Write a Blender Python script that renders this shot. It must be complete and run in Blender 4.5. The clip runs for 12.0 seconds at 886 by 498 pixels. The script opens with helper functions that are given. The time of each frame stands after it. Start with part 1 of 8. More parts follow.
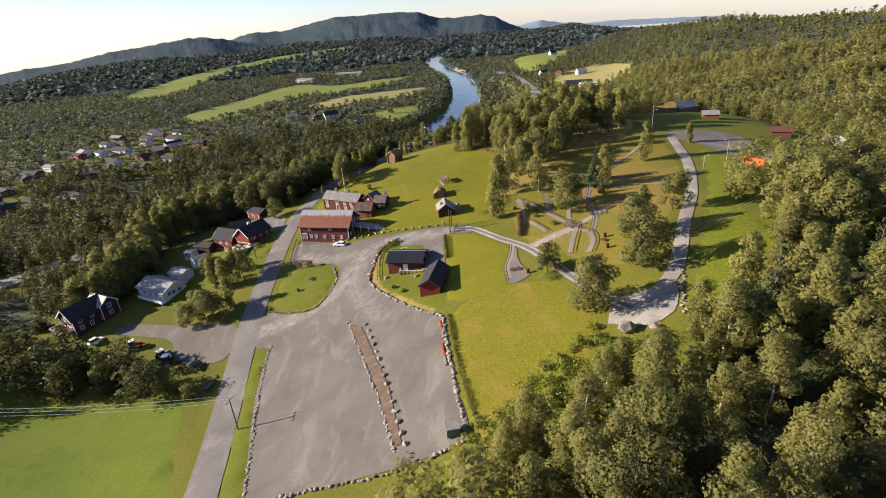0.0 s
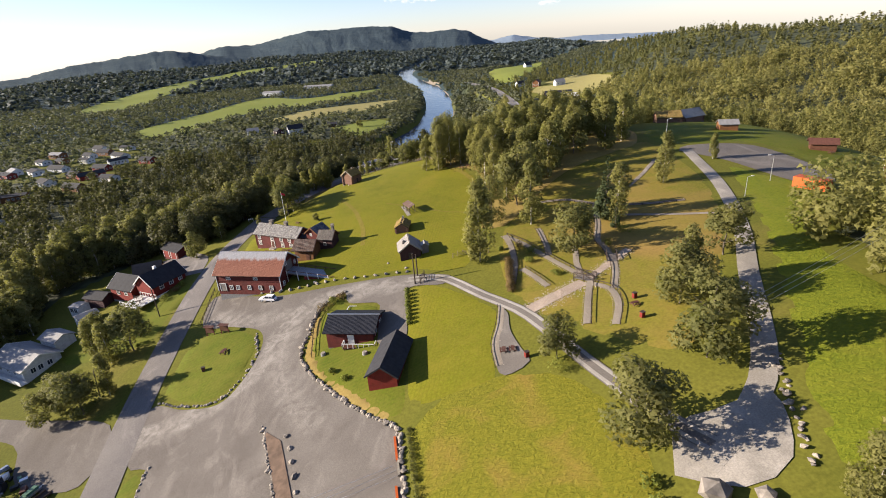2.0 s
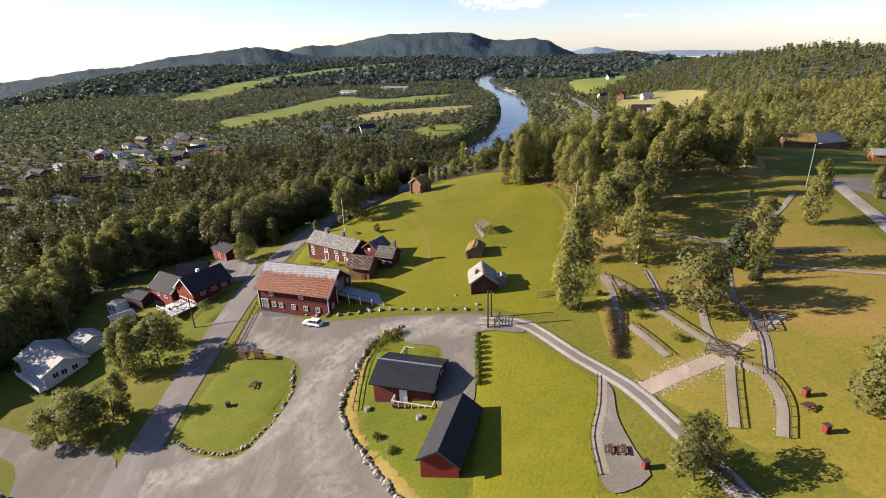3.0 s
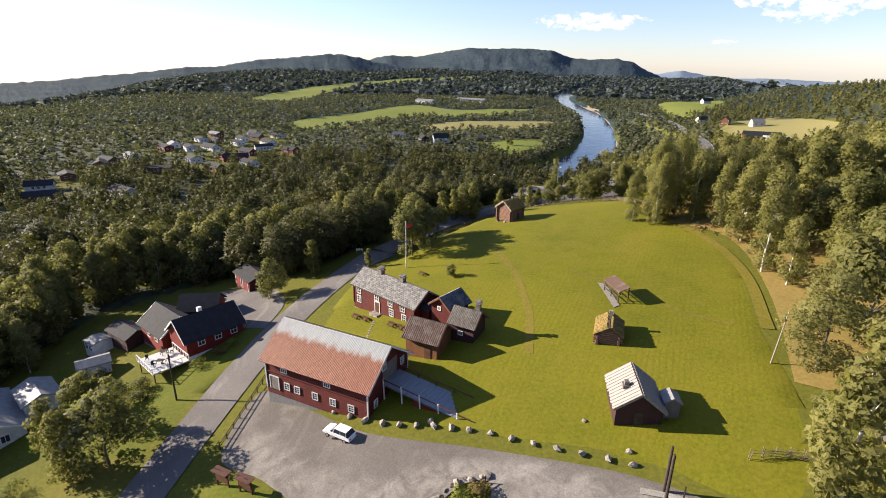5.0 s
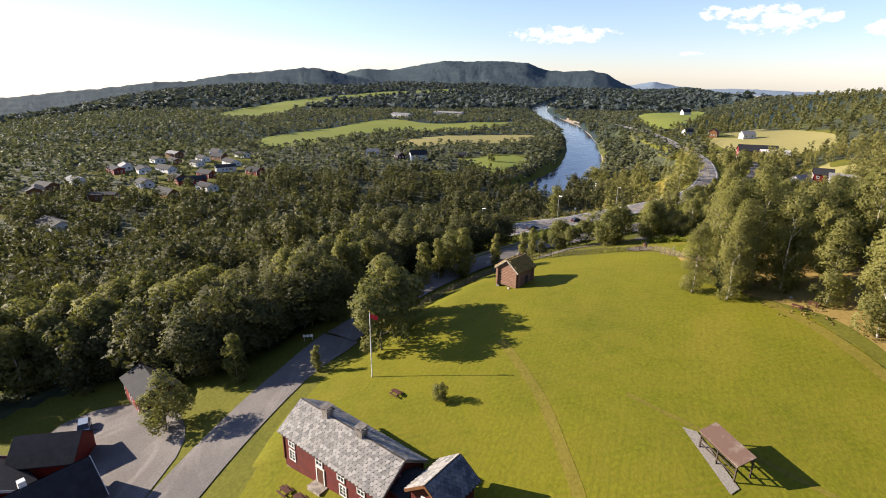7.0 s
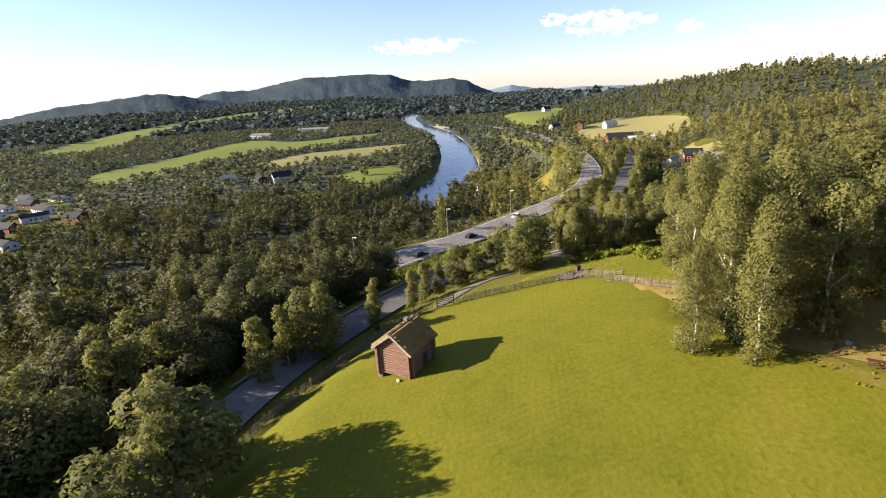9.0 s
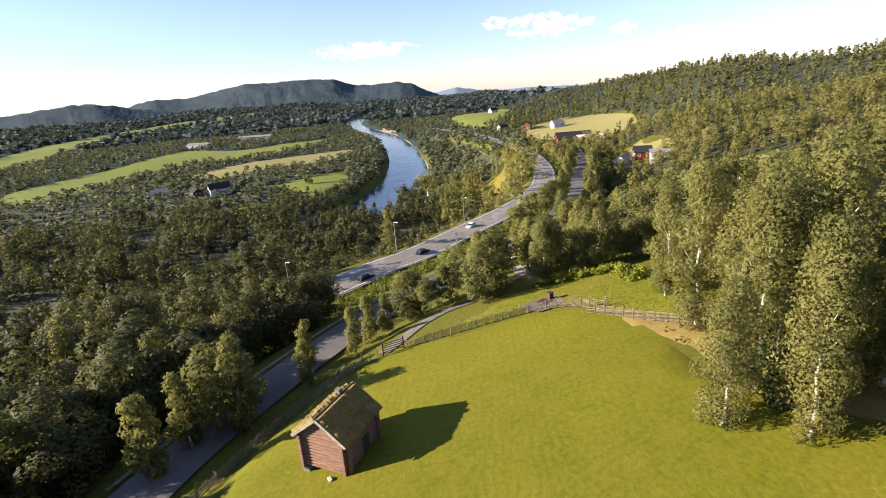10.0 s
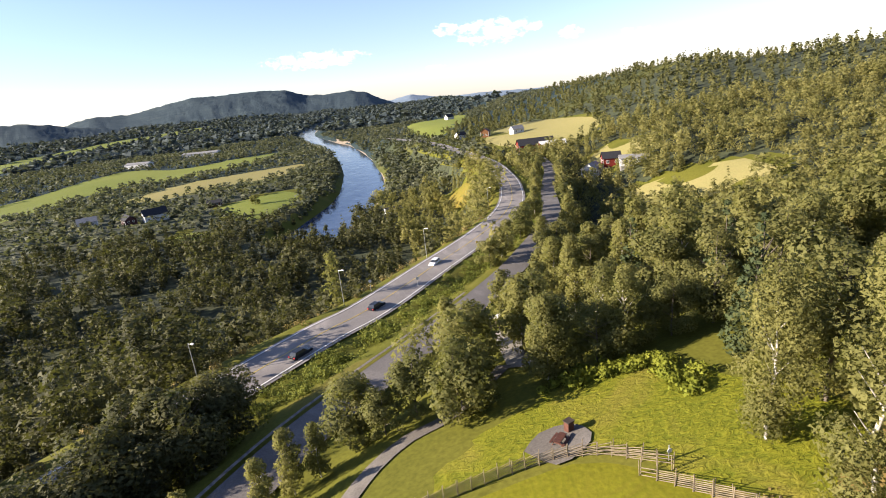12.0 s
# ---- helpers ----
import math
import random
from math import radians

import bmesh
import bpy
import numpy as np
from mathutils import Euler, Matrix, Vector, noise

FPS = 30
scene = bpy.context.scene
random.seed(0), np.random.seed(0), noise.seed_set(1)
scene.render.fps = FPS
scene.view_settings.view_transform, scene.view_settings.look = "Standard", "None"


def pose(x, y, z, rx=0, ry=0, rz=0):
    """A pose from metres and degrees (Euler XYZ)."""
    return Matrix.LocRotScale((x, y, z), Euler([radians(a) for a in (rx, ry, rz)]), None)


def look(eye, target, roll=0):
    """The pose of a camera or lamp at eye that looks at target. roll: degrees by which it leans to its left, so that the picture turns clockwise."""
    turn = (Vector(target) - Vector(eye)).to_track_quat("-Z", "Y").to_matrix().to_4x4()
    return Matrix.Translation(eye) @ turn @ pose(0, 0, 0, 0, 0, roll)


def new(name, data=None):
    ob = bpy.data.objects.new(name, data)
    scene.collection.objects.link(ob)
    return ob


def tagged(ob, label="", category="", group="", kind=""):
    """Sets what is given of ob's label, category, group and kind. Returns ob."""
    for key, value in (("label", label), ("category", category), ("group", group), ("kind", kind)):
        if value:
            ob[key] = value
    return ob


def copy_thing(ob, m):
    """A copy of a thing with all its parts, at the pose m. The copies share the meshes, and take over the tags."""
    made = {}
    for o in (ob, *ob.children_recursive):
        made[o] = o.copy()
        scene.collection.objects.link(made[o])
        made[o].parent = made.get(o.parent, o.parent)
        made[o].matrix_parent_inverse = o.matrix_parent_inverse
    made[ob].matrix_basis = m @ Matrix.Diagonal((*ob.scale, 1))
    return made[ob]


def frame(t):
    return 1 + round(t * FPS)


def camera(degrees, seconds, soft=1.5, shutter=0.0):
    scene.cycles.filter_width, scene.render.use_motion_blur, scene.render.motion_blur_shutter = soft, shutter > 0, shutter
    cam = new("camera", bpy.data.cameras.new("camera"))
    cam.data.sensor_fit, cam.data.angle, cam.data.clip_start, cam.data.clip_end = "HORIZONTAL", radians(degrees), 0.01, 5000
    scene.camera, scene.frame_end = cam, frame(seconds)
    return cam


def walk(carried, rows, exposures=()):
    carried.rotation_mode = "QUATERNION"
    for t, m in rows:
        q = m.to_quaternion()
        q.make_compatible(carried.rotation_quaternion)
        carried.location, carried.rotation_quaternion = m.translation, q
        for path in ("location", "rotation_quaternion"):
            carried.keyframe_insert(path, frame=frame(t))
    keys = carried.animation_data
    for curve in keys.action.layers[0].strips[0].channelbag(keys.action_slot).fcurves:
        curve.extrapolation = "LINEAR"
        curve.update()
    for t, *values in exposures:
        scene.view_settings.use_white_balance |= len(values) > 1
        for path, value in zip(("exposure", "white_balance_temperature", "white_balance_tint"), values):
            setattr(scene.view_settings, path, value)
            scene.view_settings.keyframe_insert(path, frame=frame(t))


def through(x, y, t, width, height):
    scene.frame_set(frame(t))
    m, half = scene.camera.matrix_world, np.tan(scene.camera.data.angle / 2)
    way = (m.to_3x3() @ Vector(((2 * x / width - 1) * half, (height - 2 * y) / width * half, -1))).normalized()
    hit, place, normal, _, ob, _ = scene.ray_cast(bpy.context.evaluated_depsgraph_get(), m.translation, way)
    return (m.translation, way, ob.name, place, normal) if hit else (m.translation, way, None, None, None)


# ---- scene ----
cam = camera(80.9, 12.0, soft=1.0)
# the plan and the path are drawn at 1 : 1.3; everything is brought to true metres by SCALE
SCALE = 1.3
# seconds, place on the plan, turn in degrees
PATH = [
    (0.0, -0.36, -15.67, 54.03, 66.22, 4.16, -0.23),
    (0.5, 0.78, -6.42, 52.60, 66.23, 4.56, -2.84),
    (1.0, 1.45, 2.30, 50.92, 66.51, 4.46, -3.55),
    (1.5, 1.89, 10.64, 49.14, 67.05, 4.44, -3.65),
    (2.0, 2.20, 19.06, 47.46, 67.47, 4.02, -2.89),
    (2.5, 1.05, 28.18, 46.24, 68.05, 2.94, -0.27),
    (3.0, -0.97, 37.79, 44.48, 68.58, 1.74, 5.15),
    (3.5, -3.06, 46.44, 43.30, 68.85, 1.40, 7.30),
    (5.5, -14.09, 81.09, 36.84, 70.54, -1.32, 13.97),
    (6.0, -16.12, 88.56, 37.01, 70.84, -1.39, 13.95),
    (6.5, -17.88, 95.53, 37.71, 71.11, -1.40, 13.34),
    (8.5, -19.91, 130.01, 32.94, 72.20, 3.12, -1.24),
    (9.0, -19.54, 136.55, 31.91, 72.46, 3.18, -3.52),
    (9.5, -18.69, 143.01, 31.09, 72.46, 4.06, -7.30),
    (10.0, -17.69, 149.32, 30.95, 72.43, 4.25, -9.24),
    (10.5, -16.38, 155.18, 31.12, 72.50, 4.83, -9.95),
    (11.0, -15.14, 161.27, 31.09, 72.37, 5.61, -12.97),
    (11.5, -14.18, 166.29, 31.36, 72.56, 6.32, -13.82),
    (12.0, -12.94, 171.85, 31.50, 72.68, 5.89, -14.09),
]
# the camera opens up a little as it leaves the bright gravel
EXPOSURES = ((0.0, 1.5), (3.0, 1.57), (6.5, 1.58), (9.0, 1.68), (12.0, 1.78))
walk(cam, [(t, pose(x * SCALE, y * SCALE, z * SCALE, rx, ry, rz)) for t, x, y, z, rx, ry, rz in PATH], EXPOSURES)

# ---- light ----
SUN_ELEVATION, SUN_AZIMUTH = 18.6, -86.0   # degrees, azimuth clockwise from +y
world = bpy.data.worlds.new("sky")
scene.world = world
world.use_nodes = True
wn, wl = world.node_tree.nodes, world.node_tree.links
wn.clear()
sky = wn.new("ShaderNodeTexSky")
sky.sky_type, sky.sun_disc = "NISHITA", False
sky.sun_elevation, sky.sun_rotation = radians(SUN_ELEVATION), radians(SUN_AZIMUTH)
sky.air_density, sky.dust_density, sky.ozone_density, sky.altitude = 1.0, 0.1, 3.0, 50
background = wn.new("ShaderNodeBackground")
background.inputs["Strength"].default_value = 0.068
world_out = wn.new("ShaderNodeOutputWorld")

# fair-weather clouds low over the valley: bearing and height as slopes, half widths
CLOUDS = ((0.357, 0.091, 0.066, 0.019), (0.266, 0.101, 0.023, 0.009), (0.445, 0.093, 0.018, 0.007), (0.519, 0.077, 0.025, 0.01),
          (0.669, 0.068, 0.036, 0.007), (0.992, 0.055, 0.024, 0.009), (0.941, 0.054, 0.016, 0.005), (0.02, 0.068, 0.076, 0.012), (0.241, 0.036, 0.022, 0.004))


def world_math(op, a, b=None):
    n = wn.new("ShaderNodeMath")
    n.operation = op
    for value, socket in zip((a, b), n.inputs):
        if isinstance(value, bpy.types.NodeSocket):
            wl.new(value, socket)
        elif value is not None:
            socket.default_value = value
    return n.outputs[0]


sky_way = wn.new("ShaderNodeTexCoord").outputs["Generated"]
split = wn.new("ShaderNodeSeparateXYZ")
wl.new(sky_way, split.inputs[0])
ahead = world_math("MAXIMUM", split.outputs["Y"], 0.05)
cu, cv = world_math("DIVIDE", split.outputs["X"], ahead), world_math("DIVIDE", split.outputs["Z"], ahead)
flat = wn.new("ShaderNodeCombineXYZ")
wl.new(cu, flat.inputs[0])
wl.new(world_math("MULTIPLY", cv, 1.6), flat.inputs[1])
puffs = wn.new("ShaderNodeTexNoise")
puffs.inputs["Scale"].default_value, puffs.inputs["Detail"].default_value, puffs.inputs["Roughness"].default_value = 46.0, 6.0, 0.6
wl.new(flat.outputs[0], puffs.inputs["Vector"])
cover = 0.0
for u0, v0, a, b in CLOUDS:
    du, dv = world_math("DIVIDE", world_math("SUBTRACT", cu, u0), a * 1.25), world_math("DIVIDE", world_math("SUBTRACT", cv, v0), b * 1.35)
    here = world_math("SUBTRACT", 1.0, world_math("ADD", world_math("MULTIPLY", du, du), world_math("MULTIPLY", dv, dv)))
    cover = here if cover == 0.0 else world_math("MAXIMUM", cover, here)
cover = world_math("ADD", world_math("MINIMUM", cover, 0.55), world_math("MULTIPLY", world_math("SUBTRACT", puffs.outputs["Fac"], 0.5), 3.2))
soft_edge = wn.new("ShaderNodeMapRange")
soft_edge.interpolation_type = "SMOOTHSTEP"
soft_edge.inputs["From Min"].default_value, soft_edge.inputs["From Max"].default_value = 0.1, 0.75
wl.new(cover, soft_edge.inputs["Value"])
only_up = world_math("MULTIPLY", soft_edge.outputs[0], world_math("GREATER_THAN", split.outputs["Y"], 0.06))
cloud_mix = wn.new("ShaderNodeMix")
cloud_mix.data_type = "RGBA"
wl.new(world_math("MULTIPLY", only_up, 0.85), cloud_mix.inputs[0])
veil = wn.new("ShaderNodeHueSaturation")   # thin summer haze pales the blue
veil.inputs["Saturation"].default_value = 0.82
wl.new(sky.outputs["Color"], veil.inputs["Color"])
cool = wn.new("ShaderNodeMix")
cool.data_type, cool.blend_type = "RGBA", "MULTIPLY"
cool.inputs[0].default_value, cool.inputs[7].default_value = 1.0, (0.9, 0.9, 1.1, 1)
wl.new(veil.outputs["Color"], cool.inputs[6])
wl.new(cool.outputs[2], cloud_mix.inputs[6])
cloud_mix.inputs[7].default_value = (6.4, 6.1, 6.0, 1)
wl.new(cloud_mix.outputs[2], background.inputs["Color"])
wl.new(background.outputs["Background"], world_out.inputs["Surface"])
sun = new("sun", bpy.data.lights.new("sun", "SUN"))
sun.data.energy, sun.data.angle, sun.data.color = 5.0, radians(0.53), (1.0, 0.87, 0.72)
sun_way = Vector((math.sin(radians(SUN_AZIMUTH)) * math.cos(radians(SUN_ELEVATION)),
                  math.cos(radians(SUN_AZIMUTH)) * math.cos(radians(SUN_ELEVATION)), math.sin(radians(SUN_ELEVATION))))
sun.matrix_world = look((0, 0, 300), Vector((0, 0, 300)) - sun_way)


# ---- materials ----
class Nodes:
    """A node material under construction."""

    def __init__(self, name, rough=0.8, metal=0.0, spec=0.3):
        self.mat = bpy.data.materials.new(name)
        self.mat.use_nodes = True
        self.tree = self.mat.node_tree
        self.bsdf = self.tree.nodes["Principled BSDF"]
        self.bsdf.inputs["Roughness"].default_value = rough
        self.bsdf.inputs["Metallic"].default_value = metal
        self.bsdf.inputs["Specular IOR Level"].default_value = spec
        self.coords = self.node("ShaderNodeTexCoord").outputs["Object"]
        plan = self.node("ShaderNodeVectorMath", operation="SCALE")   # true metres back to plan metres
        plan.inputs["Scale"].default_value = 1 / SCALE
        self.tree.links.new(self.node("ShaderNodeNewGeometry").outputs["Position"], plan.inputs[0])
        self.world = plan.outputs["Vector"]

    def node(self, kind, **props):
        n = self.tree.nodes.new(kind)
        for key, value in props.items():
            setattr(n, key, value)
        return n

    def put(self, value, socket):
        if isinstance(value, bpy.types.NodeSocket):
            self.tree.links.new(value, socket)
        else:
            socket.default_value = value

    def noise(self, scale, detail=4.0, rough=0.55, vector=None, stretch=None, warp=0.0):
        n = self.node("ShaderNodeTexNoise")
        n.inputs["Scale"].default_value, n.inputs["Detail"].default_value = scale, detail
        n.inputs["Roughness"].default_value, n.inputs["Distortion"].default_value = rough, warp
        v = vector if vector is not None else self.coords
        if stretch:
            m = self.node("ShaderNodeMapping")
            m.inputs["Scale"].default_value = stretch
            self.tree.links.new(v, m.inputs["Vector"])
            v = m.outputs["Vector"]
        self.tree.links.new(v, n.inputs["Vector"])
        return n.outputs["Fac"]

    def wave(self, scale, axis="X", shape="SIN", warp=0.0, vector=None, profile="BANDS"):
        n = self.node("ShaderNodeTexWave", bands_direction=axis, wave_profile=shape, wave_type=profile)
        n.inputs["Scale"].default_value, n.inputs["Distortion"].default_value = scale, warp
        self.tree.links.new(vector if vector is not None else self.coords, n.inputs["Vector"])
        return n.outputs["Fac"]

    def ramp(self, fac, *stops):
        n = self.node("ShaderNodeValToRGB")
        self.put(fac, n.inputs["Fac"])
        e = n.color_ramp.elements
        while len(e) < len(stops):
            e.new(0.5)
        for k, (at, colour) in zip(e, stops):
            k.position = at
            k.color = (*colour, 1) if isinstance(colour, tuple) else (colour, colour, colour, 1)
        return n.outputs["Color"]

    def mix(self, fac, a, b, blend="MIX"):
        n = self.node("ShaderNodeMix", data_type="RGBA", blend_type=blend)
        self.put(fac, n.inputs[0])
        for value, socket in ((a, n.inputs[6]), (b, n.inputs[7])):
            self.put((*value, 1) if isinstance(value, tuple) else value, socket)
        return n.outputs[2]

    def random(self):
        return self.node("ShaderNodeObjectInfo").outputs["Random"]

    def island(self):
        return self.node("ShaderNodeNewGeometry").outputs["Random Per Island"]

    def done(self, colour, bump=None, depth=0.05, strength=0.6):
        self.put((*colour, 1) if isinstance(colour, tuple) else colour, self.bsdf.inputs["Base Color"])
        if bump is not None:
            b = self.node("ShaderNodeBump")
            b.inputs["Strength"].default_value, b.inputs["Distance"].default_value = strength, depth
            self.tree.links.new(bump, b.inputs["Height"])
            self.tree.links.new(b.outputs["Normal"], self.bsdf.inputs["Normal"])
        return self.mat


def plain(name, colour, rough=0.6, metal=0.0, vary=0.25, scale=3.0, depth=0.01):
    """Paint, stone or metal with soft blotches and fine grain."""
    n = Nodes(name, rough, metal)
    dark = tuple(c * (1 - vary) for c in colour)
    light = tuple(min(1.0, c * (1 + vary)) for c in colour)
    c = n.ramp(n.noise(scale, 6), (0.3, dark), (0.7, light))
    return n.done(c, n.noise(scale * 9, 3), depth)


def board_paint(name, colour, worn, axis="X", pitch=0.16):
    """Painted upright boarding: narrow shaded grooves and faded patches."""
    n = Nodes(name, 0.75)
    groove = n.wave(1 / pitch / 2, axis, "SAW")
    c = n.ramp(n.noise(1.3, 6), (0.3, tuple(k * 0.75 for k in colour)), (0.75, tuple(min(1, k * 1.2) for k in colour)))
    c = n.mix(n.ramp(n.noise(7, 5, stretch=(1, 1, 0.15)), (0.55, 0.0), (0.8, 0.5)), c, worn)
    return n.done(c, groove, 0.03, 0.8)


def leafy(name, dark, light, patch=0.12, through=0.22, sprays=0.0, autumn=0.0, gap_share=0.46):
    """Foliage: shifts of hue from crown to crown and from leaf to leaf, light passing through, gaps between the leaves of a spray."""
    n = Nodes(name, 0.7, 0, 0.12)
    fac = n.node("ShaderNodeMath", operation="ADD")
    n.put(n.noise(patch, 3, vector=n.world), fac.inputs[0])
    half = n.node("ShaderNodeMath", operation="MULTIPLY_ADD")
    n.put(n.island(), half.inputs[0])
    half.inputs[1].default_value, half.inputs[2].default_value = 0.24, -0.12
    n.put(half.outputs[0], fac.inputs[1])
    c = n.ramp(fac.outputs[0], (0.28, dark), (0.75, light))
    if autumn:
        c = n.mix(n.ramp(n.noise(0.21, 4, 0.7, vector=n.world), (0.62, 0.0), (0.78, autumn)), c, (0.2, 0.115, 0.04))
    n.done(c)
    tr = n.node("ShaderNodeBsdfTranslucent")
    n.put(n.mix(0.3, c, (0.26, 0.28, 0.03), "MIX"), tr.inputs["Color"])
    m = n.node("ShaderNodeMixShader")
    m.inputs[0].default_value = through
    n.tree.links.new(n.bsdf.outputs[0], m.inputs[1])
    n.tree.links.new(tr.outputs[0], m.inputs[2])
    if sprays:
        gap = n.node("ShaderNodeBsdfTransparent")
        cut = n.node("ShaderNodeMixShader")
        n.put(n.ramp(n.noise(sprays, 1, 0.5, vector=n.world), (gap_share - 0.01, 0.0), (gap_share + 0.01, 1.0)), cut.inputs[0])
        n.tree.links.new(gap.outputs[0], cut.inputs[1])
        n.tree.links.new(m.outputs[0], cut.inputs[2])
        m = cut
    n.tree.links.new(m.outputs[0], n.tree.nodes["Material Output"].inputs["Surface"])
    return n.mat


def grass_material(name, dark, light, dry, dryness=0.62, stripes=0.0, scale=0.05):
    n = Nodes(name, 0.9, 0, 0.1)
    c = n.ramp(n.noise(scale, 6, vector=n.world), (0.3, dark), (0.7, light))
    c = n.mix(n.ramp(n.noise(scale * 0.6, 5, vector=n.world, warp=0.6), (dryness, 0.0), (dryness + 0.2, 0.8)), c, dry)
    fine = n.noise(2.5, 4, vector=n.world)
    c = n.mix(0.35, c, n.ramp(fine, (0.3, 0.25), (0.7, 0.85)), "OVERLAY")
    patch = n.ramp(n.noise(0.35, 5, 0.65, vector=n.world), (0.35, 0.0), (0.7, 0.6))
    c = n.mix(patch, c, n.mix(0.5, light, dry))
    if stripes:   # rows left by the mower, in two directions, broken and wavering
        for turn, share, spacing in ((15, dry, 0.42), (78, dark, 0.5)):
            rows = n.node("ShaderNodeMapping")
            rows.inputs["Rotation"].default_value = (0, 0, radians(-turn))
            n.tree.links.new(n.world, rows.inputs["Vector"])
            w = n.wave(spacing, "Y", "SIN", 3.4, rows.outputs["Vector"])
            broken = n.ramp(n.noise(0.09, 4, 0.6, vector=rows.outputs["Vector"], stretch=(0.5, 3.0, 1.0)), (0.4, 0.0), (0.62, 1.0))
            c = n.mix(n.mix(1.0, n.ramp(w, (0.55, 0.0), (0.95, stripes)), broken, "MULTIPLY"), c, share)
    return n.done(c, n.noise(3, 5, vector=n.world), 0.1, 0.5)


def tall_grass_material(name, dark, light, dry):
    """Unmown grass: tufts with light tips and feet darkened in colour for shade, leaning in drifts."""
    n = Nodes(name, 0.9, 0, 0.1)
    tuft = n.noise(1.6, 5, 0.65, vector=n.world, stretch=(1.0, 1.5, 1.0), warp=0.8)
    c = n.ramp(tuft, (0.3, dark), (0.6, light))
    c = n.mix(n.ramp(n.noise(0.12, 5, 0.6, vector=n.world, warp=0.6), (0.5, 0.0), (0.72, 0.7)), c, dry)
    return n.done(c, tuft, 0.35, 0.9)


def gravel_material(name, dark, light, tracks=None):
    n = Nodes(name, 0.95, 0, 0.1)
    c = n.ramp(n.noise(0.12, 6, vector=n.world, warp=0.5), (0.3, dark), (0.7, light))
    dust = n.noise(0.16, 7, 0.62, vector=n.world, stretch=(1.0, 0.45, 1.0), warp=1.4)
    c = n.mix(n.ramp(dust, (0.52, 0.0), (0.66, 0.36), (0.74, 0.08)), c, tuple(min(1.0, 1.7 * k) for k in light))
    c = n.mix(n.ramp(n.noise(0.07, 4, vector=n.world), (0.58, 0.0), (0.75, 0.3)), c, tuple(0.84 * k for k in dark))
    if tracks:   # pale dust where wheels run, in streaks along the lane
        worn = n.node("ShaderNodeAttribute", attribute_name="wear").outputs["Fac"]
        streak = n.ramp(n.noise(0.5, 6, 0.65, vector=n.world, warp=1.2), (0.36, 0.1), (0.62, 1.0))
        c = n.mix(n.mix(1.0, worn, streak, "MULTIPLY"), c, (0.235, 0.216, 0.193))
    c = n.mix(0.3, c, n.ramp(n.noise(6, 4, vector=n.world), (0.3, 0.2), (0.7, 0.8)), "OVERLAY")
    return n.done(c, n.noise(14, 3, vector=n.world), 0.06)




def ground_material():
    """Rough grass near by; past the valley's fields the hills carry closed spruce forest, blued in colour for haze."""
    n = Nodes("rough_grass", 0.95, 0, 0.1)
    c = n.ramp(n.noise(0.05, 6, vector=n.world), (0.3, (0.07, 0.076, 0.01)), (0.7, (0.115, 0.108, 0.017)))
    c = n.mix(n.ramp(n.noise(0.03, 5, vector=n.world, warp=0.6), (0.6, 0.0), (0.8, 0.8)), c, (0.17, 0.12, 0.04))
    c = n.mix(0.35, c, n.ramp(n.noise(2.5, 4, vector=n.world), (0.3, 0.25), (0.7, 0.85)), "OVERLAY")
    # spruce tones shifted to blue in place of haze over the far hills
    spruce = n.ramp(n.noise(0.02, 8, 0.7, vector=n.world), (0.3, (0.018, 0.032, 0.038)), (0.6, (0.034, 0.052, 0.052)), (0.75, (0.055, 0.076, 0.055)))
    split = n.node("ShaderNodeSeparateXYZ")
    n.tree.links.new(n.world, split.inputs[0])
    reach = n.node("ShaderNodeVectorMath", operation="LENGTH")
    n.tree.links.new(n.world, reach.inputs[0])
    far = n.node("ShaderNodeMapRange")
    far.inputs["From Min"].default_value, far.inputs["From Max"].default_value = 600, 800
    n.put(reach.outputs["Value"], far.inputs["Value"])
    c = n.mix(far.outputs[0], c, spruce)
    relief = n.node("ShaderNodeMath", operation="MULTIPLY")
    n.put(n.noise(0.05, 8, 0.75, vector=n.world), relief.inputs[0])
    n.put(far.outputs[0], relief.inputs[1])
    return n.done(c, relief.outputs[0], 9.0, 0.9)


M_ground = ground_material()
M_hay = grass_material("hay_field_grass", (0.062, 0.098, 0.008), (0.098, 0.128, 0.011), (0.13, 0.125, 0.02), 0.66, 0.6)
M_straw_ground = grass_material("dry_yellow_grass", (0.16, 0.122, 0.034), (0.23, 0.17, 0.052), (0.25, 0.16, 0.06), 0.52)
M_worn = grass_material("worn_lawn", (0.1, 0.092, 0.012), (0.15, 0.125, 0.018), (0.18, 0.13, 0.035), 0.55)
M_park = grass_material("dry_park_grass", (0.088, 0.092, 0.01), (0.145, 0.125, 0.018), (0.22, 0.13, 0.048), 0.5)
M_lush = grass_material("lush_lawn_grass", (0.058, 0.078, 0.006), (0.095, 0.108, 0.009), (0.15, 0.12, 0.025), 0.66, 0.25)
M_lawn = grass_material("mown_grass", (0.083, 0.091, 0.006), (0.136, 0.131, 0.008), (0.17, 0.13, 0.02), 0.6, 0.28)
M_weedy = tall_grass_material("tall_green_grass", (0.085, 0.1, 0.008), (0.165, 0.162, 0.014), (0.2, 0.155, 0.035))
M_rough_meadow = tall_grass_material("rough_meadow_grass", (0.09, 0.095, 0.008), (0.145, 0.132, 0.013), (0.2, 0.13, 0.032))
M_slope = tall_grass_material("slope_grass", (0.078, 0.1, 0.008), (0.135, 0.148, 0.012), (0.155, 0.14, 0.02))
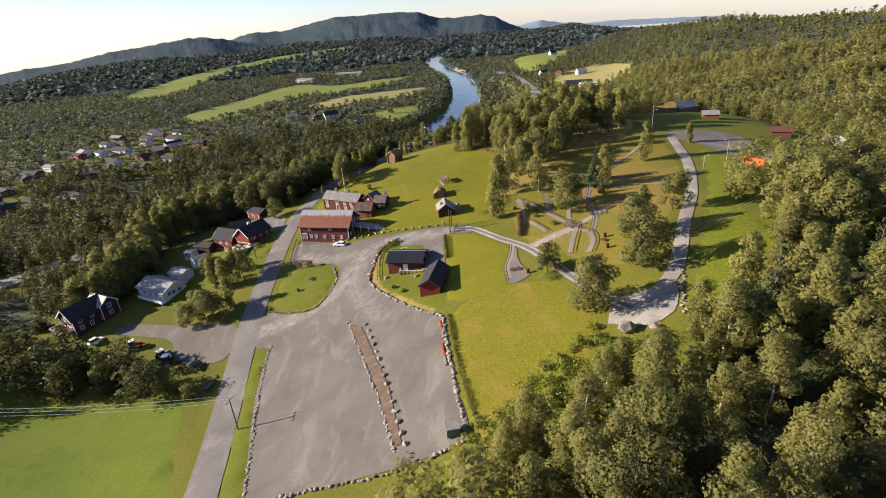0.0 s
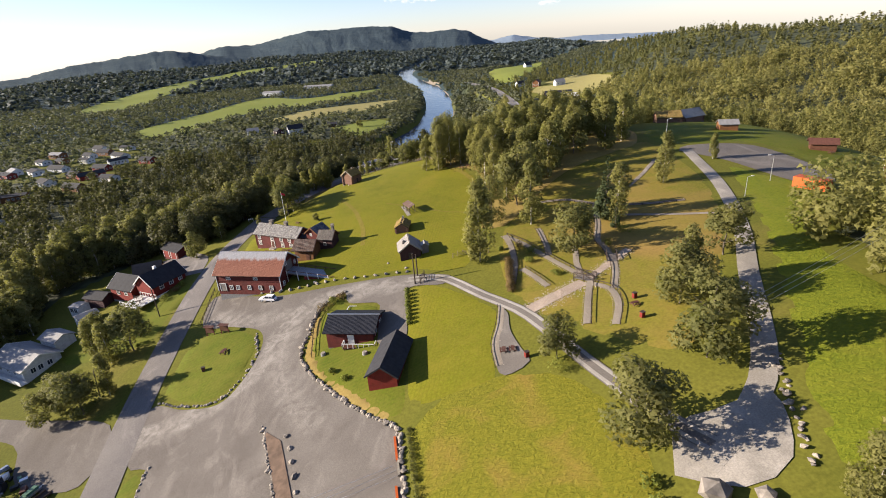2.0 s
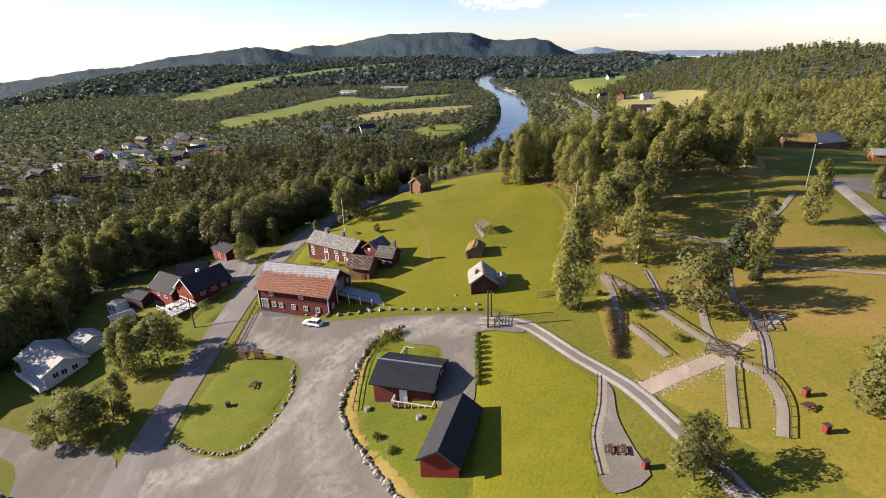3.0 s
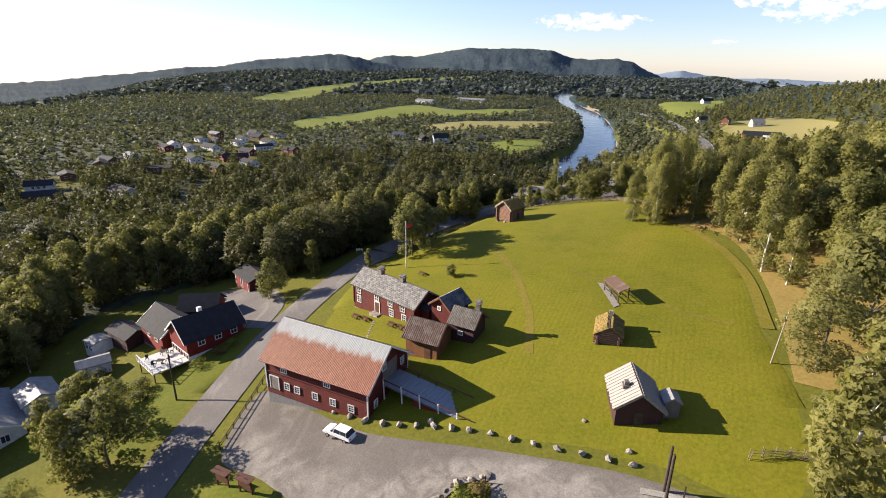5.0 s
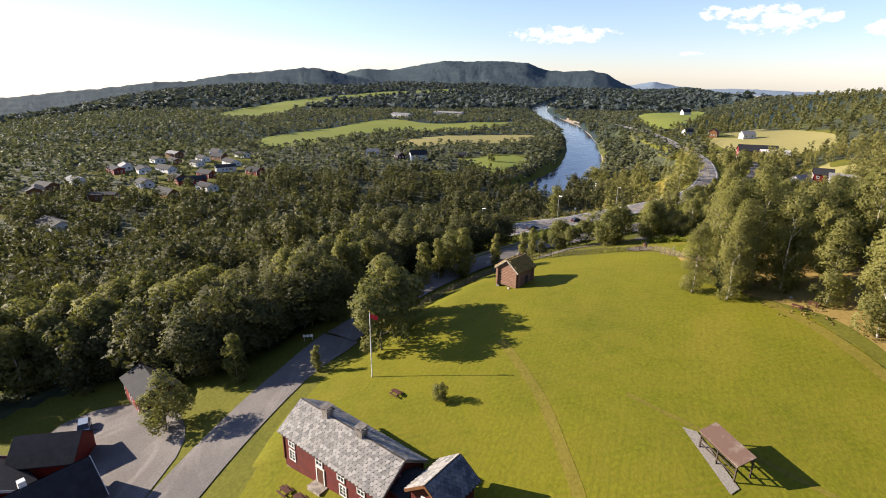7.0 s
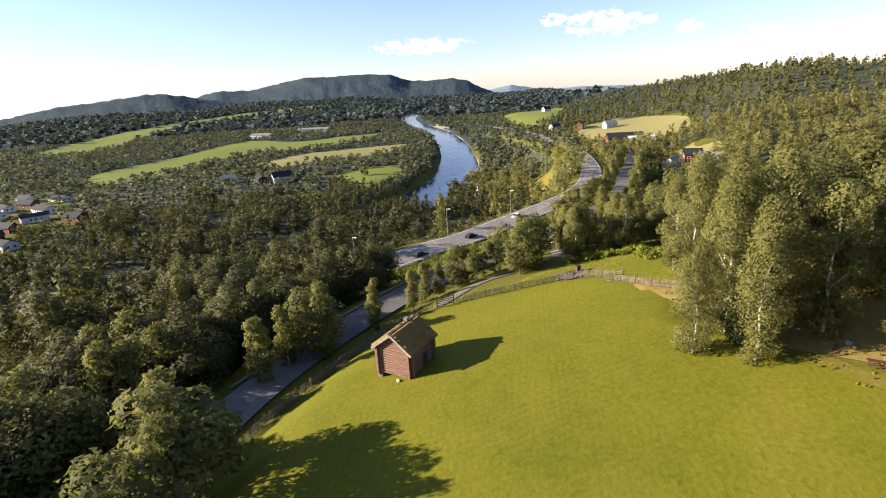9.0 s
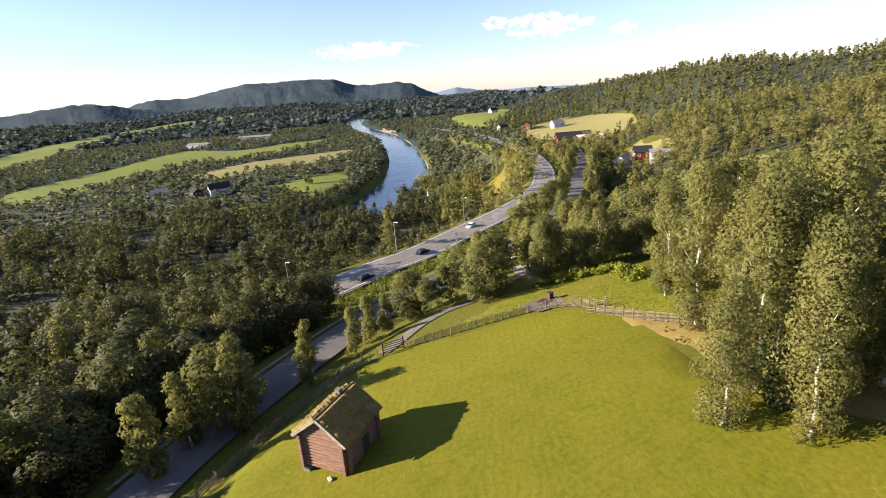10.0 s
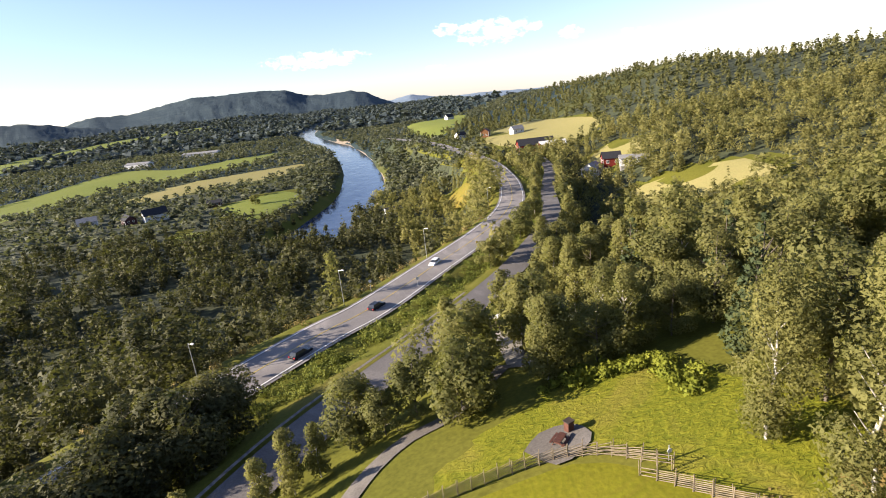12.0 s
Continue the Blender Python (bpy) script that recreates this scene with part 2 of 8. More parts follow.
M_pasture = grass_material("valley_pasture", (0.12, 0.15, 0.025), (0.17, 0.19, 0.035), (0.2, 0.19, 0.06), 0.6, 0.0, 0.01)
M_corn = grass_material("ripe_barley", (0.19, 0.175, 0.06), (0.25, 0.222, 0.085), (0.29, 0.23, 0.095), 0.6, 0.0, 0.01)
M_gravel = gravel_material("grey_gravel", (0.1, 0.088, 0.078), (0.136, 0.122, 0.109), True)
M_gravel_light = gravel_material("pale_gravel", (0.17, 0.155, 0.135), (0.25, 0.228, 0.2))
M_asphalt = gravel_material("worn_asphalt", (0.112, 0.102, 0.098), (0.155, 0.142, 0.133))
M_asphalt_main = gravel_material("main_road_asphalt", (0.18, 0.163, 0.152), (0.24, 0.218, 0.2))
M_birch = leafy("birch_leaves", (0.12, 0.12, 0.038), (0.246, 0.228, 0.075), through=0.48, sprays=11.0, autumn=0.32, gap_share=0.41)
M_alder = leafy("alder_leaves", (0.094, 0.099, 0.033), (0.192, 0.178, 0.06), through=0.42, sprays=11.0, gap_share=0.39)
# valley leaf colour darkened for trees seen from their shaded side
M_valley_shade = leafy("shade_toned_valley_leaves", (0.034, 0.037, 0.018), (0.09, 0.085, 0.034), sprays=4.5, gap_share=0.4)
M_spruce = leafy("spruce_needles", (0.03, 0.042, 0.02), (0.07, 0.085, 0.032), through=0.15)
# these two leaf colours carry distance haze: paler and bluer than the trees
M_far_wood_hazed = leafy("far_woods", (0.055, 0.064, 0.046), (0.115, 0.118, 0.066), 0.02, 0.25)
M_distant_hazed = leafy("distant_spruce_hazed", (0.04, 0.054, 0.06), (0.07, 0.085, 0.08), 0.01, 0.15)
# birch colour lightened to stand for sun on the west-facing slope
M_hillside_sun = leafy("sun_toned_hillside_leaves", (0.14, 0.135, 0.046), (0.27, 0.242, 0.085), 0.06, through=0.48, sprays=5.0, autumn=0.3, gap_share=0.42)
# alder colour darkened for the copse: its shade is in the leaves
M_copse_shade = leafy("shade_toned_alder_leaves", (0.042, 0.046, 0.019), (0.104, 0.098, 0.038), sprays=11.0, gap_share=0.39)
M_ridge = leafy("ridge_leaves", (0.062, 0.068, 0.03), (0.15, 0.14, 0.05), 0.03, through=0.3)
M_bark = plain("dark_bark", (0.11, 0.09, 0.07), 0.9)
M_birch_bark = plain("birch_bark", (0.46, 0.42, 0.37), 0.8, vary=0.45, scale=2.0)
M_red = board_paint("red_boarding", (0.08, 0.01, 0.008), (0.1, 0.035, 0.025))
M_red_bright = board_paint("fresh_red_boarding", (0.15, 0.015, 0.01), (0.16, 0.04, 0.025))
M_brown_boards = board_paint("brown_boarding", (0.078, 0.03, 0.015), (0.12, 0.06, 0.03))
M_ochre_boards = board_paint("ochre_boarding", (0.14, 0.0595, 0.021), (0.189, 0.098, 0.042))
M_purple_boards = board_paint("plum_boarding", (0.045, 0.018, 0.0192), (0.072, 0.036, 0.03))
M_white_boards = board_paint("white_boarding", (0.528, 0.528, 0.52), (0.44, 0.432, 0.416))
M_grey_boards = board_paint("grey_weathered_boards", (0.144, 0.126, 0.114), (0.204, 0.186, 0.168))
M_white = plain("white_paint", (0.629, 0.62, 0.595), 0.5, vary=0.06)
M_dark_roof = plain("dark_roofing", (0.021, 0.021, 0.0245), 0.85, vary=0.3, scale=1.5)
M_grey_roof = plain("pale_grey_roofing", (0.21, 0.203, 0.196), 0.6, vary=0.2, scale=1.5)
M_stone = plain("grey_stone", (0.165, 0.145, 0.125), 0.9, vary=0.5, scale=2.2, depth=0.06)
M_pale_stone = plain("pale_stone", (0.27, 0.235, 0.195), 0.9, vary=0.45, scale=2.2, depth=0.06)
M_concrete = plain("concrete", (0.216, 0.21, 0.198), 0.9, vary=0.2)
M_pole = plain("grey_pole_wood", (0.12, 0.099, 0.078), 0.85, vary=0.35)
M_dark_wood = plain("tarred_wood", (0.05, 0.036, 0.028), 0.8, vary=0.35)
M_brown_wood = plain("stained_wood", (0.09, 0.036, 0.024), 0.7, vary=0.3)
M_pale_wood = plain("bleached_wood", (0.247, 0.215, 0.169), 0.85, vary=0.3)
M_steel = plain("galvanised_steel", (0.5, 0.51, 0.52), 0.4, 0.8, vary=0.15)
M_black = plain("black_rubber", (0.02, 0.02, 0.02), 0.6)
M_wattle = plain("weathered_pole_wood", (0.17, 0.135, 0.09), 0.9, vary=0.4)
M_car_white = plain("white_car_paint", (0.78, 0.78, 0.78), 0.2, vary=0.03)
M_car_blue = plain("silver_blue_car_paint", (0.32, 0.36, 0.42), 0.25, 0.4, vary=0.05)
M_car_black = plain("black_car_paint", (0.015, 0.016, 0.02), 0.2, vary=0.05)
M_orange = plain("orange_paint", (0.434, 0.084, 0.014), 0.5, vary=0.15)
M_green_paint = plain("green_paint", (0.07, 0.14, 0.09), 0.5, vary=0.15)
M_flag = plain("red_cloth", (0.5, 0.02, 0.03), 0.8, vary=0.1)
M_yellow = plain("yellow_paint", (0.55, 0.4, 0.05), 0.6, vary=0.1)
# woodland litter with the shade between crowns added to its colour
M_litter_shade = plain("shade_toned_forest_litter", (0.036, 0.042, 0.018), 0.95, vary=0.6, scale=0.3, depth=0.1)
M_soil = plain("brown_soil", (0.105, 0.07, 0.049), 0.95, vary=0.4, scale=0.8, depth=0.1)


def glass_material():
    n = Nodes("window_glass", 0.05, 0, 0.5)
    return n.done((0.03, 0.035, 0.045))


M_glass = glass_material()


def log_material():
    """Old sun-browned logs: long grain, dark cracks, a red-brown cast."""
    n = Nodes("old_logs", 0.85)
    grain = n.noise(3.0, 7, 0.65, stretch=(0.35, 0.35, 6))
    c = n.ramp(grain, (0.25, (0.0651, 0.0372, 0.0261)), (0.5, (0.186, 0.1023, 0.06975)), (0.8, (0.3345, 0.204, 0.1395)))
    return n.done(c, grain, 0.03)


def rusty_sheet():
    """Galvanised sheet that rusts from the eaves up, in streaks down each sheet."""
    n = Nodes("rusting_roof_sheet", 0.6, 0.15)
    part_z = n.node("ShaderNodeSeparateXYZ")
    n.tree.links.new(n.coords, part_z.inputs[0])
    edge = n.node("ShaderNodeMath", operation="ADD")
    n.put(part_z.outputs["Z"], edge.inputs[0])
    wander = n.node("ShaderNodeMath", operation="MULTIPLY_ADD")
    n.put(n.noise(1.1, 7, 0.7, stretch=(1.6, 0.5, 0.5)), wander.inputs[0])
    wander.inputs[1].default_value, wander.inputs[2].default_value = 1.5, -0.75
    n.put(wander.outputs[0], edge.inputs[1])
    low = n.node("ShaderNodeMapRange")
    low.inputs["From Min"].default_value, low.inputs["From Max"].default_value = 6.45, 6.0
    n.put(edge.outputs[0], low.inputs["Value"])
    rust = n.ramp(n.noise(2.2, 8, 0.7, stretch=(3, 0.7, 0.7)), (0.25, (0.115, 0.034, 0.017)), (0.5, (0.19, 0.058, 0.028)), (0.66, (0.25, 0.092, 0.047)), (0.78, (0.33, 0.25, 0.2)))
    bare = n.ramp(n.noise(1.6, 6, stretch=(3, 0.6, 0.6)), (0.3, (0.25, 0.243, 0.245)), (0.7, (0.34, 0.332, 0.335)))
    return n.done(n.mix(low.outputs[0], bare, rust))


def sheet_metal():
    n = Nodes("galvanised_roof_sheet", 0.45, 0.35)
    return n.done(n.ramp(n.noise(1.2, 6, stretch=(3, 0.6, 0.6)), (0.3, (0.186, 0.198, 0.217)), (0.7, (0.26, 0.273, 0.291))))


def slate_material(name, dark, light):
    """Slates of uneven tone with lichen."""
    n = Nodes(name, 0.7)
    c = n.ramp(n.island(), (0.0, dark), (1.0, light))
    c = n.mix(n.ramp(n.noise(0.9, 6), (0.5, 0.0), (0.75, 0.6)), c, (0.248, 0.229, 0.192))
    return n.done(c, n.noise(20, 3), 0.01)


def sod_material():
    n = Nodes("sod_turf", 0.95)
    c = n.ramp(n.noise(1.4, 7, 0.7), (0.3, (0.0744, 0.0806, 0.0186)), (0.5, (0.186, 0.124, 0.0372)), (0.75, (0.248, 0.167, 0.062)))
    return n.done(c, n.noise(9, 6, 0.7), 0.15)


M_logs, M_rust, M_sheet, M_sod = log_material(), rusty_sheet(), sheet_metal(), sod_material()
M_slate = slate_material("grey_slates", (0.132, 0.126, 0.12), (0.3, 0.282, 0.258))
M_tile = slate_material("red_brown_tiles", (0.078, 0.045, 0.033), (0.144, 0.09, 0.066))
M_shingle = slate_material("silvered_shingles", (0.102, 0.084, 0.069), (0.192, 0.162, 0.132))
M_roof_boards = slate_material("pale_roof_boards", (0.21, 0.19, 0.17), (0.32, 0.29, 0.26))
M_bush = leafy("shrub_leaves", (0.07, 0.09, 0.016), (0.19, 0.2, 0.035), 0.4)
M_brown_hedge = leafy("browning_hedge_leaves", (0.077, 0.056, 0.021), (0.189, 0.119, 0.056), 0.4, 0.2)
M_hogweed = leafy("hogweed_leaves", (0.13, 0.15, 0.018), (0.22, 0.23, 0.03), 0.4, 0.3)
M_straw = leafy("straw_stalks", (0.15, 0.112, 0.0375), (0.27, 0.203, 0.075), 0.25, 0.2)


# ---- the lie of the land ----
def smooth(a, b, x):
    t = np.clip((x - a) / (b - a), 0, 1)
    return t * t * (3 - 2 * t)


# mounds of the museum hill: heights on a coarse plan, 8 by 7
MOUND_X = (-200, -130, -80, -45, -15, 15, 50, 95)
MOUND_Y = (20, 65, 100, 135, 170, 205, 245)
MOUND_Z = (
    (0.92, -0.05, -0.99, -2.2, -3.56, -4.59, -4.51), (1.57, 0.07, 1.07, 2.31, 2.05, 0.9, 0.56),
    (0.49, -6.54, -2.66, 3.11, 2.78, -0.34, -0.45), (1.18, -9.09, -2.43, 4.29, 0.92, -1.53, 0.17),
    (-0.38, 0.33, 9.19, 6.24, -1.34, 4.25, 3.65), (-1.16, 1.1, -4.19, -6.7, 0.07, 4.91, -5.52),
    (5.88, 7.76, 1.06, -0.41, 5.75, 5.82, -5.18), (5.07, 3.8, 0.14, 0.54, 5.49, 8.03, 3.53))


def hill(x, y):
    z = -3.69 + 2.89 * x / 100 - 4.17 * y / 100
    for mx, column in zip(MOUND_X, MOUND_Z):
        s = 42 + 0.25 * abs(mx)
        for my, h in zip(MOUND_Y, column):
            z = z + h * np.exp(-((x - mx) ** 2 + (y - my) ** 2) / (2 * s * s))
    return z


# the valley round it, by bearing from the north lawn: where the slopes start, where they end, and how high
VALLEY = (-13.0, 172.0)
BEARING = (-180, -110, -75, -54, -45, -39, -31, -26, -20, -14, -10, -6, 0, 5, 8.5, 11, 15, 21, 27, 31, 37, 44, 52, 70, 100, 140, 180)
FOOT_R = (500, 450, 450, 500, 600, 700, 900, 1000, 1200, 1500, 1700, 1900, 2100, 2100, 2000, 1700, 900, 480, 330, 240, 180, 140, 110, 90, 90, 150, 500)
CREST_R = (1500, 1000, 900, 1000, 1300, 1700, 2400, 3000, 3400, 3900, 4000, 4000, 4000, 3900, 3800, 4500, 1500, 1000, 720, 620, 520, 480, 450, 400, 400, 420, 1500)
CREST_Z = (20, -20, -45, -45, -34, -28, -16, 0, -5, 22, 32, 40, 2, -5, -45, -45, -12, 2, 18, 25, 33, 29, 33, 37, 40, 32, 20)
RIVER = ((-24, 450), (-12, 478), (9, 540), (20, 610), (27, 760), (19, 960), (0, 1070), (-28, 1400), (20, 1800), (90, 2300))
ROAD_MAIN = ((-160, 120, -14), (-95, 172, -8), (-52, 214, -3), (-20.5, 243, -2.2), (-9, 253.5, -2.8), (6, 272, -4), (24, 294, -5.2), (40, 318, -6.2), (52, 345, -7), (66, 390, -9), (79, 455, -11), (84, 547, -13), (84, 649, -15), (70, 800, -20))
ROAD_SIDE = ((-46, 168, 0.5), (-39, 187, 0.8), (-31, 201, 0.8), (-21, 215, 0.6), (-12, 225, 0.0), (-2, 235, -0.6), (9, 247, -1.4), (24, 266, -2.8), (46, 300, -5), (66, 345, -8), (92, 400, -10), (104, 440, -10))


def along(line, step):
    """Points every step metres along a smooth curve through the given ones."""
    p = np.array(line, float)
    q = np.vstack([2 * p[0] - p[1], p, 2 * p[-1] - p[-2]])
    out = []
    for i in range(1, len(q) - 2):
        a, b, c, d = q[i - 1], q[i], q[i + 1], q[i + 2]
        n = max(2, int(np.linalg.norm(c - b) / step))
        for t in np.linspace(0, 1, n, endpoint=False):
            out.append(0.5 * (2 * b + (c - a) * t + (2 * a - 5 * b + 4 * c - d) * t * t + (3 * b - a - 3 * c + d) * t ** 3))
    out.append(p[-1])
    return np.array(out)


def distance_to(line, x, y):
    """Distance from each (x, y) to a polyline, and the index of its nearest point."""
    p = np.asarray(line)
    best, index = np.full(x.shape, 1e9), np.zeros(x.shape, int)
    for i in range(len(p)):
        d = (x - p[i, 0]) ** 2 + (y - p[i, 1]) ** 2
        near = d < best
        best[near], index[near] = d[near], i
    return np.sqrt(best), index


RIVER_LINE = along(RIVER, 14)
MAIN_LINE, SIDE_LINE = along(ROAD_MAIN, 5), along(ROAD_SIDE, 4)


def height(x, y):
    """The ground's height at each (x, y)."""
    x, y = np.atleast_1d(np.asarray(x, float)), np.atleast_1d(np.asarray(y, float))
    dx, dy = x - VALLEY[0], y - VALLEY[1]
    r, b = np.hypot(dx, dy), np.degrees(np.arctan2(dx, dy))
    foot, crest, top = np.interp(b, BEARING, FOOT_R), np.interp(b, BEARING, CREST_R), np.interp(b, BEARING, CREST_Z)
    floor = -33 + 22 * smooth(20, 140, x - 0.05 * (y - 300)) * smooth(1500, 500, y)
    s = np.clip((r - foot) / (crest - foot), 0, 1.6)
    up = np.where(s < 1, s ** 1.15, 1 - 0.5 * (s - 1))
    z = floor + (top - floor) * up
    z = z + smooth(300, 900, r) * (np.sin(x * 0.013 + 2) * np.sin(y * 0.011) * 3 + np.sin(x * 0.031) * np.sin(y * 0.027 + 1) * 1.5)
    z = z - np.maximum(0, r - crest) * (0.075 * smooth(-33, -54, b) + 0.03 * smooth(12, 20, b))
    w = smooth(-250, -170, x) * smooth(175, 105, x) * smooth(340, 240, y) * smooth(-160, -60, y)
    z = w * hill(x, y) + (1 - w) * z
    for line, half, soft in ((MAIN_LINE, 5.5, 16), (SIDE_LINE, 3.6, 7)):
        d, i = distance_to(line, x, y)
        k = smooth(half + soft, half, d)
        z = k * (line[i, 2] - 0.12) + (1 - k) * z
    d, i = distance_to(RIVER_LINE, x, y)
    k = smooth(28, 11, d)
    return k * -41 + (1 - k) * z


def mesh_object(name, verts, faces, material, smooth_shade=False, parent=None):
    me = bpy.data.meshes.new(name)
    me.from_pydata(verts if isinstance(verts, list) else verts.tolist(), [], faces if isinstance(faces, list) else faces.tolist())
    me.materials.append(material)
    if smooth_shade:
        me.shade_smooth()
    ob = new(name, me)
    ob.parent = parent
    return ob


def fast_mesh(name, verts, faces, materials, index=None, normals=None):
    """A large mesh from arrays; faces all with the same number of corners."""
    verts, faces = np.asarray(verts, np.float32), np.asarray(faces, np.int32)
    me = bpy.data.meshes.new(name)
    me.vertices.add(len(verts))
    me.vertices.foreach_set("co", verts.ravel())
    k = faces.shape[1]
    me.loops.add(faces.size)
    me.loops.foreach_set("vertex_index", faces.ravel())
    me.polygons.add(len(faces))
    me.polygons.foreach_set("loop_start", np.arange(len(faces), dtype=np.int32) * k)
    for m in materials:
        me.materials.append(m)
    if index is not None:
        me.polygons.foreach_set("material_index", np.asarray(index, np.int32))
    me.update(calc_edges=True)
    if normals is not None:
        me.shade_smooth()
        me.normals_split_custom_set_from_vertices(np.asarray(normals, np.float32))
    return me


def spread(inner_a, inner_b, step, outer_a, outer_b):
    inner = np.arange(inner_a, inner_b + 0.1, step)
    out, p, s = [], inner_b, step
    while p < outer_b:
        s *= 1.07
        p += s
        out.append(p)
    low, p, s = [], inner_a, step
    while p > outer_a:
        s *= 1.07
        p -= s
        low.append(p)
    return np.array(low[::-1] + list(inner) + out)


gx, gy = spread(-110, 125, 2.5, -4300, 4300), spread(20, 300, 2.5, -1500, 4700)
GX, GY = np.meshgrid(gx, gy)
GZ = height(GX.ravel(), GY.ravel())
nx, ny = len(gx), len(gy)
i0 = (np.arange(ny - 1)[:, None] * nx + np.arange(nx - 1)[None, :]).ravel()
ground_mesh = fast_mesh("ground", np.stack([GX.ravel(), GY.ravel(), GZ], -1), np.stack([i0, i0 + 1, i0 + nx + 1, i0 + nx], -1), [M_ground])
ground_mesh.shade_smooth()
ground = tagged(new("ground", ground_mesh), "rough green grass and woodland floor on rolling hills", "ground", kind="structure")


def surface(x, y):
    """The height of the ground mesh itself, between its corners."""
    x, y = np.atleast_1d(np.asarray(x, float)), np.atleast_1d(np.asarray(y, float))
    i, j = np.clip(np.searchsorted(gx, x) - 1, 0, nx - 2), np.clip(np.searchsorted(gy, y) - 1, 0, ny - 2)
    u, v = (x - gx[i]) / (gx[i + 1] - gx[i]), (y - gy[j]) / (gy[j + 1] - gy[j])
    Z = GZ.reshape(ny, nx)
    return (Z[j, i] * (1 - u) + Z[j, i + 1] * u) * (1 - v) + (Z[j + 1, i] * (1 - u) + Z[j + 1, i + 1] * u) * v


def inside(poly, x, y):
    """Whether each (x, y) lies in a polygon."""
    p = np.asarray(poly, float)
    hit = np.zeros(np.shape(x), bool)
    for (ax, ay), (bx, by) in zip(p, np.roll(p, -1, 0)):
        if ay != by:
            hit ^= ((ay > y) != (by > y)) & (x < (bx - ax) * (y - ay) / (by - ay) + ax)
    return hit


def drape(name, outline, material, lift, label, category, step=2.0, curve=True, kind="structure", keep=None):
    """A sheet over the ground within an outline."""
    line = along([*outline, outline[0]], step)[:-1] if curve else np.array(outline, float)
    bm = bmesh.new()
    corners = [bm.verts.new((a, b, 0)) for a, b in line[:, :2]]
    bm.faces.new(corners)
    (x0, y0), (x1, y1) = line[:, :2].min(0), line[:, :2].max(0)
    for axis, a, b in ((0, x0, x1), (1, y0, y1)):
        for at in np.arange(math.ceil(a / step) * step, b, step):
            co, no = ((at, 0, 0), (1, 0, 0)) if axis == 0 else ((0, at, 0), (0, 1, 0))
            bmesh.ops.bisect_plane(bm, geom=bm.verts[:] + bm.edges[:] + bm.faces[:], plane_co=co, plane_no=no)
    xy = np.array([v.co[:2] for v in bm.verts])
    for v, z in zip(bm.verts, surface(xy[:, 0], xy[:, 1])):
        v.co.z = z + (-0.02 if v.is_boundary and name in ("lawn", "meadow", "field", "dry_verge") else lift)
    for f in bm.faces:
        f.smooth = True
        if f.normal.z < 0:
            f.normal_flip()
    me = bpy.data.meshes.new(name)
    bm.to_mesh(me)
    bm.free()
    me.materials.append(material)
    return tagged(new(name, me), label, category, kind=kind)


def ribbon(name, line, half, material, lift, label, category, crown=0.0, own_height=False, offset=0.0, step=3.0, kind="structure", across=5):
    """A road or path of even width along a curve, laid on the ground."""
    p = along(line, step)
    way = np.gradient(p[:, :2], axis=0)
    way /= np.linalg.norm(way, axis=1)[:, None]
    side = np.stack([way[:, 1], -way[:, 0]], -1)
    rows = []
    for k in np.linspace(-1, 1, across):
        q = p[:, :2] + side * (half * k + offset)
        z = (p[:, 2] if own_height else surface(q[:, 0], q[:, 1])) + lift + crown * (1 - k * k)
        rows.append(np.column_stack([q, z]))
    v = np.stack(rows, 1).reshape(-1, 3)
    n = len(p)
    i = (np.arange(n - 1)[:, None] * across + np.arange(across - 1)[None, :]).ravel()
    me = fast_mesh(name, v, np.stack([i, i + 1, i + across + 1, i + across], -1), [material])
    me.shade_smooth()
    return tagged(new(name, me), label, category, kind=kind)


# ---- the mountains that close the valley ----
def mountain_material(name, *tones):
    """Closed conifer forest far off, with clearings and a rough canopy; its tones hold the distance haze."""
    n = Nodes(name, 0.95, 0, 0.05)
    c = n.ramp(n.noise(0.012, 9, 0.72, vector=n.world), (0.32, tones[0]), (0.55, tones[1]), (0.72, tones[2]))
    return n.done(c, n.noise(0.05, 8, 0.75, vector=n.world), 6.0, 0.7)


